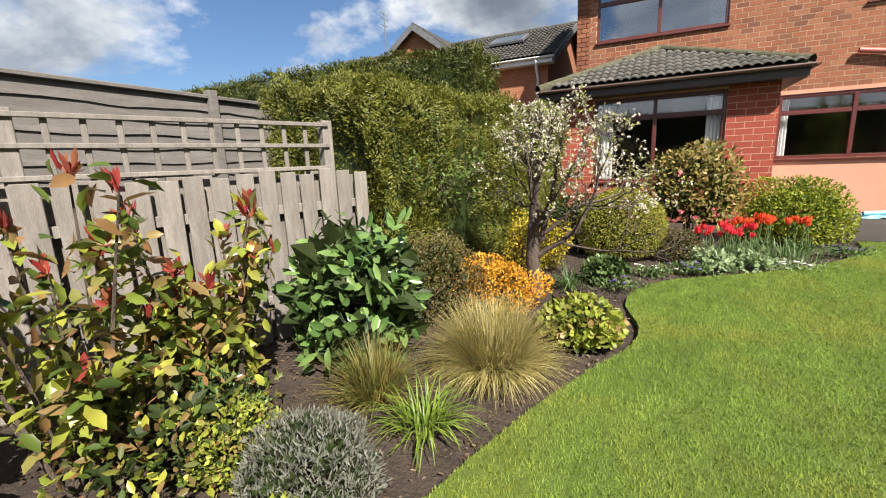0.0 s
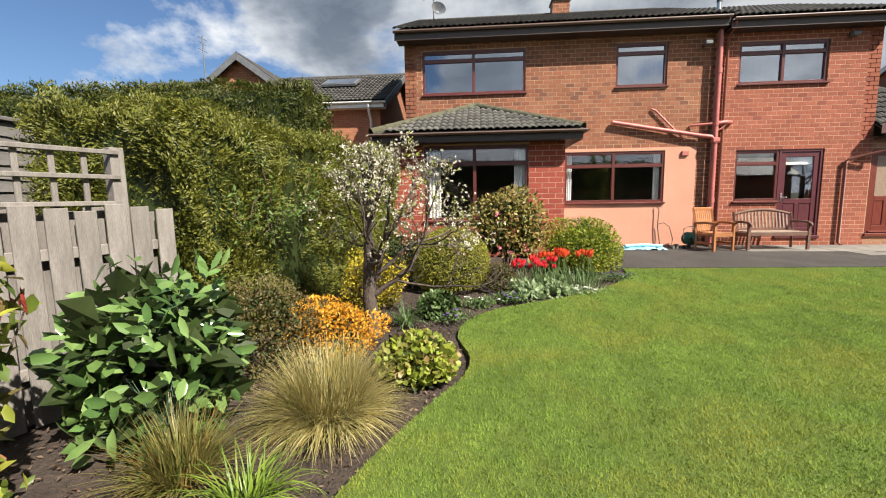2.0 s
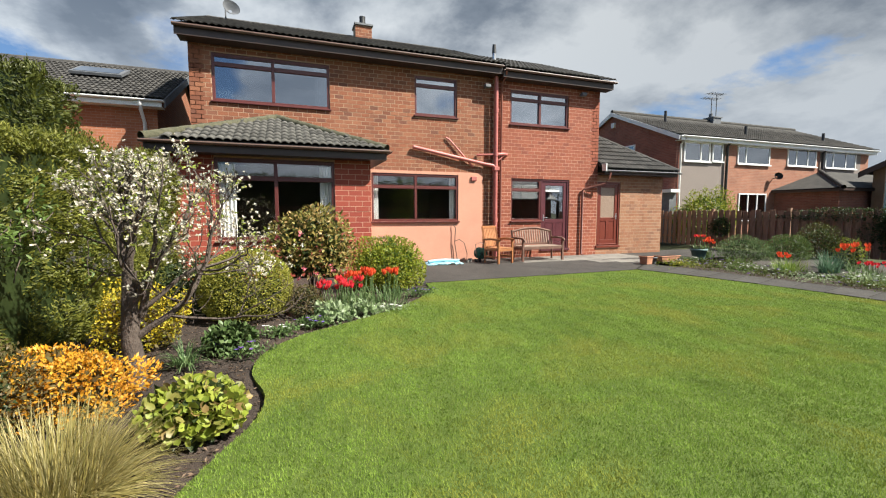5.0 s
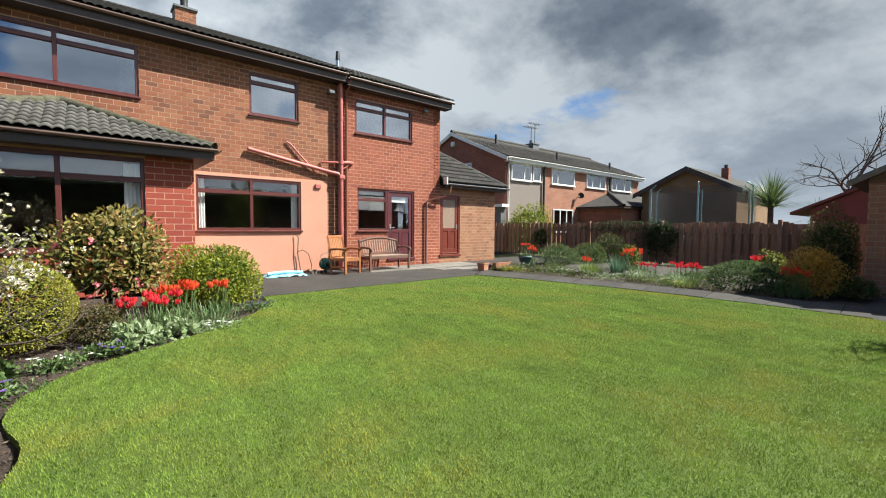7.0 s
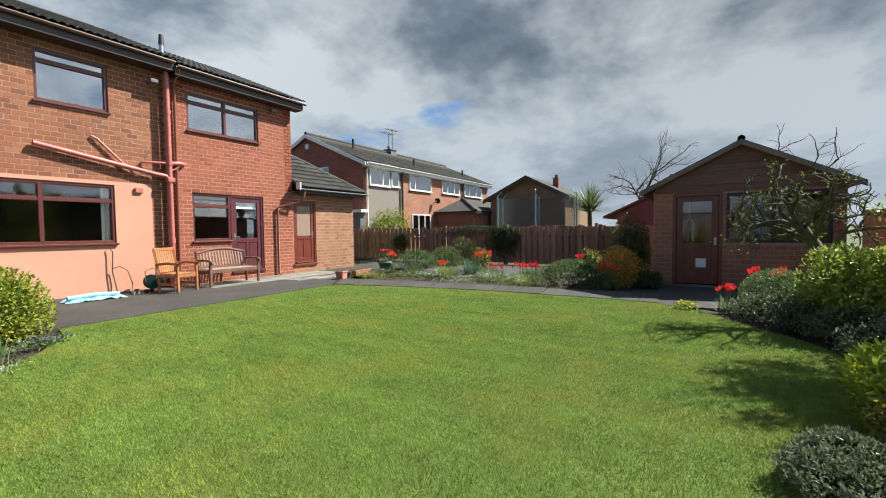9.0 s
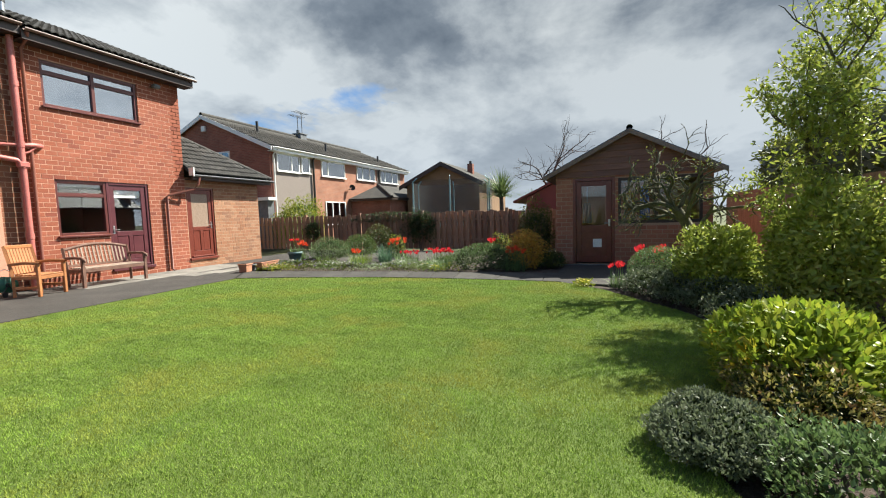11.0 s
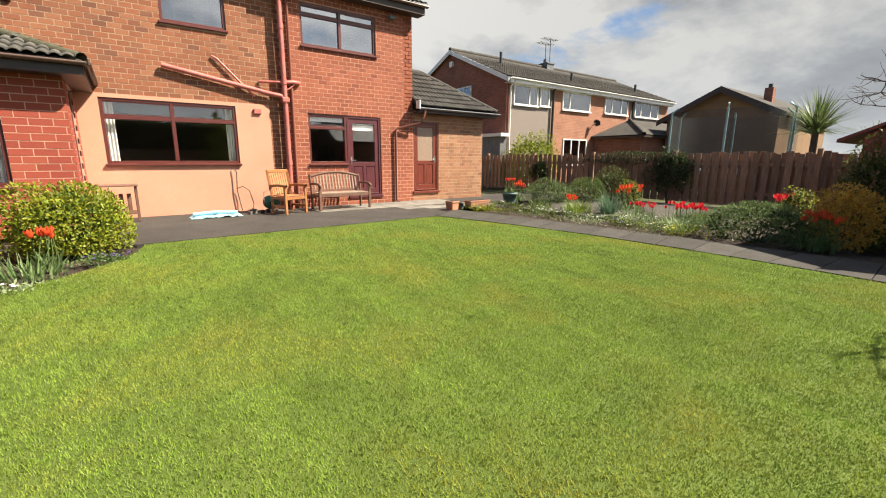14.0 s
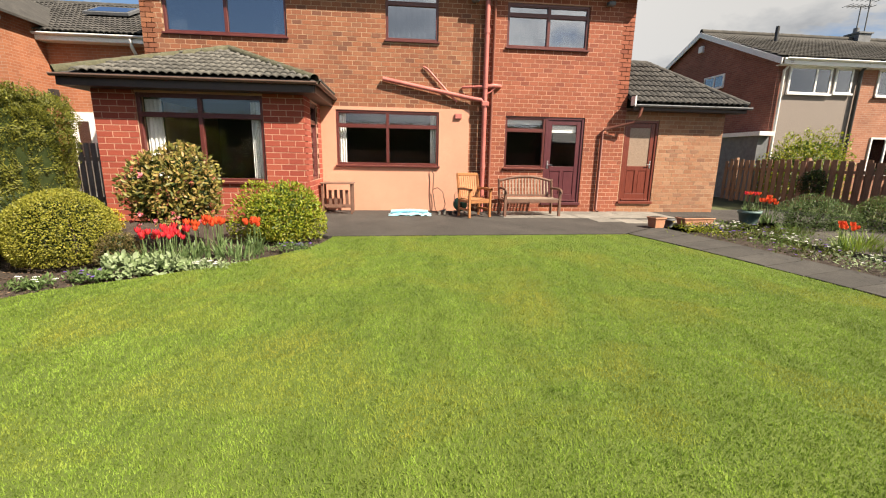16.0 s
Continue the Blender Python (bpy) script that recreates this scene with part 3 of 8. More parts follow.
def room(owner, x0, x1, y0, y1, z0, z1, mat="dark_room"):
    """The room behind an opening, open to the front; its dimness is put into the lining colour."""
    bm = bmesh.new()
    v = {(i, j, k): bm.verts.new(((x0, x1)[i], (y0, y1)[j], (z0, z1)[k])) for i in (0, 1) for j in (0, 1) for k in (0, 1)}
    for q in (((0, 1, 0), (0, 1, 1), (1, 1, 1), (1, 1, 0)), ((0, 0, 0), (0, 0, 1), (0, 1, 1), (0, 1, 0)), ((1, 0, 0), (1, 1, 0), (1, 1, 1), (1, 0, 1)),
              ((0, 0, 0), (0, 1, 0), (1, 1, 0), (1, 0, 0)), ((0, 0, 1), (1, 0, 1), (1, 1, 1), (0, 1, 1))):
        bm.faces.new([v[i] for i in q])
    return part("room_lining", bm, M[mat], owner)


def curtain(owner, x0, x1, y, z0, z1, mat="curtain", folds=5):
    n = folds * 6 + 1
    x = np.linspace(x0, x1, n)
    yy = y + 0.025 * np.sin(np.linspace(0, folds * 2 * np.pi, n))
    v = np.concatenate([np.stack([x, yy, np.full(n, z0)], 1), np.stack([x, yy, np.full(n, z1)], 1)])
    i = np.arange(n - 1)
    f = np.stack([i, i + 1, i + 1 + n, i + n], 1)
    return np_part("curtain", v, f, M[mat], owner, "", True)


w = WIN["w1"]
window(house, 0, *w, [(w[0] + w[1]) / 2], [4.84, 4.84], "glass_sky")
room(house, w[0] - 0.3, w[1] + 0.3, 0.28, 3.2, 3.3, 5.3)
curtain(house, w[0] + 0.05, w[0] + 0.42, 0.2, w[2], w[3])
curtain(house, w[1] - 0.35, w[1] - 0.05, 0.2, w[2], w[3])
w = WIN["w2"]
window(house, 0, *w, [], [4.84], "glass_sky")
room(house, w[0] - 0.2, w[1] + 0.2, 0.28, 2.0, 3.3, 5.3)
curtain(house, w[0] + 0.05, w[1] - 0.05, 0.22, w[2], w[3], "blind", 9)
w = WIN["mw"]
window(house, -0.02, *w, [-1.95], [2.06, 2.06], "glass")
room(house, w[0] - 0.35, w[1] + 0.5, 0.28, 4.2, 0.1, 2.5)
curtain(house, w[0] + 0.04, w[0] + 0.22, 0.2, w[2], w[3], folds=3)
curtain(house, w[1] - 0.2, w[1] - 0.04, 0.2, w[2], w[3], folds=3)
w = WIN["w3"]
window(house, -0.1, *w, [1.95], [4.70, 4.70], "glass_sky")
room(house, w[0] - 0.3, w[1] + 0.3, 0.19, 3.0, 3.3, 5.2)
curtain(house, w[0] + 0.06, w[1] - 0.06, 0.12, w[2], w[3] - 0.25, "blind", 12)
w = WIN["kw"]
window(house, -0.1, *w, [], [2.04], "glass")
room(house, 0.6, 3.4, 0.19, 3.4, 0.1, 2.5)
box("roller_blind", w[0] + 0.07, w[1] - 0.07, 0.03, 0.04, 2.2, 2.32, M["blind"], house)
w = BAYW
window(house, BAYY, *w, [-5.52], [2.05, 2.05], "glass")
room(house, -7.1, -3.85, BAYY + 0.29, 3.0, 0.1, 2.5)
curtain(house, w[0] + 0.05, w[0] + 0.36, BAYY + 0.22, w[2], w[3] - 0.1, folds=4)
curtain(house, w[1] - 0.3, w[1] - 0.05, BAYY + 0.22, w[2], w[3] - 0.1, folds=4)
side = window(house, 0, -0.4, 0.4, 0.8, 2.46, [], [2.05], "glass", sill=False)
side.matrix_basis = pose(-3.55, -0.85, 0, 0, 0, 90)


def panel_door(owner, y, x0, x1, z0, z1, mat, glass_mat, top_light, handle_left=True):
    """A part-glazed door in its frame, two raised panels below."""
    d = new("door")
    d.parent = owner
    f = M[mat]
    fw = 0.065
    for q in ((x0, x0 + fw, z0, z1), (x1 - fw, x1, z0, z1), (x0 + fw, x1 - fw, z1 - fw, z1)):
        box("door_frame", q[0], q[1], y + 0.02, y + 0.11, q[2], q[3], f, d, bevel=0.006)
    a, b, c, e = x0 + fw + 0.004, x1 - fw - 0.004, z0 + 0.05, z1 - fw - 0.004
    st = 0.115
    for q in ((a, a + st, c, e), (b - st, b, c, e)):
        box("stile", q[0], q[1], y + 0.045, y + 0.09, q[2], q[3], f, d, bevel=0.005)
    mid = c + 0.86
    for q in ((e - st, e), (mid - 0.06, mid + 0.06), (c, c + 0.2)):
        box("rail", a + st, b - st, y + 0.046, y + 0.089, q[0], q[1], f, d, bevel=0.005)
    cx = (a + b) / 2
    box("muntin", cx - 0.05, cx + 0.05, y + 0.046, y + 0.089, c + 0.2, mid - 0.06, f, d, bevel=0.005)
    for q in ((a + st, cx - 0.05), (cx + 0.05, b - st)):
        box("panel", q[0] + 0.004, q[1] - 0.004, y + 0.058, y + 0.08, c + 0.2, mid - 0.06, f, d, bevel=0.012)
    p = box("pane", a + st, b - st, y + 0.062, y + 0.070, mid + 0.06, e - st, M[glass_mat], d)
    p.visible_shadow = False
    box("weather_bar", a + 0.02, b - 0.02, y + 0.0, y + 0.05, c + 0.02, c + 0.055, f, d, bevel=0.006)
    box("threshold", x0 - 0.02, x1 + 0.02, y - 0.05, y + 0.10, z0 - 0.02, z0 + 0.05, f, d, bevel=0.006)
    hx = a + 0.05 if handle_left else b - 0.05
    sg = 1 if handle_left else -1
    box("handle_plate", hx - 0.02, hx + 0.02, y + 0.036, y + 0.045, mid + 0.0, mid + 0.2, M["metal"], d, bevel=0.004)
    tube("handle", [(hx, y + 0.04, mid + 0.1), (hx, y - 0.0, mid + 0.1), (hx + sg * 0.11, y - 0.005, mid + 0.1)], 0.01, M["metal"], d)
    return d


panel_door(house, -0.1, *WIN["kd"], "door_plum", "glass", True)
box("roller_blind", 2.2, 2.88, 0.03, 0.04, 2.02, 2.2, M["curtain"], house)
panel_door(house, -0.1, *WIN["sd"], "door_brown", "obscure", False, False)
room(house, 4.0, 5.2, 0.19, 2.0, 0.1, 2.5)


def tile_mesh(w=0.30, l=0.36, thick=0.024):
    """One interlocking tile with a double roll; lies in the x-y plane, y up the slope."""
    n = 9
    x = np.linspace(0, w, n)
    h = 0.040 * np.abs(np.sin(2 * np.pi * x / w)) ** 0.9
    vs, fs = [], []
    for y, dz in ((0.0, 0.040), (l, 0.0)):
        vs += [(a, y, b + dz) for a, b in zip(x, h)]
    vs += [(a, 0.0, b + 0.040 - thick) for a, b in zip(x, h)]
    for i in range(n - 1):
        fs.append((i, i + 1, n + i + 1, n + i))
        fs.append((2 * n + i, 2 * n + i + 1, i + 1, i))
    return np.array(vs), np.array(fs)


def roof_plane(owner, origin, along, up, width, length, inside, mat, single=None, gauge=0.30):
    """Tiles on one slope. inside(u, v) tells whether a tile with its middle there belongs."""
    o, a, u = Vector(origin), Vector(along).normalized(), Vector(up).normalized()
    nrm = a.cross(u)
    tv, tf = tile_mesh()
    m = np.array([[a.x, u.x, nrm.x], [a.y, u.y, nrm.y], [a.z, u.z, nrm.z]])
    vs, fs, n = [], [], 0
    for r in range(int(length / gauge) + 1):
        for c in range(int(width / 0.295) + 1):
            x, y = c * 0.295, r * gauge
            if not inside(x + 0.15, y + 0.15):
                continue
            if single is not None:
                TILES.append((o + a * x + u * y, m, single, owner))
                continue
            q = (tv + np.array([x, y, 0])) @ m.T + np.array(o)
            vs.append(q), fs.append(tf + n)
            n += len(q)
    if vs:
        ob = np_part("tiles", np.concatenate(vs), np.concatenate(fs), mat, owner)
        ob["kind"] = "stuff"
        return ob


TILES = []


def slope_deck(name, pts, mat, owner, thick=0.05, label=""):
    bm = bmesh.new()
    top = [bm.verts.new(p) for p in pts]
    low = [bm.verts.new((p[0], p[1], p[2] - thick)) for p in pts]
    bm.faces.new(top), bm.faces.new(low[::-1])
    n = len(pts)
    for i in range(n):
        bm.faces.new((top[i], low[i], low[(i + 1) % n], top[(i + 1) % n]))
    bmesh.ops.recalc_face_normals(bm, faces=bm.faces)
    return part(name, bm, mat, owner, label)


def ridge_caps(owner, a, b, mat, r=0.085, step=0.33):
    a, b = Vector(a), Vector(b)
    n = max(1, int((b - a).length / step))
    d = (b - a) / n
    for i in range(n):
        p, q = a + d * i, a + d * (i + 1.06)
        v, f = tube_np([p - Vector((0, 0, r * 0.45)), q - Vector((0, 0, r * 0.45))], [r, r * 0.92], 10)
        np_part("ridge_tile", v, f, mat, owner, "", True)


# main roof, low pitch
roof = new("roof")
roof.parent = house
PITCH = math.tan(radians(23))
EZ = 5.50
slope_deck("roof_deck", [(-7.55, -0.42, EZ), (0.55, -0.42, EZ), (0.55, 4.2, EZ + 4.62 * PITCH), (-7.55, 4.2, EZ + 4.62 * PITCH)], M["tile"], roof)
slope_deck("roof_deck", [(-7.55, 4.2, EZ + 4.62 * PITCH), (0.55, 4.2, EZ + 4.62 * PITCH), (0.55, 8.6, EZ), (-7.55, 8.6, EZ)], M["tile"], roof)
slope_deck("roof_deck", [(0.55, -0.46, EZ - 0.08), (4.38, -0.46, EZ - 0.08), (4.38, 4.0, EZ - 0.08 + 4.46 * PITCH), (0.55, 4.0, EZ - 0.08 + 4.46 * PITCH)], M["tile"], roof)
slope_deck("roof_deck", [(0.55, 4.0, EZ - 0.08 + 4.46 * PITCH), (4.38, 4.0, EZ - 0.08 + 4.46 * PITCH), (4.38, 8.4, EZ - 0.08), (0.55, 8.4, EZ - 0.08)], M["tile"], roof)
up = (0, 1, PITCH)
roof_plane(roof, (-7.58, -0.47, EZ + 0.005), (1, 0, 0), up, 8.1, 4.9, lambda u, v: v < 4.9, M["tile"])
roof_plane(roof, (0.55, -0.51, EZ - 0.075), (1, 0, 0), up, 3.75, 4.7, lambda u, v: v < 4.7, M["tile"])
ridge_caps(roof, (-7.55, 4.2, EZ + 4.62 * PITCH + 0.06), (0.55, 4.2, EZ + 4.62 * PITCH + 0.06), M["tile"])
box("fascia", -7.5, 0.5, -0.42, -0.39, EZ - 0.24, EZ - 0.06, M["fascia"], roof)
box("soffit", -7.5, 0.5, -0.39, 0.0, EZ - 0.24, EZ - 0.22, M["fascia"], roof)
box("fascia", 0.5, 4.34, -0.46, -0.43, EZ - 0.32, EZ - 0.13, M["fascia"], roof)
box("soffit", 0.5, 4.34, -0.43, -0.1, EZ - 0.32, EZ - 0.30, M["fascia"], roof)
for x in (-7.52, 4.34):
    slope_deck("barge_board", [(x - 0.02, -0.42, EZ - 0.05), (x + 0.02, -0.42, EZ - 0.05), (x + 0.02, 4.2, EZ - 0.05 + 4.6 * PITCH), (x - 0.02, 4.2, EZ - 0.05 + 4.6 * PITCH)], M["fascia"], roof, 0.2)


def gutter(owner, a, b, r=0.055, mat="gutter"):
    """A half-round gutter."""
    n = 8
    ang = np.linspace(np.pi, 2 * np.pi, n)
    a, b = np.array(a, float), np.array(b, float)
    d = (b - a) / np.linalg.norm(b - a)
    w = np.cross(d, (0, 0, 1.0))
    rings = []
    for p in (a, b):
        for rr in (r, r - 0.006):
            rings.append(p + rr * (np.cos(ang)[:, None] * w + np.sin(ang)[:, None] * np.array([0, 0, 1.0])))
    v = np.concatenate(rings)
    f = []
    for i in range(n - 1):
        f += [(i, i + 1, 2 * n + i + 1, 2 * n + i), (n + i + 1, n + i, 3 * n + i, 3 * n + i + 1)]
    for k in (0, n - 1):
        f.append((k, n + k, 3 * n + k, 2 * n + k))
    return np_part("gutter", v, f, M[mat], owner, "", True)


gutter(roof, (-7.56, -0.48, EZ - 0.03), (0.5, -0.48, EZ - 0.03))
gutter(roof, (0.52, -0.52, EZ - 0.11), (4.40, -0.52, EZ - 0.11))
# chimney with pot and flashing
chim = new("chimney")
chim.parent = house
brick_wall("stack", chim, "x", 3.72, -2.98, -2.42, 6.7, 7.75, [], M["brick_main"], M["mortar"], depth=0.5)
box("chimney_cap", -3.02, -2.38, 3.66, 4.28, 7.75, 7.82, M["lead"], chim, bevel=0.01)
box("flashing", -3.01, -2.39, 3.69, 4.25, 6.95, 7.07, M["white"], chim)
tube("chimney_pot", [(-2.7, 3.97, 7.8), (-2.7, 3.97, 8.02), (-2.7, 3.97, 8.14)], [0.12, 0.10, 0.11], M["black"], chim)
tube("vent_pipe", [(0.55, 0.25, 5.6), (0.55, 0.25, 6.05)], 0.055, M["metal"], house)
tube("vent_cowl", [(0.55, 0.25, 6.05), (0.55, 0.25, 6.30)], [0.065, 0.05], M["black"], house)

# bay roof: hipped, tiled, moss on the hips
broof = new("roof")
broof.parent = house
bx0, bx1, by0, bz0, bz1 = -7.76, -3.25, -2.26, 2.72, 3.66
apex = ((bx0 + bx1) / 2, 0.0, bz1)
slope_deck("roof_deck", [(bx0, by0, bz0), (bx1, by0, bz0), apex], M["tile"], broof, 0.04)
slope_deck("roof_deck", [(bx1, by0, bz0), (bx1, 0, bz0), apex], M["tile"], broof, 0.04)
slope_deck("roof_deck", [(bx0, 0, bz0), (bx0, by0, bz0), apex], M["tile"], broof, 0.04)
sl = math.hypot(2.26, bz1 - bz0)
wd = bx1 - bx0
roof_plane(broof, (bx0, by0 - 0.04, bz0 + 0.004), (1, 0, 0), (0, 2.26, bz1 - bz0), wd, sl, lambda u, v: min(u, wd - u) > v / sl * wd / 2 + 0.06 and v < sl - 0.1, None, M["tile_piece"], 0.285)
hw = wd / 2
sl2 = math.hypot(hw, bz1 - bz0)
roof_plane(broof, (bx1 + 0.04, by0, bz0 + 0.004), (0, 1, 0), (-hw, 0, bz1 - bz0), 2.26, sl2, lambda u, v: u > v / sl2 * 2.26 + 0.06, M["tile"], None, 0.285)
roof_plane(broof, (bx0 - 0.04, 0, bz0 + 0.004), (0, -1, 0), (hw, 0, bz1 - bz0), 2.26, sl2, lambda u, v: 2.26 - u > v / sl2 * 2.26 + 0.06, M["tile"], None, 0.285)
ridge_caps(broof, (bx0, by0, bz0 + 0.06), (apex[0], -0.05, bz1 + 0.06), M["moss"], 0.10)
ridge_caps(broof, (bx1, by0, bz0 + 0.06), (apex[0], -0.05, bz1 + 0.06), M["moss"], 0.10)
box("fascia", bx0 + 0.02, bx1 - 0.02, by0, by0 + 0.03, bz0 - 0.22, bz0 - 0.03, M["fascia"], broof)
box("fascia", bx1 - 0.03, bx1, by0 + 0.03, 0, bz0 - 0.22, bz0 - 0.03, M["fascia"], broof)
box("soffit", bx0 + 0.02, bx1 - 0.03, by0 + 0.03, -0.0, bz0 - 0.22, bz0 - 0.20, M["fascia"], broof)
gutter(broof, (bx0 - 0.03, by0 - 0.06, bz0 - 0.03), (bx1 + 0.05, by0 - 0.06, bz0 - 0.03))
gutter(broof, (bx1 + 0.06, by0 - 0.06, bz0 - 0.03), (bx1 + 0.06, 0.0, bz0 - 0.03))

# store roof: hipped, butting the extension
sroof = new("roof")
sroof.parent = house
sx0, sx1, sy0, sz0 = 4.13, 7.22, -0.42, 2.74
rx, ry, rz = 5.4, 1.45, 4.05
slope_deck("roof_deck", [(sx0, sy0, sz0), (sx1, sy0, sz0), (rx, ry, rz), (sx0, ry, rz)], M["tile"], sroof, 0.04)
slope_deck("roof_deck", [(sx1, sy0, sz0), (sx1, 3.3, sz0), (rx, ry, rz)], M["tile"], sroof, 0.04)
slope_deck("roof_deck", [(sx0, 3.3, sz0), (sx1, 3.3, sz0), (rx, ry, rz), (sx0, ry, rz)], M["tile"], sroof, 0.04)
s3 = math.hypot(ry - sy0, rz - sz0)
roof_plane(sroof, (sx0, sy0 - 0.04, sz0 + 0.004), (1, 0, 0), (0, ry - sy0, rz - sz0), sx1 - sx0, s3, lambda u, v: u < (sx1 - sx0) - v / s3 * (sx1 - rx) - 0.05 and v < s3, M["tile"], None, 0.285)
ridge_caps(sroof, (sx1, sy0, sz0 + 0.06), (rx, ry, rz + 0.06), M["tile"], 0.09)
ridge_caps(sroof, (sx0 + 0.05, ry, rz + 0.06), (rx, ry, rz + 0.06), M["tile"], 0.09)
box("fascia", sx0 + 0.01, sx1 - 0.02, sy0 + 0.0, sy0 + 0.03, sz0 - 0.16, sz0 - 0.03, M["fascia"], sroof)
box("soffit", sx0 + 0.01, sx1 - 0.02, sy0 + 0.03, -0.1, sz0 - 0.16, sz0 - 0.14, M["fascia"], sroof)
gutter(sroof, (sx0 + 0.02, sy0 - 0.06, sz0 - 0.03), (sx1 + 0.05, sy0 - 0.06, sz0 - 0.03), mat="lead")
box("flashing", sx0 - 0.02, sx0 + 0.02, sy0 - 0.09, sy0 + 0.1, sz0 - 0.05, sz0 + 0.17, M["white"], sroof)

# soil stack, waste pipes and rainwater pipes
stack = thing("soil_stack", "pink-painted soil pipe with branch wastes on the brick wall", "pipe", (0, 0, 0))
tube("pipe", [(0.42, -0.19, 0.0), (0.42, -0.19, 5.25)], 0.058, M["pipe"], stack)
for z in (1.15, 2.62, 3.06, 4.3):
    tube("collar", [(0.42, -0.19, z - 0.06), (0.42, -0.19, z + 0.06)], 0.07, M["pipe"], stack)
tube("branch_pipe", [(-2.05, -0.09, 3.16), (-1.0, -0.10, 2.97), (0.1, -0.12, 2.77), (0.34, -0.17, 2.73), (0.42, -0.19, 2.66)], 0.052, M["pipe"], stack)
tube("waste_pipe", [(-1.08, -0.04, 3.47), (-0.98, -0.06, 3.42), (-0.25, -0.07, 2.68)], 0.024, M["pipe"], stack)
tube("waste_pipe", [(-0.12, -0.04, 3.03), (0.0, -0.12, 3.03), (0.42, -0.19, 3.05)], 0.03, M["pipe"], stack)
tube("waste_pipe", [(0.42, -0.19, 3.04), (0.62, -0.22, 3.07), (0.78, -0.16, 3.07), (0.80, -0.11, 3.08)], 0.05, M["pipe"], stack)
tube("waste_pipe", [(0.42, -0.19, 2.86), (0.55, -0.2, 2.92), (0.68, -0.2, 3.04)], 0.02, M["pipe"], stack)
box("junction_box", 0.33, 0.51, -0.27, -0.12, 2.58, 2.7, M["pipe"], stack, bevel=0.02)
rain = thing("rainwater_pipe", "brown rainwater pipe beside the soil stack", "pipe")
tube("pipe", [(0.58, -0.50, 5.33), (0.60, -0.40, 5.2), (0.60, -0.17, 5.06), (0.60, -0.15, 0.02)], 0.034, M["pipe_dark"], rain)
rain2 = thing("rainwater_pipe", "brown rainwater pipe swinging across to the store gutter", "pipe")
tube("pipe", [(4.35, -0.46, 2.68), (4.3, -0.44, 2.45), (4.2, -0.36, 2.28), (3.55, -0.19, 2.12), (3.5, -0.17, 2.06), (3.5, -0.17, 0.06), (3.54, -0.24, 0.02)], 0.036, M["pipe_dark"], rain2)
vent = thing("vent_box", "small pink wall vent on the peach render", "vent")
box("cover", -0.29, -0.12, -0.07, -0.014, 2.29, 2.41, M["pipe"], vent, bevel=0.01)
for x, z in ((3.42, 5.02), (0.12, 4.95)):
    fl = thing("floodlight", "small grey floodlight under the eaves", "lamp", group="eaves lights")
    box("housing", x - 0.09, x + 0.09, -0.28, -0.14, z - 0.05, z + 0.05, M["lead"], fl, bevel=0.02)
    box("bracket", x - 0.02, x + 0.02, -0.15, -0.1 if x > 0.42 else 0.0, z - 0.02, z + 0.02, M["black"], fl)


# ---- fences, shed and the houses around ----
def board_mesh(name, w, t, h, mat, bevel=0.004):
    bm = bmesh.new()
    add_box(bm, -w / 2, w / 2, -t / 2, t / 2, 0, h, bevel)
    me = bpy.data.meshes.new(name)
    bm.to_mesh(me)
    bm.free()
    me.materials.append(mat)
    return me


def child(name, me, parent, at, turn=0.0, lean=0.0):
    ob = new(name, me)
    ob.matrix_basis = pose(*at, 0, lean, turn)
    ob.parent = parent
    return ob


def left_fence():
    """Pale picket fence with a square trellis on top, running beside the border."""
    a, b = Vector((-7.68, -8.57, 0)), Vector((-9.11, -12.42, 0))
    d = (b - a).normalized()
    turn = math.degrees(math.atan2(d.y, d.x))
    f = thing("picket_fence", "weathered pale timber picket fence with a trellis top", "fence")
    length = (b - a).length
    rng = random.Random(3)
    pick = [board_mesh("picket", 0.118, 0.018, 1.25 + 0.02 * i, M["fence_pale"]) for i in range(3)]
    n = int(length / 0.158)
    for i in range(n):
        p = a + d * (0.06 + i * 0.158) + Vector((d.y, -d.x, 0)) * -0.02
        child("picket", rng.choice(pick), f, (p.x, p.y, 0.02), turn, rng.uniform(-0.7, 0.7))
        q = a + d * (0.14 + i * 0.158) + Vector((d.y, -d.x, 0)) * 0.075
        child("picket", rng.choice(pick), f, (q.x, q.y, 0.0), turn)
    rail = board_mesh("rail", length, 0.035, 0.07, M["fence_pale"])
    mid = (a + b) / 2
    off = Vector((d.y, -d.x, 0)) * 0.012
    for z in (0.3, 0.98):
        child("rail", rail, f, (mid.x - off.x * -2, mid.y - off.y * -2, z), turn)
    cap = board_mesh("trellis_rail", length * 0.9, 0.028, 0.03, M["fence_pale"])
    tm = a + d * (0.32 + length * 0.45)
    for z in (1.30, 1.47, 1.63):
        child("trellis_rail", cap, f, (tm.x, tm.y, z), turn)
    slat = board_mesh("trellis_slat", 0.032, 0.018, 0.37, M["fence_pale"])
    for i in range(int(length * 0.9 / 0.165)):
        p = a + d * (0.34 + i * 0.165) + off * 1.9
        child("trellis_slat", slat, f, (p.x, p.y, 1.29), turn)
    post = board_mesh("post", 0.085, 0.085, 1.68, M["fence_pale"])
    for s in (0.32, 2.15, 3.95):
        p = a + d * s + off * 4
        child("post", post, f, (p.x, p.y, 0), turn)


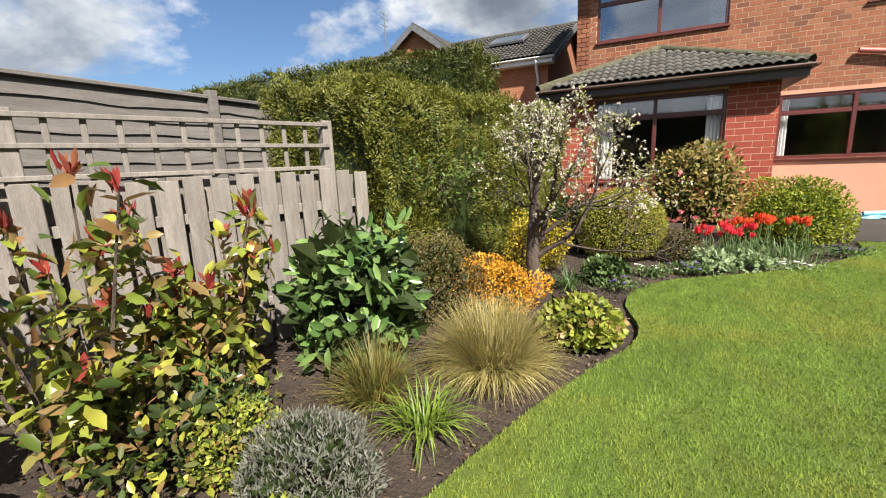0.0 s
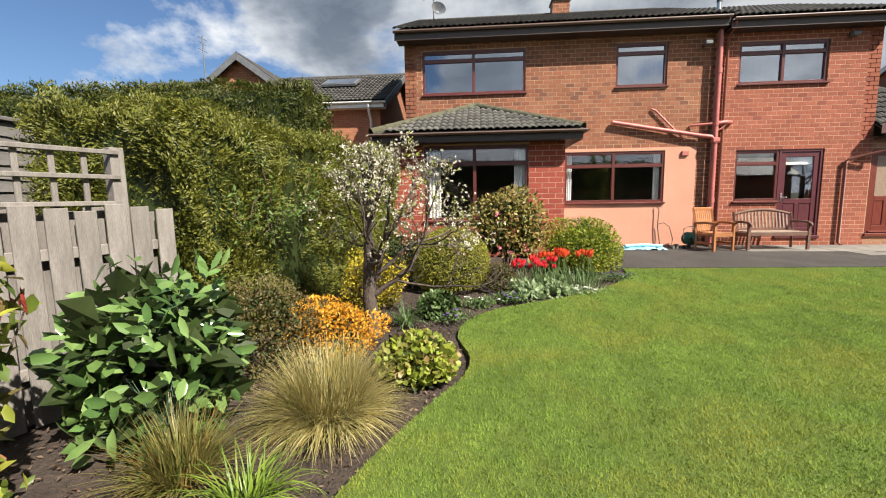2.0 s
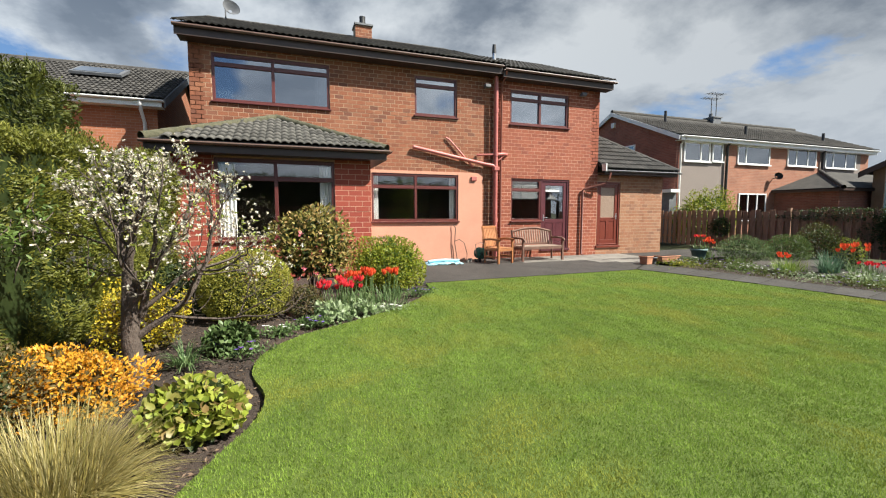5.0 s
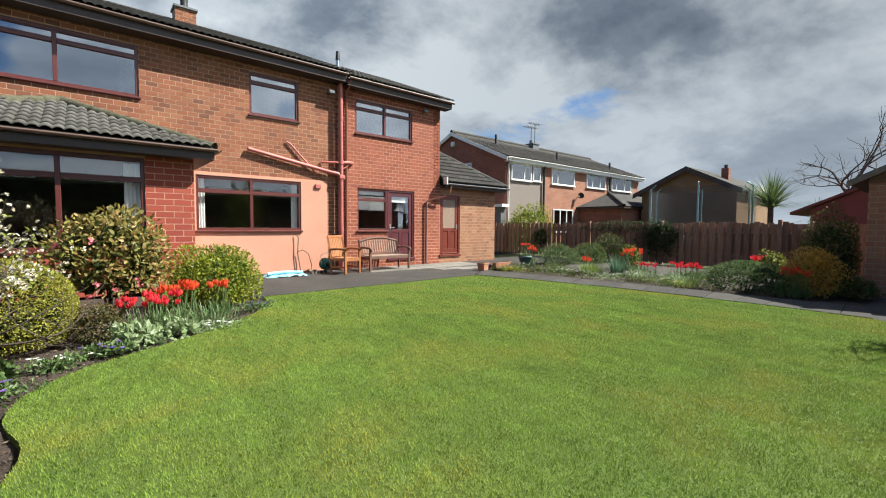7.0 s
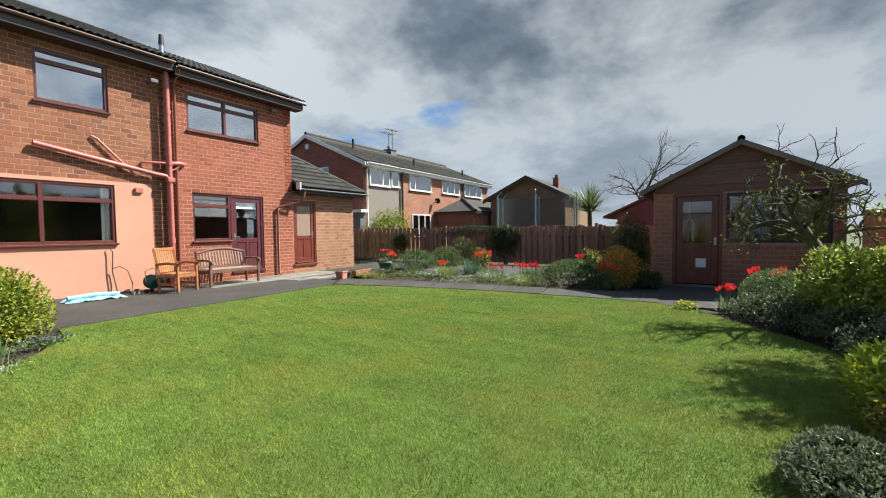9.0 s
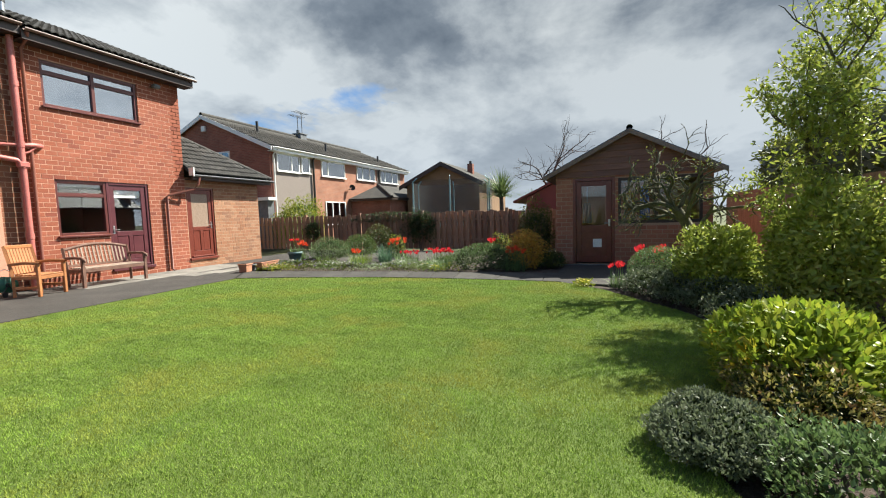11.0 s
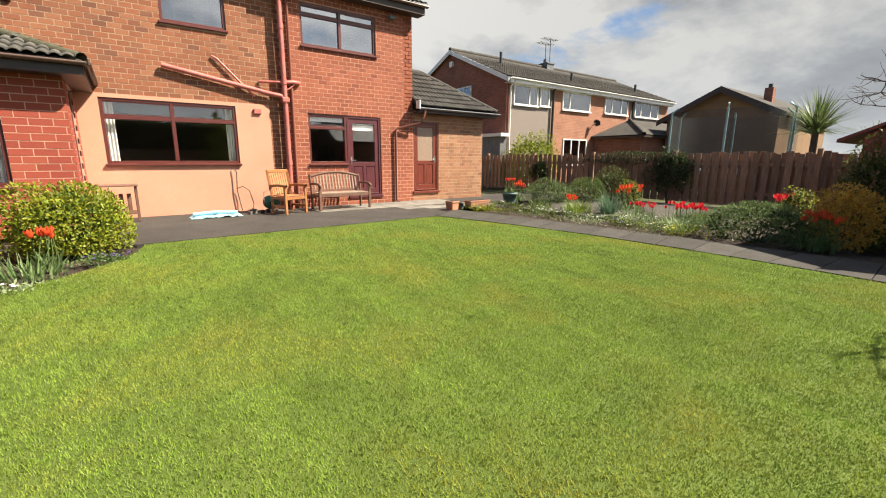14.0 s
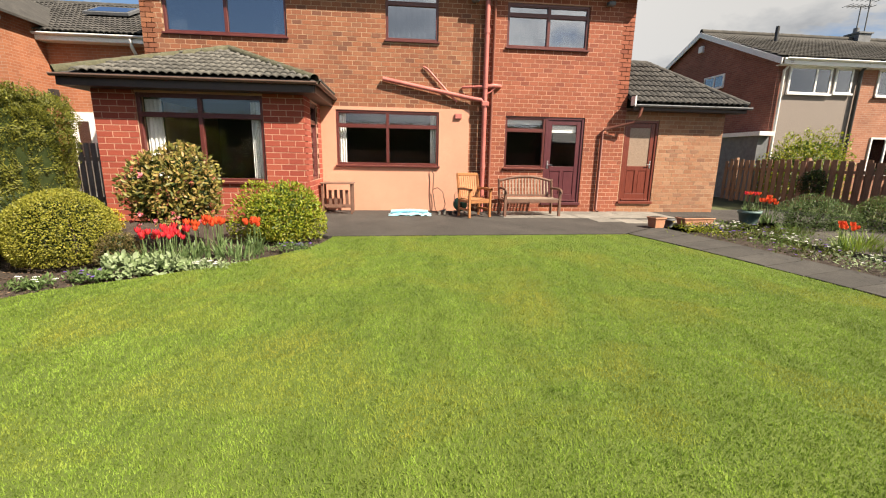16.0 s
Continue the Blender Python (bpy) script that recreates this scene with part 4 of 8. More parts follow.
def lap_panels():
    """Grey lapped panels of the garden next door, standing behind the picket fence."""
    f = thing("panel_fence", "grey weathered waney-lap panel fence behind the pickets", "fence")
    lap = {}
    rng = random.Random(8)
    for k in range(4):
        y0 = -13.9 + k * 1.85
        for i in range(15):
            bm = bmesh.new()
            xs = np.linspace(0, 1.76, 12)
            lowz = [0.012 * math.sin(q * 5 + i * 2.1 + k) + rng.uniform(-0.006, 0.006) for q in xs]
            up = [bm.verts.new((0.0, q, 0.155)) for q in xs]
            dn = [bm.verts.new((0.022, q, z)) for q, z in zip(xs, lowz)]
            bk = [bm.verts.new((0.006, q, z)) for q, z in zip(xs, lowz)]
            for j in range(11):
                bm.faces.new((up[j], up[j + 1], dn[j + 1], dn[j])[::-1])
                bm.faces.new((dn[j], dn[j + 1], bk[j + 1], bk[j])[::-1])
            ob = part("board", bm, M["fence_grey"], f)
            ob.location = (-9.85, y0 + 0.04, 0.1 + i * 0.132)
        box("post", -9.88, -9.78, y0 - 0.05, y0 + 0.05, 0, 2.18, M["fence_grey"], f, bevel=0.006)
        box("cap_rail", -9.87, -9.80, y0 + 0.05, y0 + 1.8, 2.09, 2.13, M["fence_grey"], f, bevel=0.006)


def right_fence():
    f = thing("board_fence", "dark brown vertical board fence at the garden's end", "fence")
    rng = random.Random(4)
    b = [board_mesh("board", 0.142, 0.02, h, M["fence_brown"]) for h in (1.34, 1.375, 1.41)]
    n = 0
    y = 3.6
    while y > -10.6:
        child("board", rng.choice(b), f, (10.14 + (0.10 if n % 2 else 0), y, 0.06), 90, rng.uniform(-0.8, 0.8))
        y -= 0.118 if n % 2 else 0.112
        n += 1
    rail = board_mesh("rail", 14.2, 0.04, 0.08, M["fence_brown"])
    for z in (0.35, 1.1):
        child("rail", rail, f, (10.19, -3.5, z), 90)
    post = board_mesh("post", 0.1, 0.1, 1.52, M["fence_brown"])
    for y in (3.3, 0.6, -2.1, -4.9, -8.25):
        child("post", post, f, (10.07 if y < -8 else 10.27, y, 0.0))
    rear = thing("rear_fence", "plain brown board fence closing the garden", "fence")
    box("panel", -10.0, 10.2, -14.95, -14.9, -0.05, 1.7, M["fence_brown"], rear)


left_fence()
lap_panels()
right_fence()


def side_gate():
    g = thing("side_gate", "pale vertical board gate between hedge and bay", "gate")
    b = board_mesh("board", 0.1, 0.02, 1.5, M["fence_pale"])
    for i in range(10):
        child("board", b, g, (-8.75 + i * 0.13, -1.0, 0.02))
    box("rail", -8.8, -7.45, -0.985, -0.95, 0.3, 0.38, M["fence_pale"], g)
    box("rail", -8.8, -7.45, -0.985, -0.95, 1.15, 1.23, M["fence_pale"], g)


side_gate()


def shed():
    s = thing("garden_shed", "brick and timber garden shed with a glazed plum door", "shed")
    x, yl, yr, ap = 6.15, -10.37, -13.75, -12.03
    holes = [(-11.73, -10.77, 0.02, 2.10), (-13.55, -11.80, 0.98, 2.06)]
    brick_wall("wall", s, "y", x, yr, yl, 0.0, 2.12, holes, M["brick_shed"], M["mortar"], depth=0.12, inward=1)
    brick_wall("wall", s, "x", yl, x + 0.003, 9.4, 0.0, 2.12, [], M["brick_shed"], M["mortar"], depth=0.12, inward=-1)
    box("wall", x, 9.4, yr, yr + 0.12, 0, 2.12, M["brick_shed"], s)
    box("wall", 9.3, 9.4, yr + 0.12, yl - 0.12, 0, 2.9, M["brick_shed"], s)
    # gable boarding
    for i in range(7):
        z0, z1 = 2.12 + i * 0.145, 2.12 + (i + 1) * 0.145
        half0 = (3.16 - z0) / 0.95 * 1.72
        half1 = max((3.16 - z1) / 0.95 * 1.72, 0.02)
        if half0 < 0.1:
            break
        bm = bmesh.new()
        pts = [(ap - half0, z0), (ap + half0, z0), (ap + half1, z1 + 0.02), (ap - half1, z1 + 0.02)]
        fr = [bm.verts.new((x - (0.035 if k < 2 else 0.012), max(min(p[0], yl + 0.02), yr - 0.02), p[1])) for k, p in enumerate(pts)]
        bk = [bm.verts.new((x + 0.02, v.co.y, v.co.z)) for v in fr]
        bm.faces.new(fr), bm.faces.new(bk[::-1])
        for k in range(4):
            bm.faces.new((fr[k], bk[k], bk[(k + 1) % 4], fr[(k + 1) % 4]))
        bmesh.ops.recalc_face_normals(bm, faces=bm.faces)
        part("gable_board", bm, M["shed_board"], s)
    for sg in (1, -1):
        e = ap + sg * 1.95
        slope_deck("roof_slope", [(x - 0.22, e, 2.17), (9.6, e, 2.17), (9.6, ap, 3.17), (x - 0.22, ap, 3.17)], M["lead"], s, 0.05)
        slope_deck("barge_board", [(x - 0.235, e, 2.15), (x - 0.205, e, 2.15), (x - 0.205, ap, 3.15), (x - 0.235, ap, 3.15)], M["bench_pale"], s, 0.10)
    ridge_caps(s, (x - 0.25, ap, 3.20), (9.6, ap, 3.20), M["lead"], 0.07)
    # door, glazed above
    d = new("door")
    d.parent = s
    a, b = -11.73, -10.77
    for q in ((a, a + 0.07, 0.02, 2.1), (b - 0.07, b, 0.02, 2.1), (a + 0.07, b - 0.07, 2.02, 2.1)):
        box("door_frame", x - 0.012, x + 0.09, q[0], q[1], q[2], q[3], M["door_brown"], d, bevel=0.005)
    for q in ((a + 0.075, a + 0.2, 0.05, 2.015), (b - 0.2, b - 0.075, 0.05, 2.015), (a + 0.2, b - 0.2, 0.05, 0.2), (a + 0.2, b - 0.2, 0.78, 0.95), (a + 0.2, b - 0.2, 1.9, 2.015)):
        box("rail", x + 0.01, x + 0.06, q[0], q[1], q[2], q[3], M["door_brown"], d, bevel=0.005)
    box("panel", x + 0.025, x + 0.05, a + 0.2, b - 0.2, 0.2, 0.78, M["door_brown"], d)
    p = box("pane", x + 0.03, x + 0.036, a + 0.2, b - 0.2, 0.95, 1.9, M["glass"], d)
    p.visible_shadow = False
    tube("handle", [(x + 0.01, a + 0.13, 1.0), (x - 0.05, a + 0.13, 1.0), (x - 0.05, a + 0.24, 1.0)], 0.011, M["metal"], d)
    box("handle_plate", x - 0.002, x + 0.01, a + 0.105, a + 0.155, 0.93, 1.09, M["metal"], d)
    box("notice", x + 0.016, x + 0.025, -11.43, -11.23, 0.42, 0.62, M["white"], d, "white card fixed to the lower door panel")
    # window in two lights
    wn = new("window")
    wn.parent = s
    f = M["fascia"]
    a, b = -13.55, -11.80
    for q in ((a, a + 0.06, 0.98, 2.06), (b - 0.06, b, 0.98, 2.06), (a + 0.06, b - 0.06, 0.98, 1.05), (a + 0.06, b - 0.06, 1.99, 2.06), (-12.66, -12.58, 1.05, 1.99)):
        box("window_frame", x + 0.005, x + 0.08, q[0], q[1], q[2], q[3], f, wn, bevel=0.005)
    for q in ((a + 0.06, -12.66), (-12.58, b - 0.06)):
        p = box("pane", x + 0.035, x + 0.041, q[0], q[1], 1.05, 1.99, M["glass"], wn)
        p.visible_shadow = False
    # what hangs inside the glass
    for nm, y0, y1, z0, z1, c in (("overalls", -12.5, -12.28, 1.1, 1.85, (0.03, 0.09, 0.32)), ("jacket", -12.2, -11.95, 1.05, 1.9, (0.30, 0.17, 0.05)), ("coat", -11.2, -10.98, 1.0, 1.5, (0.03, 0.05, 0.08))):
        m = surface(nm + "_cloth", c, tuple(k * 1.3 for k in c), 8, 0.9, 0.2)
        g = thing(nm, {"overalls": "blue overalls hanging behind the shed window", "jacket": "mustard jacket hanging behind the shed window", "coat": "dark coat hanging behind the door glass"}[nm], "clothing")
        n = 13
        yy = np.linspace(y0, y1, n)
        v, fa = [], []
        for j, z in enumerate(np.linspace(z0, z1, 6)):
            sq = 1 - 0.35 * (j / 5) ** 3
            for i2, q in enumerate(yy):
                v.append((x + 0.28 + 0.03 * math.sin(i2 * 1.3 + j * 0.4), (q - (y0 + y1) / 2) * sq + (y0 + y1) / 2, z))
        for j in range(5):
            for i2 in range(n - 1):
                fa.append((j * n + i2, j * n + i2 + 1, (j + 1) * n + i2 + 1, (j + 1) * n + i2))
        np_part("cloth", v, fa, m, g, "", True)
        tube("hook", [(x + 0.28, (y0 + y1) / 2, z1 - 0.02), (x + 0.28, (y0 + y1) / 2, 2.13)], 0.006, M["metal"], g)
    box("floor_slab", x, 9.4, yr, yl, -0.1, 0.01, M["slab"], s)
    box("inner_ceiling", x + 0.1, 9.3, yr + 0.1, yl - 0.1, 2.13, 2.15, M["dark_room"], s)


shed()


def simple_window(owner, plane, at, u0, u1, z0, z1, posts=(), frame_mat="white", fw=0.06, glass="far_glass", back=0.12, curtain_mat=None):
    """A framed window on a wall with normal -y ('x') or -x ('y')."""
    wn = new("window")
    wn.parent = owner

    def bx(nm, a, b, d0, d1, c, e, mt):
        if plane == "x":
            return box(nm, a, b, at + d0, at + d1, c, e, mt, wn)
        return box(nm, at + d0, at + d1, a, b, c, e, mt, wn)
    for a, b, c, e in ((u0, u0 + fw, z0, z1), (u1 - fw, u1, z0, z1), (u0 + fw, u1 - fw, z0, z0 + fw), (u0 + fw, u1 - fw, z1 - fw, z1), *[(p - fw / 2, p + fw / 2, z0 + fw, z1 - fw) for p in posts]):
        bx("window_frame", a, b, -0.03, 0.06, c, e, M[frame_mat])
    bx("window_sill", u0 - 0.04, u1 + 0.04, -0.09, -0.03, z0 - 0.04, z0 + 0.02, M[frame_mat])
    es = [u0 + fw, *posts, u1 - fw]
    for a, b in zip(es, es[1:]):
        bx("pane", a, b, -0.008, 0.0, z0 + fw, z1 - fw, M[glass])
    # without curtain_mat: no blind but a sheet coloured as the room's shade
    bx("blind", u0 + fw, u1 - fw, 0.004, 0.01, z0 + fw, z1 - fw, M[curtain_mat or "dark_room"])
    return wn


def neighbour_right():
    h = thing("neighbour_house", "pair of brick and pebbledash semi-detached houses with white windows", "house")
    X0, X1, Y0, RY, Y1, EZ2, RZ = 11.25, 25.6, 3.3, 7.35, 11.4, 4.82, 6.62
    box("wall", X0, X0 + 0.3, Y0, Y1, 0, EZ2, M["far_brick_dark"], h, "dark red brick gable wall")
    bm = bmesh.new()
    for xx in (X0, X0 + 0.3):
        bm.faces.new([bm.verts.new(p) for p in ((xx, Y0, EZ2), (xx, Y1, EZ2), (xx, RY, RZ))])
    part("gable", bm, M["far_brick_dark"], h)
    box("wall", X0 + 0.3, 14.35, Y0, Y0 + 0.25, 0, EZ2, M["pebbledash"], h, "grey pebbledash wall bay")
    box("wall", 14.35, 21.35, Y0, Y0 + 0.25, 0, EZ2, M["far_brick"], h)
    box("wall", 21.35, 24.9, Y0, Y0 + 0.25, 0, EZ2, M["pebbledash"], h)
    box("wall", 24.9, X1, Y0, Y0 + 0.25, 0, EZ2, M["far_brick"], h)
    box("wall", X1 - 0.3, X1, Y0 + 0.25, Y1, 0, EZ2, M["far_brick"], h)
    up = (0, RY - Y0 + 0.3, RZ - EZ2)
    slope_deck("roof_slope", [(X0 - 0.15, Y0 - 0.3, EZ2), (X1 + 0.2, Y0 - 0.3, EZ2), (X1 + 0.2, RY, RZ + 0.1), (X0 - 0.15, RY, RZ + 0.1)], M["tile_far"], h, 0.08)
    slope_deck("roof_slope", [(X0 - 0.15, Y1 + 0.3, EZ2), (X1 + 0.2, Y1 + 0.3, EZ2), (X1 + 0.2, RY, RZ + 0.1), (X0 - 0.15, RY, RZ + 0.1)], M["tile_far"], h, 0.08)
    roof_plane(h, (X0 - 0.15, Y0 - 0.32, EZ2 + 0.01), (1, 0, 0), up, X1 - X0 + 0.3, 4.75, lambda u, v: v < 4.75, M["tile_far"], None, 0.33)
    ridge_caps(h, (X0 - 0.15, RY, RZ + 0.16), (X1 + 0.2, RY, RZ + 0.16), M["tile_far"], 0.1, 0.45)
    for y0, y1 in ((Y0 - 0.3, RY), (Y1 + 0.3, RY)):
        slope_deck("barge_board", [(X0 - 0.19, y0, EZ2 - 0.02), (X0 - 0.15, y0, EZ2 - 0.02), (X0 - 0.15, y1, RZ + 0.08), (X0 - 0.19, y1, RZ + 0.08)], M["white"], h, 0.2)
    box("fascia", X0 - 0.1, 18.1, Y0 - 0.33, Y0 - 0.30, EZ2 - 0.22, EZ2 - 0.02, M["white"], h)
    box("fascia", 18.1, X1 + 0.1, Y0 - 0.33, Y0 - 0.30, EZ2 - 0.22, EZ2 - 0.02, M["white"], h)
    box("soffit", X0 - 0.1, X1 + 0.1, Y0 - 0.30, Y0, EZ2 - 0.22, EZ2 - 0.20, M["white"], h)
    gutter(h, (X0 - 0.1, Y0 - 0.39, EZ2 - 0.03), (X1 + 0.15, Y0 - 0.39, EZ2 - 0.03), 0.06, "white")
    tube("downpipe", [(11.42, Y0 - 0.36, 4.7), (11.42, Y0 - 0.08, 4.45), (11.42, Y0 - 0.08, 0)], 0.045, M["white"], h)
    tube("downpipe", [(14.33, Y0 - 0.3, 4.75), (14.33, Y0 - 0.1, 4.5), (14.33, Y0 - 0.1, 0)], 0.06, M["black"], h)
    tube("downpipe", [(21.4, Y0 - 0.3, 4.75), (21.4, Y0 - 0.1, 4.5), (21.4, Y0 - 0.1, 0)], 0.06, M["black"], h)
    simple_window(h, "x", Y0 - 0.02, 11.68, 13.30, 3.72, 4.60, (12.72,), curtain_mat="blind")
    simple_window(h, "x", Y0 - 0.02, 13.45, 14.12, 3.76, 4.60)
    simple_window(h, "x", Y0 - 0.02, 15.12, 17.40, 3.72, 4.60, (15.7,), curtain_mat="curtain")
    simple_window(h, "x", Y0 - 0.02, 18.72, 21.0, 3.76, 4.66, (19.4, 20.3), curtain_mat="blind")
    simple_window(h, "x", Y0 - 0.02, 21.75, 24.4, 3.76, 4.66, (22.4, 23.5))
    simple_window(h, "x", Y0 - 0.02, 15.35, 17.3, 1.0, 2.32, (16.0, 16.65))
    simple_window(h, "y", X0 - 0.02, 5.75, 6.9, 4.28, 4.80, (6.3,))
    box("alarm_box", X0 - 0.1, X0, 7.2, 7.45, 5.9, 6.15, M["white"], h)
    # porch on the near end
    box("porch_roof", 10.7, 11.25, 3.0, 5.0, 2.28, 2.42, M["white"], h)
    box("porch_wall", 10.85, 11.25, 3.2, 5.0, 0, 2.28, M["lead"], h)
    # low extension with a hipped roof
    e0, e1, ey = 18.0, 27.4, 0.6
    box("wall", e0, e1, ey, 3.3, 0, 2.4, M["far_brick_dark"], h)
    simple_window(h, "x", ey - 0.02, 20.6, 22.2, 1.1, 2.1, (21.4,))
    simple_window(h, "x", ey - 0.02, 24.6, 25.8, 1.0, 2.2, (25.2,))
    box("fascia", e0 - 0.3, e1 + 0.3, ey - 0.3, 3.3, 2.36, 2.5, M["fascia"], h)
    slope_deck("roof_slope", [(e0 - 0.3, ey - 0.3, 2.5), (e1 + 0.3, ey - 0.3, 2.5), (e1 - 1.3, 2.2, 3.4), (e0 + 1.5, 2.2, 3.4)], M["tile_far"], h, 0.05)
    slope_deck("roof_slope", [(e0 - 0.3, 3.3, 2.5), (e0 - 0.3, ey - 0.3, 2.5), (e0 + 1.5, 2.2, 3.4)], M["tile_far"], h, 0.05)
    slope_deck("roof_slope", [(e0 - 0.3, 3.29, 2.5), (e1 + 0.3, 3.29, 2.5), (e1 - 1.3, 2.2, 3.4), (e0 + 1.5, 2.2, 3.4)], M["tile_far"], h, 0.05)
    ridge_caps(h, (e0 - 0.3, ey - 0.3, 2.55), (e0 + 1.5, 2.2, 3.45), M["tile_far"], 0.1, 0.45)
    # chimney, vents, aerials, dish
    box("chimney", 18.2, 18.8, 7.05, 7.65, 6.4, 6.92, M["lead"], h)
    box("chimney_cap", 18.14, 18.86, 7.0, 7.7, 6.92, 6.98, M["lead"], h)
    tube("chimney_pot", [(18.35, 7.35, 6.96), (18.35, 7.35, 7.2)], 0.11, M["lead"], h)
    for x, y, z in ((13.3, 5.9, 6.15), (16.9, 4.2, 5.3), (23.3, 4.3, 5.35)):
        tube("vent_pipe", [(x, y, z - 0.3), (x, y, z + 0.5)], 0.07, M["black"], h)
    for x, hh in ((18.35, 1.1), (18.75, 1.4)):
        ae = new("aerial")
        ae.parent = h
        tube("mast", [(x, 7.35, 6.9), (x, 7.35, 7.0 + hh)], 0.025, M["lead"], ae)
        tube("boom", [(x - 0.7, 7.35, 6.95 + hh), (x + 0.5, 7.35, 7.0 + hh)], 0.018, M["lead"], ae)
        for k in range(6):
            q = x - 0.65 + k * 0.22
            tube("element", [(q, 7.1, 6.97 + hh), (q, 7.6, 6.97 + hh)], 0.012, M["lead"], ae, sides=5)
    tube("dish", [(17.72, 3.1, 3.15), (17.70, 3.02, 3.17), (17.66, 2.96, 3.2)], [0.05, 0.16, 0.19], M["black"], h, sides=14)
    tube("dish_arm", [(17.75, 3.28, 3.1), (17.7, 3.0, 3.12)], 0.025, M["black"], h)


neighbour_right()


def neighbour_left():
    h = thing("neighbour_house", "orange brick house with a dark tiled roof behind the hedge", "house")
    X0, X1, Y0, EZ2, RY, RZ = -20.0, -8.75, 3.0, 4.5, 6.6, 6.35
    box("wall", X0, X1 - 0.25, Y0, Y0 + 0.25, 0, EZ2, M["left_brick"], h)
    box("wall", X1 - 0.25, X1, Y0, 10.2, 0, EZ2, M["left_brick"], h)
    bm = bmesh.new()
    bm.faces.new([bm.verts.new(p) for p in ((X1, Y0, EZ2), (X1, 10.2, EZ2), (X1, RY, RZ))])
    part("gable", bm, M["left_brick"], h)
    slope_deck("roof_slope", [(X0, Y0 - 0.35, EZ2), (X1 + 0.25, Y0 - 0.35, EZ2), (X1 + 0.25, RY, RZ), (X0, RY, RZ)], M["tile"], h, 0.06)
    slope_deck("roof_slope", [(X0, 10.5, EZ2), (X1 + 0.25, 10.5, EZ2), (X1 + 0.25, RY, RZ), (X0, RY, RZ)], M["tile"], h, 0.06)
    up = (0, RY - Y0 + 0.35, RZ - EZ2)
    roof_plane(h, (-15.0, Y0 - 0.4, EZ2 + 0.01), (1, 0, 0), up, 6.4, 4.35, lambda u, v: v < 4.3, M["tile"])
    ridge_caps(h, (X0, RY, RZ + 0.06), (X1 + 0.25, RY, RZ + 0.06), M["tile"], 0.09, 0.4)
    for y0 in (Y0 - 0.35, 10.5):
        slope_deck("barge_board", [(X1 + 0.25, y0, EZ2 + 0.03), (X1 + 0.29, y0, EZ2 + 0.03), (X1 + 0.29, RY, RZ + 0.04), (X1 + 0.25, RY, RZ + 0.04)], M["lead"], h, 0.24)
    box("fascia", X0, X1 + 0.2, Y0 - 0.36, Y0 - 0.33, EZ2 - 0.2, EZ2 - 0.03, M["white"], h)
    box("soffit", X0, X1 + 0.2, Y0 - 0.33, Y0, EZ2 - 0.2, EZ2 - 0.18, M["white"], h)
    gutter(h, (X0, Y0 - 0.42, EZ2 - 0.02), (X1 + 0.27, Y0 - 0.42, EZ2 - 0.02), 0.06, "white")
    tube("downpipe", [(-9.05, Y0 - 0.4, EZ2 - 0.05), (-9.05, Y0 - 0.36, EZ2 - 0.3), (-9.05, Y0 - 0.06, EZ2 - 0.6), (-9.05, Y0 - 0.06, 0)], 0.05, M["white"], h)
    # roof light
    sl = math.atan2(RZ - EZ2, RY - Y0 + 0.35)
    rl = new("roof_light")
    rl.parent = h
    rl.matrix_basis = pose(-10.6, 4.75, 5.66, math.degrees(sl), 0, 0)
    box("frame", -0.65, 0.65, -0.45, 0.45, -0.02, 0.06, M["lead"], rl)
    box("pane", -0.56, 0.56, -0.36, 0.36, 0.06, 0.075, M["far_glass"], rl)
    box("white_door", -11.15, -10.45, Y0 - 0.06, Y0, 0, 2.45, M["white"], h)
    box("door_pane", -10.95, -10.65, Y0 - 0.07, Y0 - 0.06, 1.2, 2.2, M["far_glass"], h)
    box("wall_lamp", -11.5, -11.35, Y0 - 0.2, Y0, 2.85, 3.05, M["black"], h)
    # gabled wing
    wx0, wx1, wy, wz, wr = -14.0, -11.5, 1.6, 4.75, 5.72
    cx = (wx0 + wx1) / 2
    box("wing_wall", wx0, wx1, wy, Y0, 0, wz, M["left_brick"], h)
    bm = bmesh.new()
    bm.faces.new([bm.verts.new(p) for p in ((wx0, wy, wz), (wx1, wy, wz), (cx, wy, wr))])
    part("gable", bm, M["left_brick"], h)
    for a, s in ((wx0 - 0.25, 1), (wx1 + 0.25, -1)):
        slope_deck("roof_slope", [(a, wy - 0.25, wz - 0.05), (a, 7.0, wz - 0.05), (cx, 7.0, wr + 0.08), (cx, wy - 0.25, wr + 0.08)], M["tile"], h, 0.06)
        slope_deck("barge_board", [(a, wy - 0.29, wz - 0.08), (a, wy - 0.25, wz - 0.08), (cx, wy - 0.25, wr + 0.05), (cx, wy - 0.29, wr + 0.05)], M["lead"], h, 0.22)
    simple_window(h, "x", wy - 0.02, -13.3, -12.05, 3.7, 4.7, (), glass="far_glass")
    ae = new("aerial")
    ae.parent = h
    tube("mast", [(-17.2, 6.6, 6.2), (-17.2, 6.6, 8.3)], 0.025, M["lead"], ae)
    for z in (7.7, 8.0, 8.2):
        tube("element", [(-17.2, 6.3, z), (-17.2, 6.9, z)], 0.012, M["lead"], ae, sides=5)


neighbour_left()


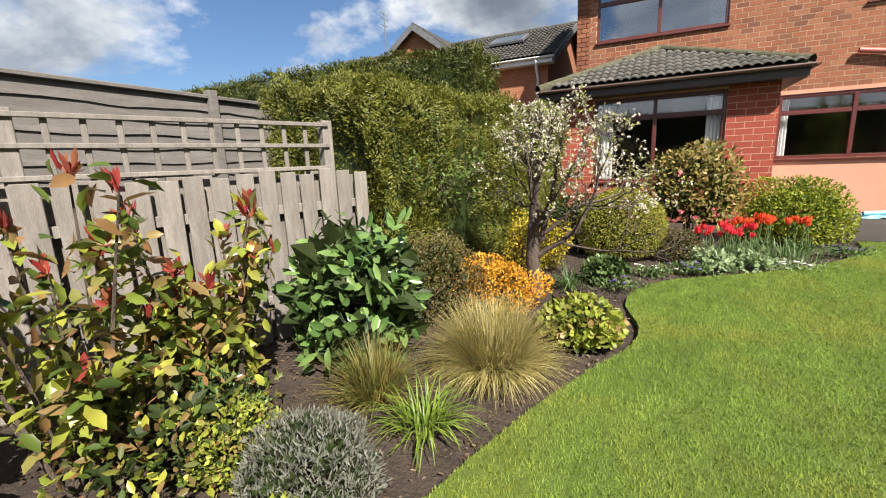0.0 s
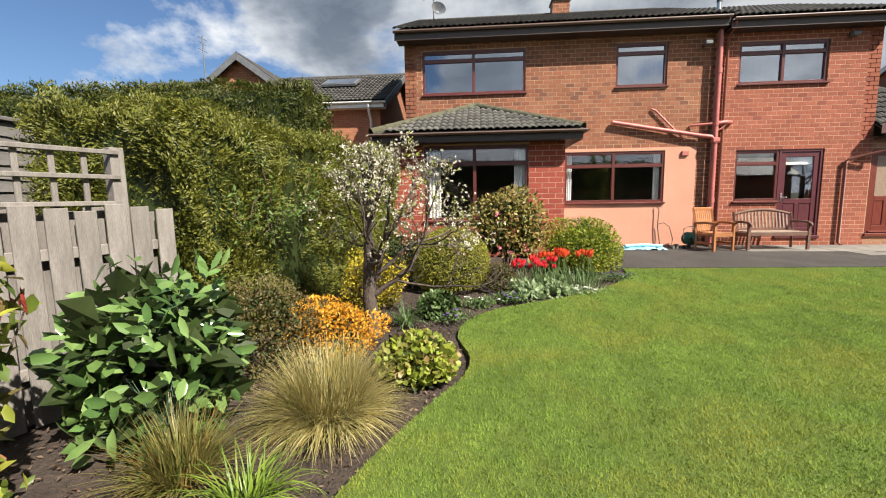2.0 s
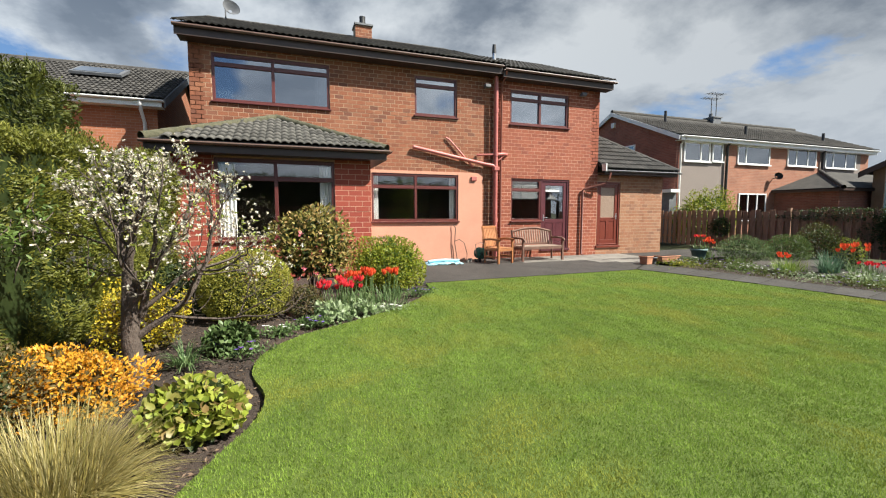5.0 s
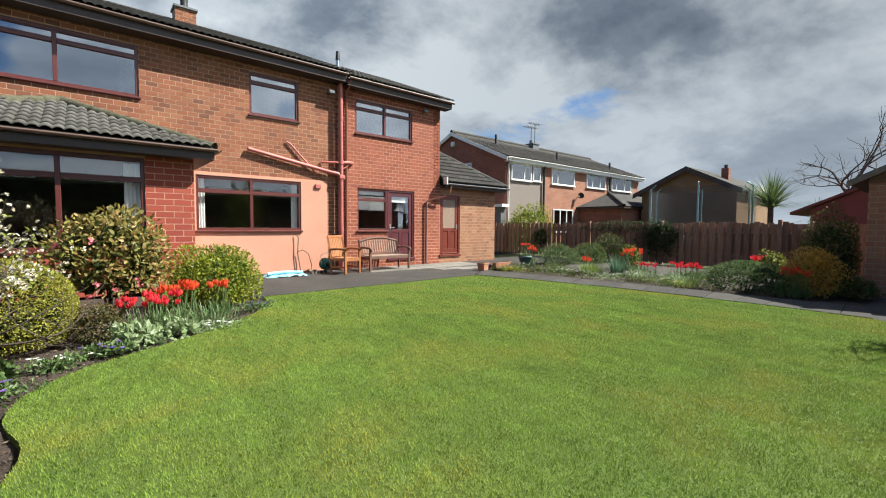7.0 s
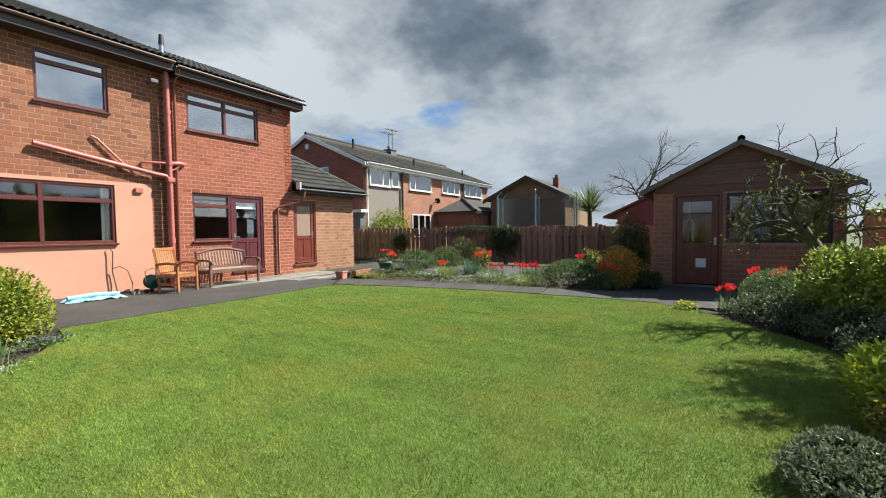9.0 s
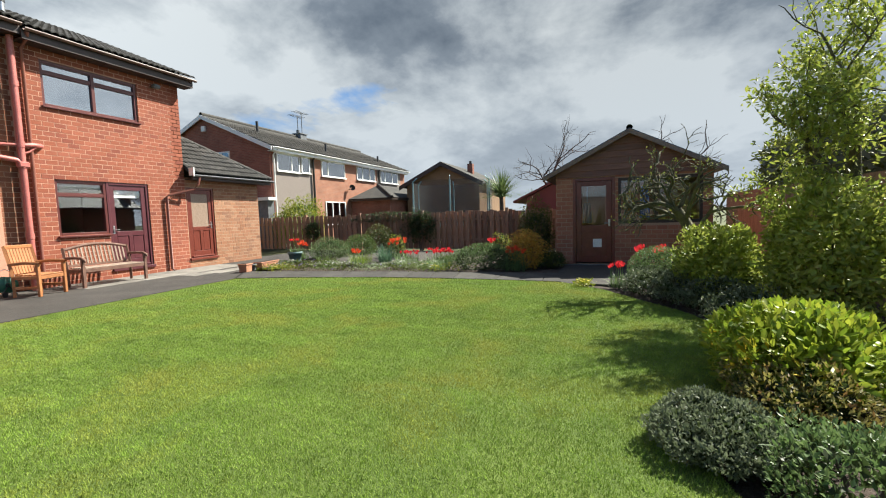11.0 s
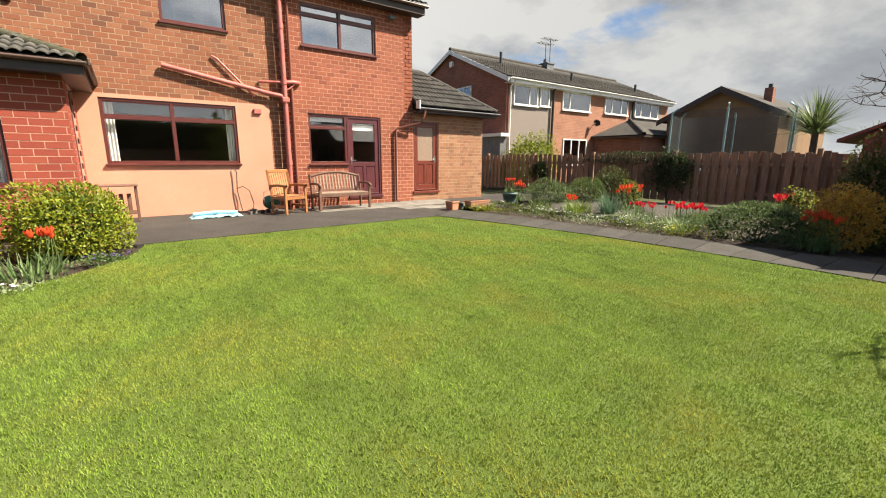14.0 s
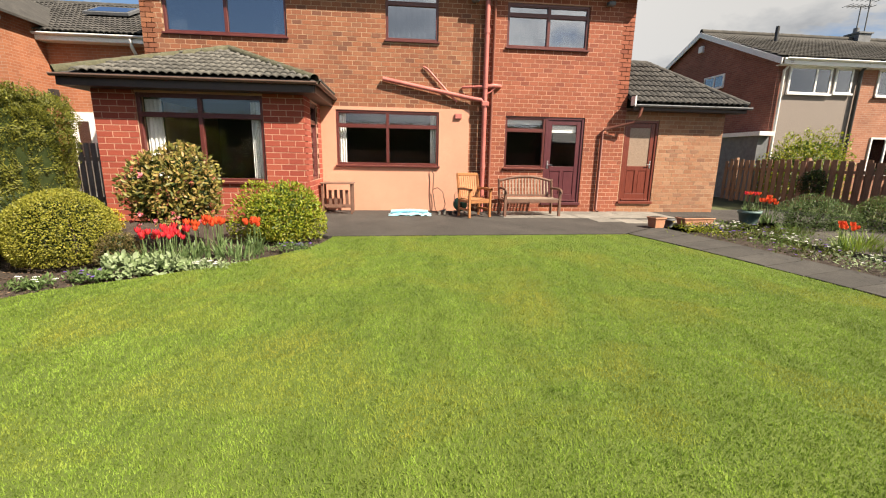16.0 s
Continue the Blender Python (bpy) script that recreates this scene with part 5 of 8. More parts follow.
def own_aerial():
    a = thing("roof_aerial", "grey aerial and dish on the roof ridge", "aerial")
    tube("mast", [(-6.9, 3.2, 6.9), (-6.9, 3.2, 8.3)], 0.022, M["lead"], a)
    tube("boom", [(-7.2, 2.9, 7.7), (-6.2, 3.4, 8.15)], 0.02, M["lead"], a)
    for k in range(7):
        p = Vector((-7.1 + k * 0.13, 2.95 + k * 0.065, 7.75 + k * 0.058))
        tube("element", [p + Vector((-0.12, 0.22, 0)), p - Vector((-0.12, 0.22, 0))], 0.011, M["lead"], a, sides=5)
    tube("dish", [(-6.75, 3.0, 7.3), (-6.72, 2.9, 7.34), (-6.7, 2.85, 7.36)], [0.05, 0.2, 0.24], M["lead"], a, sides=14)


own_aerial()


def over_the_fence():
    b = thing("bungalow", "low brown boarded bungalow gable behind the far fence", "house")
    X, y0, y1, ap = 20.0, 0.75, -4.75, -2.1
    box("wall", X, X + 7, y1 + 0.35, y0 - 0.35, 0, 3.3, M["bungalow_board"], b)
    bm = bmesh.new()
    bm.faces.new([bm.verts.new(p) for p in ((X - 0.01, y0 - 0.35, 3.3), (X - 0.01, y1 + 0.35, 3.3), (X - 0.01, ap, 4.45))])
    part("gable", bm, M["bungalow_board"], b)
    for e in (y0, y1):
        slope_deck("roof_slope", [(X - 0.4, e, 3.25), (X + 7.2, e, 3.25), (X + 7.2, ap, 4.6), (X - 0.4, ap, 4.6)], M["tile_far"], b, 0.1)
        slope_deck("barge_board", [(X - 0.43, e, 3.2), (X - 0.4, e, 3.2), (X - 0.4, ap, 4.55), (X - 0.43, ap, 4.55)], M["fascia"], b, 0.22)
    box("chimney", X + 2.0, X + 2.35, -3.4, -3.05, 3.8, 4.62, M["far_brick_dark"], b)
    tube("chimney_pot", [(X + 2.17, -3.22, 4.6), (X + 2.17, -3.22, 4.8)], 0.09, M["black"], b)
    t = thing("trampoline", "large trampoline with a dark safety net", "trampoline")
    c, r = Vector((15.4, -4.3, 0)), 2.1
    v, f = tube_np([c + Vector((r * math.cos(a), r * math.sin(a), 0.85)) for a in np.linspace(0, 2 * np.pi, 33)], 0.09, 6)
    np_part("rim", v, f, M["pad"], t, "", True)
    box("mat", c.x - 1.4, c.x + 1.4, c.y - 1.4, c.y + 1.4, 0.84, 0.86, M["black"], t)
    for k in range(6):
        a = k * math.pi / 3 + 0.3
        p = c + Vector((r * math.cos(a), r * math.sin(a), 0))
        q = c + Vector((r * 0.97 * math.cos(a), r * 0.97 * math.sin(a), 0))
        tube("pole", [p, p + Vector((0, 0, 2.5)), p + Vector((0, 0, 2.95)), q * 0.93 + c * 0.07 + Vector((0, 0, 3.12))], 0.036, M["pad"], t)
    ang = np.linspace(0, 2 * np.pi, 49)
    ring = np.stack([c.x + r * 0.95 * np.cos(ang), c.y + r * 0.95 * np.sin(ang)], 1)
    zs = np.linspace(0.9, 3.0, 9)
    sag = 0.06 * np.abs(np.sin(ang * 3 + 0.9))
    v = np.concatenate([np.column_stack([ring, np.full(49, z) - sag * (k / 8)]) for k, z in enumerate(zs)])
    f = [(k * 49 + i, k * 49 + i + 1, (k + 1) * 49 + i + 1, (k + 1) * 49 + i) for k in range(8) for i in range(48)]
    np_part("net", v, f, M["net"], t, "", True)
    s = thing("red_shed", "dull red boarded shed beyond the fence", "shed")
    box("wall", 12.6, 15.0, -13.2, -8.5, 0, 1.9, M["red_shed"], s)
    slope_deck("roof_slope", [(12.4, -8.0, 1.8), (15.2, -8.0, 1.8), (15.2, -10.6, 3.0), (12.4, -10.6, 3.0)], M["red_shed"], s, 0.08)
    slope_deck("roof_slope", [(12.4, -13.4, 1.8), (15.2, -13.4, 1.8), (15.2, -10.6, 3.0), (12.4, -10.6, 3.0)], M["red_shed"], s, 0.08)
    bm = bmesh.new()
    bm.faces.new([bm.verts.new(p) for p in ((12.6, -8.5, 1.9), (12.6, -13.2, 1.9), (12.6, -10.6, 2.9))])
    part("gable", bm, M["red_shed"], s)


over_the_fence()


# ---- patio furniture and pots ----
def garden_bench():
    b = thing("garden_bench", "weathered wooden garden bench with a curved slatted back", "bench", (1.47, -0.86, 0), 3)
    w, d = 1.42, 0.55
    h = w / 2
    for x in (-h + 0.035, h - 0.035):
        box("leg", x - 0.032, x + 0.032, -d / 2, -d / 2 + 0.06, 0, 0.62, M["bench_wood"], b, bevel=0.006)
        v, f = tube_np([(x, d / 2 - 0.02, 0), (x, d / 2 - 0.02, 0.42), (x, d / 2 + 0.08, 0.86)], 0.036, 4)
        np_part("rear_leg", v, f, M["bench_wood"], b)
        tube("armrest", [(x, d / 2, 0.64), (x, 0, 0.65), (x, -d / 2 + 0.05, 0.64), (x, -d / 2 - 0.05, 0.60), (x, -d / 2 - 0.04, 0.56)], 0.03, M["bench_wood"], b)
        box("side_rail", x - 0.02, x + 0.02, -d / 2 + 0.06, d / 2 - 0.05, 0.34, 0.40, M["bench_wood"], b)
    box("front_rail", -h + 0.07, h - 0.07, -d / 2 + 0.01, -d / 2 + 0.04, 0.33, 0.40, M["bench_wood"], b, bevel=0.005)
    for i in range(6):
        y = -d / 2 + 0.01 + i * 0.085
        box("seat_slat", -h + 0.07, h - 0.07, y, y + 0.07, 0.405, 0.43, M["bench_pale"], b, bevel=0.005)
    n = 15
    for i in range(n):
        x = -h + 0.14 + i * (w - 0.28) / (n - 1)
        top = 0.80 + 0.10 * math.cos((i / (n - 1) - 0.5) * math.pi)
        bm = bmesh.new()
        add_box(bm, x - 0.02, x + 0.02, d / 2 - 0.02, d / 2, 0.44, top, 0.004)
        for v in bm.verts:
            v.co.y += (v.co.z - 0.44) * 0.2
        part("back_slat", bm, M["bench_pale"], b)
    arc = [(-h + 0.06 + s * (w - 0.12), d / 2 + 0.075, 0.82 + 0.10 * math.cos((s - 0.5) * math.pi)) for s in np.linspace(0, 1, 15)]
    v, f = tube_np(arc, 0.034, 6)
    np_part("top_rail", v, f, M["bench_wood"], b, "", True)
    box("bottom_rail", -h + 0.07, h - 0.07, d / 2 - 0.02, d / 2 + 0.01, 0.44, 0.49, M["bench_wood"], b)


def armchair():
    c = thing("garden_armchair", "orange-brown slatted wooden garden armchair", "chair", (0.08, -1.08, 0), 20)
    w, d = 0.60, 0.56
    h = w / 2
    for x in (-h + 0.03, h - 0.03):
        box("leg", x - 0.028, x + 0.028, -d / 2, -d / 2 + 0.055, 0, 0.62, M["teak"], c, bevel=0.006)
        v, f = tube_np([(x, d / 2 - 0.03, 0), (x, d / 2 - 0.03, 0.42), (x, d / 2 + 0.1, 0.98)], 0.032, 4)
        np_part("rear_leg", v, f, M["teak"], c)
        tube("armrest", [(x, d / 2 + 0.02, 0.63), (x, 0, 0.655), (x, -d / 2 - 0.03, 0.64)], 0.032, M["teak"], c)
        box("side_rail", x - 0.018, x + 0.018, -d / 2 + 0.055, d / 2 - 0.05, 0.15, 0.20, M["teak"], c)
        box("side_rail", x - 0.018, x + 0.018, -d / 2 + 0.055, d / 2 - 0.05, 0.34, 0.40, M["teak"], c)
    box("front_rail", -h + 0.06, h - 0.06, -d / 2 + 0.01, -d / 2 + 0.04, 0.33, 0.40, M["teak"], c, bevel=0.005)
    for i in range(6):
        y = -d / 2 + 0.01 + i * 0.088
        box("seat_slat", -h + 0.06, h - 0.06, y, y + 0.072, 0.405, 0.428, M["teak"], c, bevel=0.005)
    for i in range(8):
        x = -h + 0.095 + i * (w - 0.19) / 7
        bm = bmesh.new()
        add_box(bm, x - 0.026, x + 0.026, d / 2 - 0.03, d / 2 - 0.012, 0.44, 0.99, 0.004)
        for v in bm.verts:
            v.co.y += (v.co.z - 0.44) * 0.23
        part("back_slat", bm, M["teak"], c)
    box("top_rail", -h + 0.03, h - 0.03, d / 2 + 0.075, d / 2 + 0.115, 0.93, 1.0, M["teak"], c, bevel=0.008)


def folded_table():
    t = thing("side_table", "dark folded wooden side table by the bay", "table", (-3.12, -0.55, 0))
    for x, y in ((-0.33, -0.2), (0.33, -0.2), (-0.33, 0.2), (0.33, 0.2)):
        box("leg", x - 0.025, x + 0.025, y - 0.025, y + 0.025, 0, 0.70, M["bench_wood"], t, bevel=0.005)
    box("tabletop", -0.38, 0.38, -0.26, 0.26, 0.70, 0.73, M["bench_wood"], t, bevel=0.008)
    box("stretcher", -0.30, 0.30, -0.22, -0.19, 0.18, 0.23, M["bench_wood"], t)
    for i in range(4):
        box("slat", -0.22 + i * 0.13, -0.15 + i * 0.13, -0.03, 0.0, 0.18, 0.55, M["bench_wood"], t)
    box("lower_rail", -0.3, 0.3, -0.03, 0.0, 0.13, 0.18, M["bench_wood"], t)


def blue_sheet():
    s = thing("folded_sheet", "crumpled pale blue plastic sheet lying on the patio", "sheet", (-1.42, -0.85, 0.0))
    bm = bmesh.new()
    bmesh.ops.create_grid(bm, x_segments=26, y_segments=14, size=1, matrix=Matrix.Diagonal((0.5, 0.22, 1, 1)))
    for v in bm.verts:
        p = v.co.copy()
        v.co.z = 0.05 + 0.05 * noise.noise(p * 6) + 0.03 * noise.noise(p * 15) - 0.06 * max(0, abs(p.x) / 0.5 - 0.8) * 5 - 0.03 * max(0, abs(p.y) / 0.22 - 0.8) * 5
        v.co.z = max(v.co.z, 0.005)
        v.co.x += 0.04 * noise.noise(p * 4 + Vector((3, 0, 0)))
    part("cloth", bm, M["blue_sheet"], s, "", True)
    tube("rolled_edge", [(-0.45, -0.02, 0.08), (0.0, 0.03, 0.1), (0.42, -0.03, 0.08)], 0.04, M["blue_sheet"], s)


def hose():
    h = thing("garden_hose", "thin dark hose hanging from a wall tap", "hose", (-0.42, -0.35, 0))
    reel = thing("hose_reel", "round green plastic hose reel on the patio", "hose reel", (-0.16, -0.42, 0))
    for y in (-0.09, 0.07):
        tube("disc", [(0, y, 0.21), (0, y + 0.002, 0.21), (0, y + 0.02, 0.21), (0, y + 0.022, 0.21)], [0.01, 0.165, 0.165, 0.01], M["green_plastic"], reel, sides=24)
    tube("coil", [(0, -0.07, 0.21), (0, 0.07, 0.21)], 0.12, M["green_plastic"], reel, sides=18)
    tube("hub", [(0, -0.115, 0.21), (0, -0.088, 0.21)], [0.03, 0.045], M["black"], reel, sides=12)
    for x in (-0.12, 0.12):
        tube("leg", [(x, -0.11, 0.012), (x, 0.11, 0.012)], 0.012, M["black"], reel, sides=6)
        tube("stay", [(x, -0.1, 0.012), (0.0, -0.1, 0.21)], 0.01, M["black"], reel, sides=6)
    tube("carry_handle", [(-0.14, 0.0, 0.2), (-0.15, 0.0, 0.46), (0.0, 0.0, 0.52), (0.15, 0.0, 0.46), (0.14, 0.0, 0.2)], 0.009, M["metal"], reel, sides=6)
    tube("tap_pipe", [(-0.45, 0.3, 1.0), (-0.42, 0.27, 1.0), (-0.38, 0.25, 0.93), (-0.40, 0.26, 0.5), (-0.33, 0.24, 0.03)], 0.012, M["bark"], h, sides=6)
    tube("hose_line", [(-0.40, 0.26, 0.55), (-0.28, 0.2, 0.6), (-0.16, 0.12, 0.5), (-0.1, 0.05, 0.2), (-0.18, -0.1, 0.012), (0.05, -0.25, 0.012)], 0.01, M["bark"], h, sides=6)
    p = thing("patio_pots", "small dark pots and rubble by the render wall", "pots", (-0.5, -0.8, 0))
    for k, (x, y, r, z) in enumerate(((-0.1, 0.1, 0.06, 0.1), (0.05, 0.02, 0.05, 0.08), (-0.22, 0.0, 0.045, 0.07), (0.2, 0.1, 0.05, 0.09))):
        tube("pot", [(x, y, 0), (x, y, z)], [r * 0.8, r], M["black"] if k % 2 else M["slab"], p)


def pot(name, label, at, r, h, mat, square=False, length=0.0, turn=0.0):
    p = thing(name, label, "plant pot", at, turn)
    if square:
        bm = bmesh.new()
        hx = length / 2
        for z0, z1, g in ((0, h * 0.82, 0.0), (h * 0.82, h, 0.015)):
            add_box(bm, -hx - g, hx + g, -r - g, r + g, z0, z1, 0.01)
        for v in bm.verts:
            s = 0.86 + 0.14 * v.co.z / h
            v.co.x *= s
            v.co.y *= s
        part("body", bm, M[mat], p)
        box("compost", -hx * 0.93, hx * 0.93, -r * 0.9, r * 0.9, h - 0.01, h + 0.006, M["soil"], p)
    else:
        tube("body", [(0, 0, 0.0), (0, 0, h * 0.8), (0, 0, h * 0.8), (0, 0, h), (0, 0, h), (0, 0, h - 0.03)], [r * 0.75, r * 0.94, r * 1.04, r * 1.06, r * 0.92, r * 0.9], M[mat], p, sides=20)
        tube("compost", [(0, 0, h - 0.05), (0, 0, h - 0.035), (0, 0, h - 0.03)], [r * 0.8, r * 0.8, 0.002], M["soil"], p, sides=16)
        tube("base", [(0, 0, 0.001), (0, 0, 0.004)], [0.002, r * 0.74], M[mat], p, sides=16)
    return p


garden_bench()
armchair()
folded_table()
blue_sheet()
hose()
pot("terracotta_pot", "square terracotta pot on the patio corner", (3.62, -2.72, 0), 0.12, 0.22, "terracotta", True, 0.26, 10)
pot("plant_pot", "dark blue glazed pot beside the terracotta one", (3.95, -2.62, 0), 0.11, 0.17, "lead")
pot("terracotta_trough", "low terracotta trough of seedlings", (4.75, -2.35, 0), 0.14, 0.16, "terracotta", True, 0.75, 4)
pot("planter", "blue-green planter with red tulips", (6.15, -2.2, 0), 0.22, 0.3, "planter")


# ---- planting ----
GREEN = {
    "grass": [(0.165, 0.265, 0.036), (0.205, 0.305, 0.045), (0.24, 0.335, 0.06), (0.18, 0.285, 0.04), (0.285, 0.345, 0.09)],
    "hedge": [(0.075, 0.09, 0.016), (0.14, 0.155, 0.024), (0.21, 0.215, 0.034), (0.11, 0.12, 0.018), (0.27, 0.26, 0.045)],
    "hedge_dark": [(0.055, 0.07, 0.014), (0.09, 0.105, 0.018), (0.12, 0.13, 0.024)],
    "photinia": [(0.06, 0.102, 0.024), (0.132, 0.18, 0.03), (0.24, 0.288, 0.042), (0.396, 0.384, 0.06), (0.108, 0.12, 0.036), (0.30, 0.15, 0.07), (0.20, 0.22, 0.06)],
    "photinia_red": [(0.26, 0.03, 0.03), (0.34, 0.055, 0.045), (0.22, 0.04, 0.03), (0.34, 0.13, 0.06)],
    "laurel": [(0.06, 0.12, 0.036), (0.10, 0.18, 0.05), (0.14, 0.23, 0.065), (0.18, 0.27, 0.085)],
    "brown": [(0.12, 0.085, 0.035), (0.17, 0.13, 0.05), (0.11, 0.11, 0.035)],
    "orange": [(0.62, 0.30, 0.02), (0.72, 0.38, 0.03), (0.58, 0.25, 0.025), (0.72, 0.46, 0.06)],
    "tan": [(0.33, 0.27, 0.08), (0.46, 0.38, 0.14), (0.17, 0.16, 0.045), (0.62, 0.53, 0.27), (0.25, 0.24, 0.065)],
    "tan_green": [(0.22, 0.20, 0.05), (0.32, 0.28, 0.09), (0.13, 0.15, 0.035), (0.26, 0.15, 0.05)],
    "strap": [(0.16, 0.25, 0.03), (0.24, 0.32, 0.05), (0.11, 0.19, 0.025)],
    "blue_strap": [(0.09, 0.17, 0.10), (0.13, 0.22, 0.13)],
    "lavender": [(0.175, 0.175, 0.15), (0.25, 0.25, 0.213), (0.138, 0.144, 0.106)],
    "lime": [(0.264, 0.324, 0.036), (0.396, 0.432, 0.072), (0.204, 0.264, 0.036), (0.36, 0.24, 0.096)],
    "gold": [(0.55, 0.40, 0.02), (0.62, 0.48, 0.04), (0.30, 0.32, 0.03)],
    "box": [(0.20, 0.215, 0.03), (0.29, 0.285, 0.042), (0.37, 0.34, 0.06)],
    "camellia": [(0.09, 0.11, 0.028), (0.20, 0.19, 0.045), (0.34, 0.29, 0.08), (0.42, 0.27, 0.10), (0.14, 0.14, 0.03)],
    "spirea": [(0.14, 0.20, 0.015), (0.22, 0.275, 0.022), (0.31, 0.33, 0.035), (0.26, 0.24, 0.03)],
    "tulip_leaf": [(0.10, 0.18, 0.06), (0.15, 0.23, 0.085), (0.24, 0.32, 0.14)],
    "pale_leaf": [(0.26, 0.34, 0.16), (0.34, 0.41, 0.24), (0.20, 0.28, 0.11)],
    "mound": [(0.09, 0.15, 0.05), (0.13, 0.20, 0.065), (0.17, 0.235, 0.088)],
    "mound_light": [(0.10, 0.16, 0.035), (0.14, 0.20, 0.05)],
    "grey_hebe": [(0.09, 0.115, 0.06), (0.14, 0.17, 0.095), (0.20, 0.23, 0.14)],
    "choisya": [(0.19, 0.28, 0.025), (0.28, 0.37, 0.035), (0.37, 0.40, 0.045), (0.15, 0.23, 0.025)],
    "tree_leaf": [(0.23, 0.30, 0.04), (0.32, 0.38, 0.06), (0.40, 0.42, 0.09), (0.18, 0.24, 0.04)],
    "orange_bush": [(0.56, 0.34, 0.05), (0.66, 0.38, 0.07), (0.38, 0.30, 0.05), (0.62, 0.24, 0.05)],
    # climbers, and the shade inside bushes and hedges put into a leaf colour
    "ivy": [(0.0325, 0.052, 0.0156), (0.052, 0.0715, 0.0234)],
    "palm": [(0.10, 0.15, 0.05), (0.15, 0.20, 0.07)],
}
LEAF = {k: leafy("leaf_" + k, v) for k, v in GREEN.items()}
LEAF["laurel"] = leafy("leaf_laurel", GREEN["laurel"], 0.22, 0.2, 0.6)
LEAF["photinia"] = leafy("leaf_photinia", GREEN["photinia"], 0.33, 0.3, 0.5)
LEAF["blossom"] = leafy("blossom", [(0.66, 0.62, 0.52), (0.76, 0.72, 0.62), (0.45, 0.40, 0.25), (0.70, 0.63, 0.56)], 0.8, 0.3)
LEAF["tulip_red"] = leafy("tulip_red", [(0.58, 0.02, 0.035), (0.70, 0.035, 0.06), (0.66, 0.05, 0.05)], 0.45, 0.3)
LEAF["tulip_orange"] = leafy("tulip_orange", [(0.70, 0.06, 0.025), (0.76, 0.12, 0.04)], 0.45, 0.3)
LEAF["white_petal"] = leafy("white_petal", [(0.72, 0.74, 0.66), (0.80, 0.80, 0.74)], 0.7, 0.3)
LEAF["yellow_petal"] = leafy("yellow_petal", [(0.78, 0.62, 0.06), (0.80, 0.70, 0.20)], 0.7, 0.3)
LEAF["purple_petal"] = leafy("purple_petal", [(0.10, 0.04, 0.22), (0.20, 0.10, 0.36), (0.15, 0.13, 0.45)], 0.7, 0.3)
LEAF["pink_petal"] = leafy("pink_petal", [(0.72, 0.16, 0.22), (0.78, 0.28, 0.32)], 0.7, 0.3)


def unit(v):
    return v / (np.linalg.norm(v, axis=-1, keepdims=True) + 1e-9)


def lumps(p, rng, freq, octaves=6):
    """Smooth random waves, about -1 to 1, for uneven outlines."""
    out = np.zeros(len(p))
    for _ in range(octaves):
        k = rng.normal(size=3) * freq
        out += np.sin(p @ k + rng.uniform(0, 6.28))
    return out / octaves ** 0.5 * 0.8


def leaves(pos, way, length, width, rng, big=False, droop=0.0, flat=0.6, face=None):
    """Leaf blades at the points pos, pointing along way. big: rounder, folded and curved."""
    n = len(pos)
    d = unit(way)
    ref = rng.normal(size=(n, 3)) * (1 - flat) + (np.array([0, 0, 1.0]) if face is None else face) * flat
    s = unit(np.cross(d, ref))
    up = np.cross(s, d)
    l = (length * rng.uniform(0.65, 1.25, n))[:, None]
    w = (width * rng.uniform(0.75, 1.2, n))[:, None] / 2
    if not big:
        v = np.stack([pos, pos + d * l * 0.5 + s * w + up * w * 0.35, pos + d * l - up * l * droop, pos + d * l * 0.5 - s * w + up * w * 0.35], 1)
        f = np.array([[0, 1, 2], [0, 2, 3]])
    else:
        def at(t, side, lift):
            return pos + d * l * t + s * w * side + up * (w * lift - l * droop * t * t)
        v = np.stack([pos, at(0.3, 0.85, 0.3), at(0.3, 0, 0), at(0.3, -0.85, 0.3), at(0.68, 0.9, 0.3), at(0.68, 0, 0), at(0.68, -0.9, 0.3), at(1.0, 0, 0)], 1)
        f = np.array([[0, 2, 1], [0, 3, 2], [1, 2, 5], [1, 5, 4], [2, 3, 6], [2, 6, 5], [4, 5, 7], [5, 6, 7]])
    k = v.shape[1]
    faces = (np.arange(n)[:, None, None] * k + f[None]).reshape(-1, 3)
    return v.reshape(-1, 3), faces


def crown_points(n, radii, rng, lump=0.15, freq=4.0, shell=0.45, bottom=-0.5, gaps=0.0):
    """Points near the uneven skin of an ellipsoid about the origin, and their outward ways."""
    d = unit(rng.normal(size=(int(n * 2.2), 3)))
    d = d[d[:, 2] > bottom][:n]
    r = np.array(radii)
    k = 1 + lump * lumps(d, rng, freq)
    depth = 1 - shell * rng.random(len(d)) ** 2.0
    keep = np.ones(len(d), bool)
    if gaps:
        keep = lumps(d, rng, freq * 1.7) > -1 + gaps
    p = d * r * (k * depth)[:, None]
    return p[keep], unit(d / r)[keep]


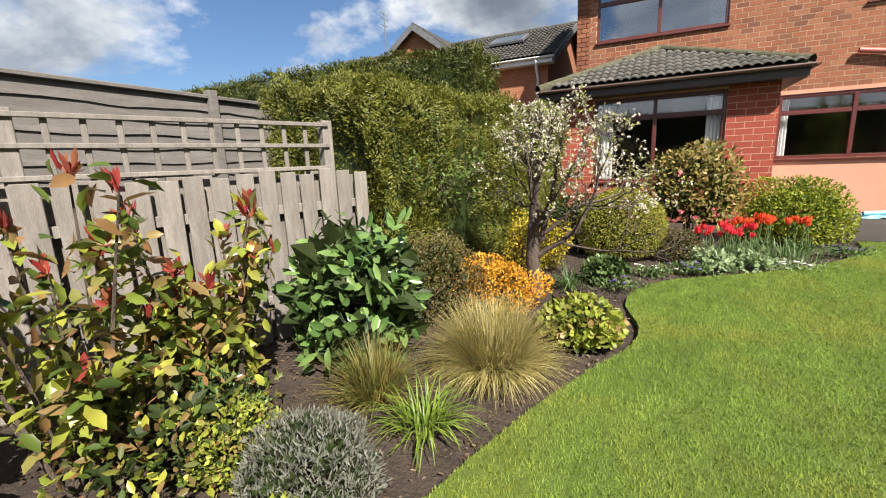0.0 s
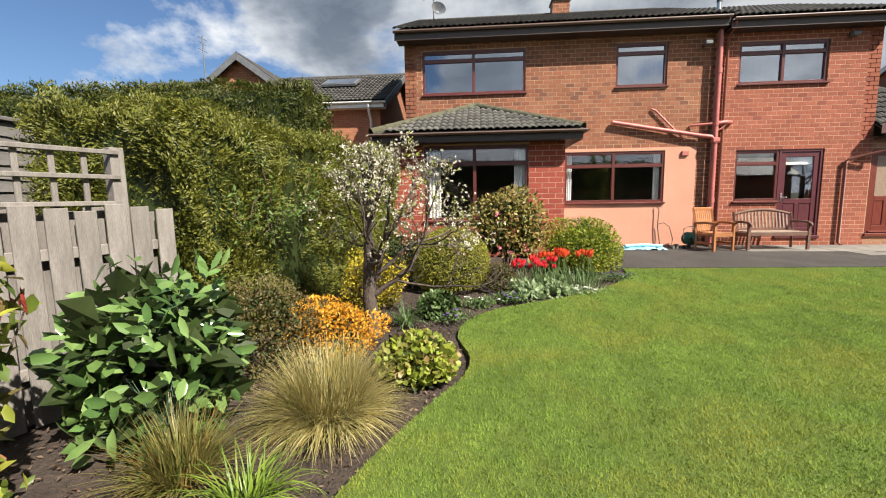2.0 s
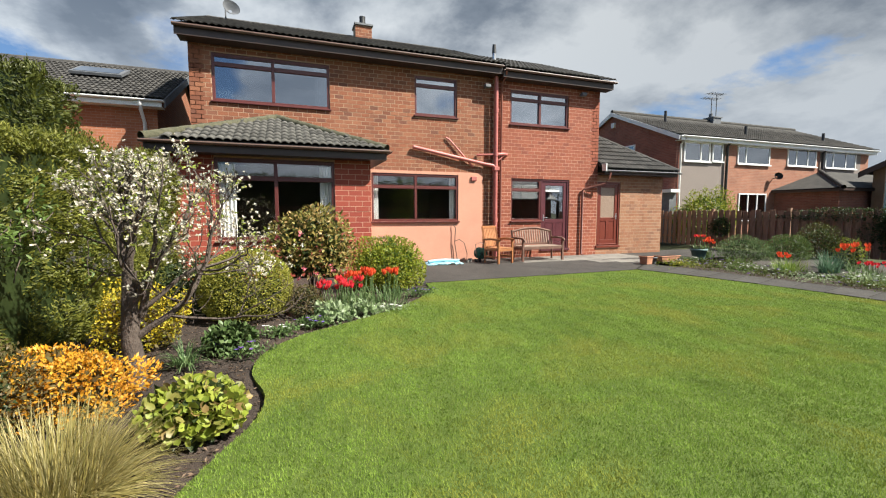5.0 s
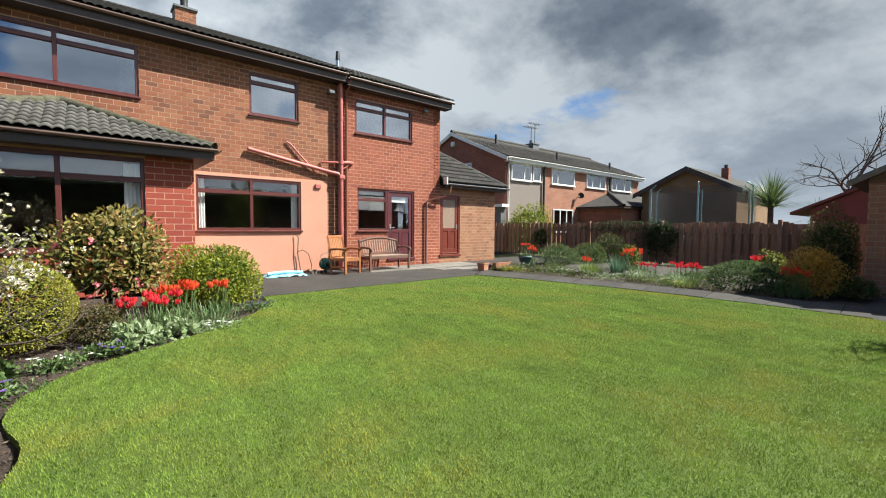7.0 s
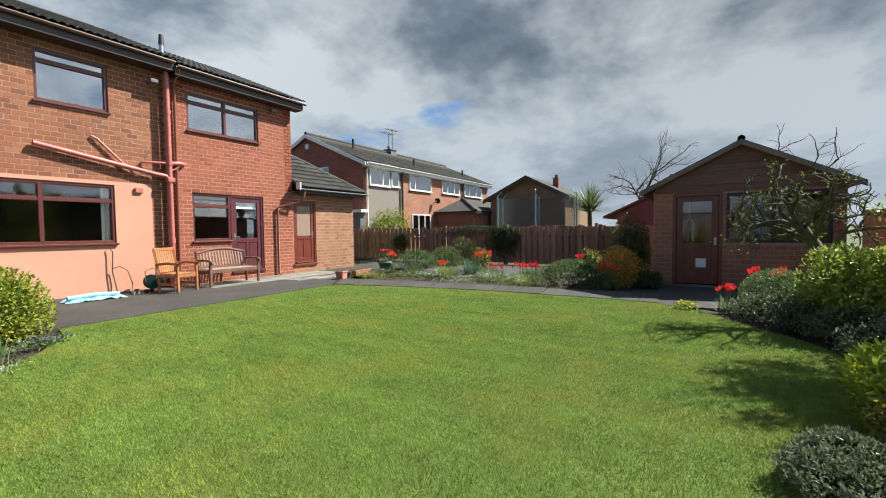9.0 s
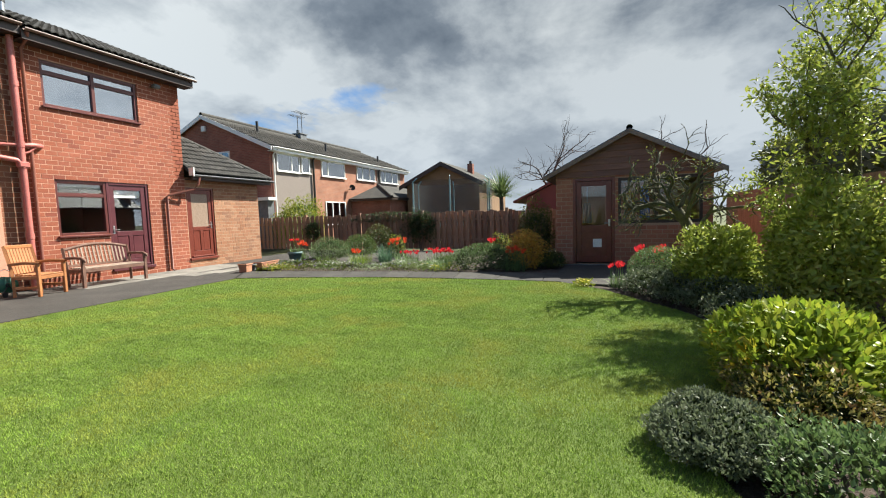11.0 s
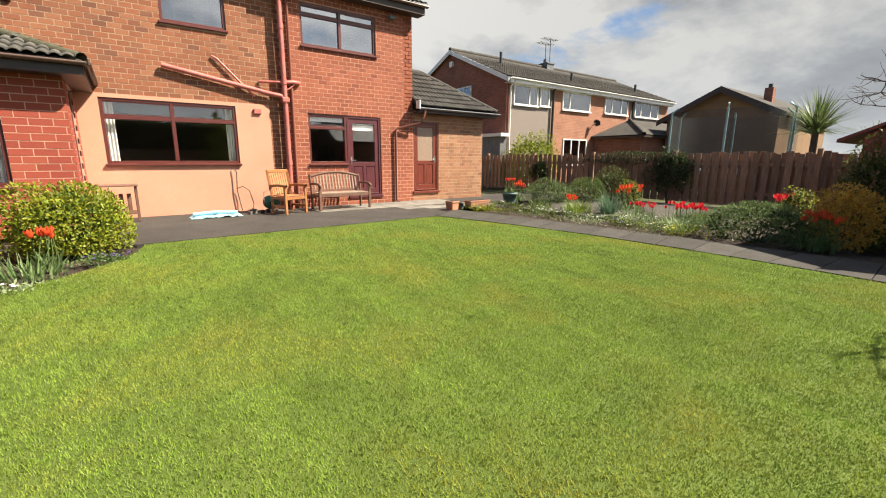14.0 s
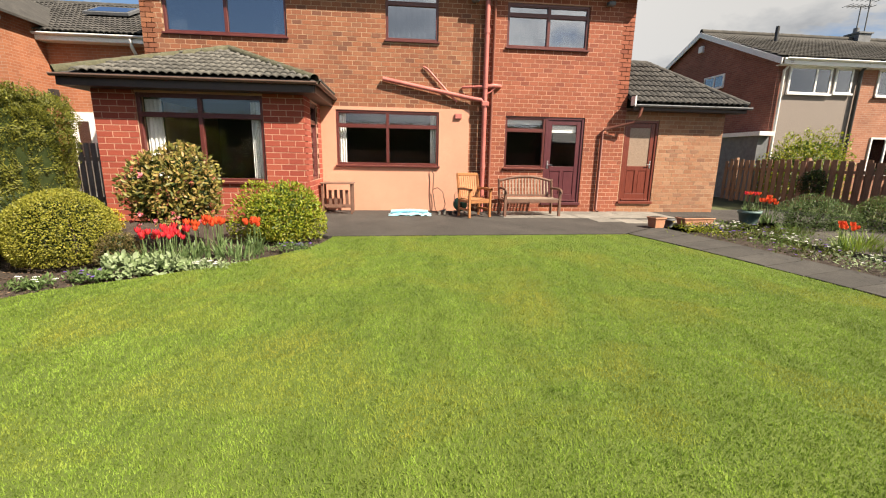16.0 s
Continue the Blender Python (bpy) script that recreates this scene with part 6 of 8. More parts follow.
def bush(name, label, at, radii, leaf, n, size, ratio=0.5, seed=1, lump=0.15, freq=4.0, shell=0.45, big=False, upward=0.4, category="shrub", stems=6, stem_mat="bark", core=True, group="", bottom=-0.45, gaps=0.0, lift=0.0, part_name="foliage"):
    """A shrub: bent stems and a leafy uneven crown that stands on the soil."""
    rng = np.random.default_rng(seed)
    t = thing(name, label, category, at, group=group)
    cz = radii[2] * (0.62 if bottom > -0.7 else 0.95) * 0.8 + lift
    p, o = crown_points(n, radii, rng, lump, freq, shell, bottom, gaps)
    p[:, 2] += cz
    keep = p[:, 2] > 0.015
    p, o = p[keep], o[keep]
    way = o * 0.55 + rng.normal(size=p.shape) * 0.7 + np.array([0, 0, upward])
    np_part(part_name, *leaves(p, way, size, size * ratio, rng, big, 0.0, 0.62, unit(o + np.array([0.1, -0.1, 0.5]))), LEAF[leaf], t, "", big)
    # most crowns get darker core leaves: inner shade put into their colour
    if core:
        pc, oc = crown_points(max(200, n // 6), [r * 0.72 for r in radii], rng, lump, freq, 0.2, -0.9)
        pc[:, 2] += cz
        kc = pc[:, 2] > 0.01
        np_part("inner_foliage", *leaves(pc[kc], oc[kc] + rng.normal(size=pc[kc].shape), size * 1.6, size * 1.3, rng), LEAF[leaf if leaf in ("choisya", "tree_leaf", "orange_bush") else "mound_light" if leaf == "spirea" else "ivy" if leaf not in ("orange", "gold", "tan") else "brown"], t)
    tubes = []
    for i in range(stems):
        a = rng.uniform(0, 6.28)
        e = np.array([radii[0] * 0.6 * math.cos(a), radii[1] * 0.6 * math.sin(a), cz + radii[2] * rng.uniform(0.0, 0.5)])
        b = np.array([0.06 * math.cos(a), 0.06 * math.sin(a), -0.05])
        m = (b + e) / 2 + rng.normal(size=3) * 0.05
        tubes.append(tube_np([b, m, e], [0.016, 0.011, 0.005], 5))
    if tubes:
        np_part("stems", *joined(tubes), M[stem_mat], t)["kind"] = "stuff"
    return t


def blades(n, rng, base_r, length, width, spread, curl, steps=4):
    """Grass blades that spring from a tuft and arch over."""
    a = rng.uniform(0, 2 * np.pi, n)
    r = base_r * np.sqrt(rng.random(n))
    base = np.stack([r * np.cos(a), r * np.sin(a), np.zeros(n)], 1)
    b = a + rng.normal(size=n) * 0.5
    lean = np.minimum(np.abs(rng.normal(size=n)) * spread, 1.22)
    out = np.stack([np.cos(b), np.sin(b), np.zeros(n)], 1)
    side = np.stack([-np.sin(b), np.cos(b), np.zeros(n)], 1)
    l = length * rng.uniform(0.6, 1.1, n)
    ang = lean
    p = base.copy()
    rows = []
    for i in range(steps + 1):
        t = i / steps
        w = width * (1 - t * 0.9)
        rows.append(np.stack([p - side * w / 2, p + side * w / 2], 1))
        d = out * np.sin(ang)[:, None] + np.array([0, 0, 1.0]) * np.cos(ang)[:, None]
        p = p + d * (l / steps)[:, None]
        ang = np.minimum(ang + curl / steps * (0.5 + lean), 2.6)
    v = np.stack(rows, 1)
    v[..., 2] = np.maximum(v[..., 2], 0.005)
    k = (steps + 1) * 2
    f = np.array([[2 * i, 2 * i + 1, 2 * i + 3, 2 * i + 2] for i in range(steps)])
    faces = (np.arange(n)[:, None, None] * k + f[None]).reshape(-1, 4)
    return v.reshape(-1, 3), faces


def tuft(name, label, at, n, leaf, base_r, length, width, spread=0.5, curl=1.2, seed=1, category="grass", group=""):
    t = thing(name, label, category, at, group=group)
    rng = np.random.default_rng(seed)
    np_part("blades", *blades(n, rng, base_r, length, width, spread, curl), LEAF[leaf], t)
    return t


def grow(start, way, length, radius, depth, rng, out, tips, bend=0.35, fork=3, shrink=0.72, up=0.1, steps=4):
    """A limb with its forks, as tubes in out; tips collects twig ends."""
    p, d = np.array(start, float), np.array(way, float)
    d /= np.linalg.norm(d)
    pts, nodes = [p.copy()], []
    for i in range(steps):
        d = d + rng.normal(size=3) * bend * 0.4 + np.array([0, 0, up])
        d /= np.linalg.norm(d)
        p = p + d * length / steps
        pts.append(p.copy())
        nodes.append((p.copy(), d.copy()))
    out.append(tube_np(pts, np.linspace(radius, radius * 0.62, steps + 1), 7 if radius > 0.02 else 4))
    if depth == 0:
        tips.extend(pts[1:])
        return
    for k in range(fork):
        q, dd = nodes[-1] if k == 0 else nodes[rng.integers(max(0, steps - 3), steps)]
        nd = dd + rng.normal(size=3) * (0.35 if k == 0 else 0.75)
        grow(q, nd, length * shrink * rng.uniform(0.75, 1.15), radius * (0.62 if k == 0 else 0.48), depth - 1, rng, out, tips, bend, fork, shrink, up, steps)


# lawn blades
def inside_polygon(x, y, poly):
    c = np.zeros(len(x), bool)
    px, py = np.array(poly).T
    j = len(px) - 1
    for i in range(len(px)):
        cross = ((py[i] > y) != (py[j] > y)) & (x < (px[j] - px[i]) * (y - py[i]) / (py[j] - py[i] + 1e-12) + px[i])
        c ^= cross
        j = i
    return c


def lawn_blades():
    rng = np.random.default_rng(11)
    n = 1750000
    x, y = rng.uniform(-6.6, 3.5, n), rng.uniform(-12.95, -3.4, n)
    near = np.minimum(np.hypot(x + 5.3, y + 11.4), np.hypot(x + 2.4, y + 11.0))
    keep = inside_polygon(x, y, LAWN) & (rng.random(n) < np.clip(1.2 - near * 0.11, 0.34, 1.0))
    x, y = x[keep], y[keep]
    n = len(x)
    # short tussocks a few centimetres across, each leaning its own way
    q = np.stack([x, y, np.zeros(n)], 1)
    warp = q + 0.05 * np.stack([lumps(q, rng, 9), lumps(q, rng, 9), np.zeros(n)], 1)
    tuss = 0.6 * lumps(warp, rng, 120, 10) + 0.6 * lumps(warp, rng, 240, 10) + 0.3 * lumps(warp, rng, 25, 8)
    a = 1.6 * lumps(warp, rng, 110, 8) + rng.uniform(-2.2, 2.2, n)
    lean = np.abs(rng.normal(size=n)) * 0.55 + 0.35
    h = rng.uniform(0.011, 0.021, n) * np.clip(1.0 + 0.5 * tuss, 0.35, 2.0)
    w = rng.uniform(0.0018, 0.0034, n) * (0.9 + 0.05 * np.hypot(x + 4, y + 11.2))
    b = np.stack([x, y, np.full(n, -0.014)], 1)
    s = np.stack([-np.sin(a), np.cos(a), np.zeros(n)], 1)
    tip = b + np.stack([np.cos(a) * np.sin(lean) * h, np.sin(a) * np.sin(lean) * h, np.cos(lean) * h + 0.004], 1)
    v = np.stack([b - s * w[:, None], b + s * w[:, None], tip], 1).reshape(-1, 3)
    f = np.arange(n * 3).reshape(-1, 3)
    g = np_part("lawn_grass", v, f, GRASS_MAT)
    tagged(g, "short mown lawn grass with paler and mossy patches", "grass", kind="stuff")


def grass_material():
    m, t, p = blank("lawn_grass")
    r = t.nodes.new("ShaderNodeNewGeometry").outputs["Random Per Island"]
    col = ramp(t, r, [(i / 4, c) for i, c in enumerate(GREEN["grass"])])
    co = t.nodes.new("ShaderNodeTexCoord")
    n1 = node(t, "ShaderNodeTexNoise", Scale=0.8, Detail=6.0, Roughness=0.62, Distortion=0.6)
    n2 = node(t, "ShaderNodeTexNoise", Scale=4.5, Detail=6.0, Roughness=0.68)
    n3 = node(t, "ShaderNodeTexNoise", Scale=1.7, Detail=4.0, Roughness=0.6, Distortion=0.4)
    mp = t.nodes.new("ShaderNodeMapping")
    mp.inputs["Rotation"].default_value = (0, 0, 0.5)
    mp.inputs["Scale"].default_value = (1.6, 0.35, 1)
    t.links.new(co.outputs["Object"], mp.inputs[0])
    t.links.new(mp.outputs[0], n3.inputs["Vector"])
    for n in (n1, n2):
        t.links.new(co.outputs["Object"], n.inputs["Vector"])
    col = mix_rgb(t, 1.0, col, ramp(t, n3.outputs[0], [(0.33, 0.80), (0.66, 1.16)]), "MULTIPLY")
    col = mix_rgb(t, 1.0, col, ramp(t, n2.outputs[0], [(0.30, 0.73), (0.68, 1.20)]), "MULTIPLY")
    col = mix_rgb(t, ramp(t, n1.outputs[0], [(0.48, 0.0), (0.66, 0.7)]), col, (0.35, 0.33, 0.06))
    t.links.new(col, p.inputs["Base Color"])
    p.inputs["Roughness"].default_value = 0.7
    p.inputs["Specular IOR Level"].default_value = 0.12
    tr = t.nodes.new("ShaderNodeBsdfTranslucent")
    t.links.new(col, tr.inputs[0])
    mx = t.nodes.new("ShaderNodeMixShader")
    mx.inputs[0].default_value = 0.35
    t.links.new(p.outputs[0], mx.inputs[1])
    t.links.new(tr.outputs[0], mx.inputs[2])
    t.links.new(mx.outputs[0], t.nodes["Material Output"].inputs[0])
    return m


GRASS_MAT = grass_material()
lawn_blades()


def bark_chips():
    rng = np.random.default_rng(15)
    k = 16000
    x, y = rng.uniform(-7.9, -2.9, k), rng.uniform(-11.8, -3.9, k)
    keep = ~inside_polygon(x, y, LAWN) & (x < -2.9 + (y + 3.9) * 0.35 + 0.3)
    x, y = x[keep], y[keep]
    z = np.array([-0.05 + min(max((-6.3 - q) * 0.05, 0), 0.07) + 0.035 * noise.fractal(Vector((q, w, 0)) * 2.3, 0.8, 2.0, 4) for q, w in zip(x, y)])
    p = np.stack([x, y, z + 0.008], 1)
    w = rng.normal(size=p.shape) * np.array([1, 1, 0.25])
    g = np_part("bark_chips", *leaves(p, w, 0.034, 0.014, rng), CHIP)
    tagged(g, "brown bark chips and dead leaves scattered on the beds", "bark chips", kind="stuff")


CHIP = leafy("bark_chip", [(0.05, 0.032, 0.022), (0.11, 0.07, 0.045), (0.20, 0.14, 0.095), (0.035, 0.024, 0.018), (0.08, 0.055, 0.04)], 0.9, 0.0, 0.2)
bark_chips()


# ---- left border ----
def box_hedge(name, label, lo, hi, n, seed, leaf, size, rough=0.16, tilt=0.0):
    """A clipped hedge: leafy faces over an inner box whose dark colour stands for shade."""
    rng = np.random.default_rng(seed)
    lo, hi = np.array(lo, float), np.array(hi, float)
    t = thing(name, label, "hedge", (0, 0, 0))
    sz = hi - lo
    faces = [(0, 1, sz[1] * sz[2], hi[0]), (1, 1, sz[0] * sz[2], lo[1]), (2, 1, sz[0] * sz[1], hi[2]), (1, -1, sz[0] * sz[2], hi[1])]
    tot = sum(f[2] for f in faces)
    ps, os = [], []
    for ax, sg, area, val in faces:
        k = int(n * area / tot)
        p = lo + rng.random((k, 3)) * sz
        p[:, ax] = val
        o = np.zeros((k, 3))
        o[:, ax] = {0: 1, 1: -1 if val == lo[1] else 1, 2: 1}[ax]
        wave = lumps(p, rng, 2.2) * rough * 0.8 + lumps(p, rng, 9) * rough * 0.5 + lumps(p, rng, 22) * rough * 0.3
        p += o * (wave - rough * rng.random(k) * 1.2)[:, None]
        edge = np.minimum((hi[2] - p[:, 2]), 0.25)
        if ax != 2:
            p[:, ax] -= o[:, ax] * (0.25 - np.clip(edge, 0, 0.25)) ** 2 * 3
        p[:, 0] += tilt * (hi[1] - p[:, 1])
        ps.append(p), os.append(o)
    p, o = np.concatenate(ps), np.concatenate(os)
    drift = np.stack([lumps(p, rng, 11), lumps(p, rng, 11), lumps(p, rng, 11)], 1)
    way = o * 0.55 + drift * 0.75 + rng.normal(size=p.shape) * 0.3 + np.array([0, 0, 0.3])
    np_part("foliage", *leaves(p, way, size, size * 0.40, rng, False, 0.0, 0.8, unit(o * 1.2 + drift * 0.5 + np.array([0.1, -0.1, 0.4]))), LEAF[leaf], t)
    # added box inside the leaves, coloured dark as the hedge's inner shade
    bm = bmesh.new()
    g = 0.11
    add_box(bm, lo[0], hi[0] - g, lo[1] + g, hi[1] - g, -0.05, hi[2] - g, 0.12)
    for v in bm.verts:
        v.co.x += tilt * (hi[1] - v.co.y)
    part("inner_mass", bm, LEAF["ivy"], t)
    # loose shoots that break the clipped line
    k = n // 45
    sp = p[rng.integers(0, len(p), k)]
    so = unit(rng.normal(size=(k, 3)) * 0.5 + np.array([0.2, -0.2, 1.0]))
    pos = (sp[:, None] + so[:, None] * np.linspace(0, 0.11, 6)[None, :, None]).reshape(-1, 3)
    wy = np.repeat(so, 6, 0) + rng.normal(size=(k * 6, 3)) * 0.8
    np_part("loose_growth", *leaves(pos, wy, size * 0.9, size * 0.3, rng), LEAF[leaf], t)
    return t


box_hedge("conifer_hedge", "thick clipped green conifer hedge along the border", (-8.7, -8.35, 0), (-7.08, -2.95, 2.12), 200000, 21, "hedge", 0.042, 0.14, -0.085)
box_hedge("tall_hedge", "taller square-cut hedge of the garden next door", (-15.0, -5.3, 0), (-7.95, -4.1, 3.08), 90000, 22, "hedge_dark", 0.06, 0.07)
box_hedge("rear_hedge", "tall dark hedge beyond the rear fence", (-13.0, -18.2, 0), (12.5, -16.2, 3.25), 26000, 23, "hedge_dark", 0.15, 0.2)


def climbing_shoots():
    """Pale-leaved climber growing through the hedge face."""
    rng = np.random.default_rng(30)
    t = thing("hedge_climber", "pale-leaved climber straggling over the conifer hedge", "climber")
    tubes, pos = [], []
    for k in range(14):
        y = rng.uniform(-8.2, -5.8)
        p = np.array([-7.02 + 0.085 * (-2.95 - y) * -1 + 0.05, y, rng.uniform(0.5, 1.4)])
        pts = [p.copy()]
        for i in range(6):
            p = p + np.array([rng.uniform(-0.03, 0.03), rng.uniform(-0.08, 0.10), rng.uniform(-0.02, 0.13)])
            pts.append(p.copy())
            pos += [p + rng.normal(size=3) * 0.05 for _ in range(7)]
        tubes.append(tube_np(pts, 0.005, 4))
    np_part("stems", *joined(tubes), M["bark"], t)["kind"] = "stuff"
    pos = np.array(pos)
    np_part("foliage", *leaves(pos, rng.normal(size=pos.shape) + np.array([0.8, -0.3, 0.2]), 0.06, 0.024, rng, True), LEAF["mound_light"], t, "", True)


climbing_shoots()


def photinia(at, seed, height, spread, n_stems, name_label):
    """Tall open stems with whorls of leaves, the new tips red."""
    rng = np.random.default_rng(seed)
    t = thing("photinia", name_label, "shrub", at)
    stems, pos, way, red_p, red_w = [], [], [], [], []
    for i in range(n_stems):
        a = rng.uniform(0, 6.28)
        r = spread * math.sqrt(rng.random())
        e = np.array([r * math.cos(a), r * math.sin(a), height * rng.uniform(0.35, 1.0)])
        b = np.array([0.12 * math.cos(a), 0.12 * math.sin(a), -0.05])
        m = b * 0.5 + e * 0.5 + np.array([0, 0, 0.1])
        pts = [b, b * 0.7 + e * 0.3 + np.array([0, 0, 0.06]), m, e]
        stems.append(tube_np(pts, [0.014, 0.011, 0.008, 0.004], 5))
        for q in np.linspace(0.22, 1.0, 12):
            c = b + (e - b) * q + np.array([0, 0, 0.14 * math.sin(q * 3.14)])
            for k in range(3):
                w = rng.normal(size=3) * 0.9 + np.array([math.cos(a) * 0.4, math.sin(a) * 0.4, 0.35])
                pos.append(c + rng.normal(size=3) * 0.035), way.append(w)
        if e[2] > height * 0.5:
            for k in range(9):
                red_p.append(e + rng.normal(size=3) * 0.012), red_w.append(rng.normal(size=3) * 0.45 + np.array([0, 0, 1.0]))
        elif rng.random() < 0.6:
            for k in range(6):
                red_p.append(e + rng.normal(size=3) * 0.02), red_w.append(rng.normal(size=3) * 0.8 + np.array([0, 0, 0.2]))
    for v, f in stems:
        np_part("stem", v, f, M["bark"], t)
    np_part("foliage", *leaves(np.array(pos), np.array(way), 0.105, 0.05, rng, True, 0.15), LEAF["photinia"], t, "", True)
    np_part("new_growth", *leaves(np.array(red_p), np.array(red_w), 0.085, 0.026, rng, True, -0.05), LEAF["photinia_red"], t, "fresh crimson shoots", True)["kind"] = "stuff"


photinia((-7.66, -10.8, 0), 41, 1.35, 0.52, 18, "photinia shrub with glossy green leaves and red tips")
photinia((-7.5, -10.28, 0), 42, 1.25, 0.46, 22, "photinia shrub with glossy green leaves and red tips")
photinia((-7.75, -11.35, 0), 43, 1.75, 0.5, 14, "tall sparse photinia with red shoot tips against the fence")
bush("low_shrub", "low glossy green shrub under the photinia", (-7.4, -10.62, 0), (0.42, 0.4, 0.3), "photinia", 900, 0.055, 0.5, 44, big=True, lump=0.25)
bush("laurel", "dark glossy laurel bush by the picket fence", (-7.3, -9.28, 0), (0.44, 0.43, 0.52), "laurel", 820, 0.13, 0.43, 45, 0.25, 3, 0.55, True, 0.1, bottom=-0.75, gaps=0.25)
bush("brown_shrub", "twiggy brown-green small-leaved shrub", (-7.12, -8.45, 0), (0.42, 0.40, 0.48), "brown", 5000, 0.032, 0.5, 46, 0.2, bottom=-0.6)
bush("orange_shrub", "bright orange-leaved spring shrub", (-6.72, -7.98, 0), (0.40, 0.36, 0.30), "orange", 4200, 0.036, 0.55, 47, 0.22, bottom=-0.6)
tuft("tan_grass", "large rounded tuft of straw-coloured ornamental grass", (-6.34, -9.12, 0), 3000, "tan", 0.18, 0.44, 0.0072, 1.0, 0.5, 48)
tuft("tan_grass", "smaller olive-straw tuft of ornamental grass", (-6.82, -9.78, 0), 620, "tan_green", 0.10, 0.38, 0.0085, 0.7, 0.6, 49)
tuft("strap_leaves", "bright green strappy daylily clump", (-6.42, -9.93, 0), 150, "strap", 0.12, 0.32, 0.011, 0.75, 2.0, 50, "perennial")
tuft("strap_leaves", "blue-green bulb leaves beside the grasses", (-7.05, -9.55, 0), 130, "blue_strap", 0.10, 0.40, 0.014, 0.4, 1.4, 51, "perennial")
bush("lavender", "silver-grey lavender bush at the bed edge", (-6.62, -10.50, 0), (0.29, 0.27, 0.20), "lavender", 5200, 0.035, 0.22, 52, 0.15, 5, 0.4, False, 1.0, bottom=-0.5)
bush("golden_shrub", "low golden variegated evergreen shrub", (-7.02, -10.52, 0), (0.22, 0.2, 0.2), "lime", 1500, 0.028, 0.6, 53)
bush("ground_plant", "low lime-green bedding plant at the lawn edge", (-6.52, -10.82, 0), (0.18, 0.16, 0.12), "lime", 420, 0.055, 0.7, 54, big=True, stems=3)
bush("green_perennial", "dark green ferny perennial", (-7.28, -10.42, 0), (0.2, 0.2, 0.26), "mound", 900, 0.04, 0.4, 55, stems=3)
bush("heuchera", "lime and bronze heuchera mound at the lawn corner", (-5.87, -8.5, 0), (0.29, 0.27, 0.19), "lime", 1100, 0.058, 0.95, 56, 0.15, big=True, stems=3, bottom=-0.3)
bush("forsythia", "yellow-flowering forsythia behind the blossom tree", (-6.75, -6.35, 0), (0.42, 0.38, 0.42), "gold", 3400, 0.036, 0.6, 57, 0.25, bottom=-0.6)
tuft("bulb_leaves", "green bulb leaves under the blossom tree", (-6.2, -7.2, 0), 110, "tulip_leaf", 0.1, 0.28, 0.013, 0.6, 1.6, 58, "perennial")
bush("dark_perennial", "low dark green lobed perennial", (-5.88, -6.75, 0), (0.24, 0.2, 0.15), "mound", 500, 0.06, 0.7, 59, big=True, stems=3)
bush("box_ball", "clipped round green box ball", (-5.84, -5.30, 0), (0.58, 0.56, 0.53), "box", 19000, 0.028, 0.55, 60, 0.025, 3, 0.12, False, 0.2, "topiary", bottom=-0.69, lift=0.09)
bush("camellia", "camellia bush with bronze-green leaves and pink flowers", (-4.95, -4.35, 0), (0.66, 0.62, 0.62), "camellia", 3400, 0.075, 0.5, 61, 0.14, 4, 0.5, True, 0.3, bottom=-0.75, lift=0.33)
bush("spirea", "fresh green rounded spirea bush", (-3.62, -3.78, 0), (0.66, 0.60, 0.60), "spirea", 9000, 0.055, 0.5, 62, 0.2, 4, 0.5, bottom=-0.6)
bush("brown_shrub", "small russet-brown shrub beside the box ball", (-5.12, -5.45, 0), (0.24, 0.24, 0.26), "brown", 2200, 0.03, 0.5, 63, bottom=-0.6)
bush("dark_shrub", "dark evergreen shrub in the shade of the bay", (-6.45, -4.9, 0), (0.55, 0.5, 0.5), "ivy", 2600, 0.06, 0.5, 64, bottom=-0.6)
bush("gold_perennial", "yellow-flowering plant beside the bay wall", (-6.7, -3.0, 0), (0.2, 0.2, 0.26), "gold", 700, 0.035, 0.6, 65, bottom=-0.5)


def camellia_flowers():
    rng = np.random.default_rng(66)
    owner = [o for o in bpy.data.objects if o.name == "camellia"][0]
    for k in range(16):
        d = unit(rng.normal(size=3) + np.array([0, -0.8, 0.3]))
        p = d * np.array([0.66, 0.62, 0.6]) + np.array([0, 0, 0.64])
        pos = np.repeat(p[None], 12, 0) + rng.normal(size=(12, 3)) * 0.008
        np_part("flower", *leaves(pos, rng.normal(size=(12, 3)) * 0.7 + d * 0.6, 0.042, 0.036, rng), LEAF["pink_petal"], owner)


camellia_flowers()


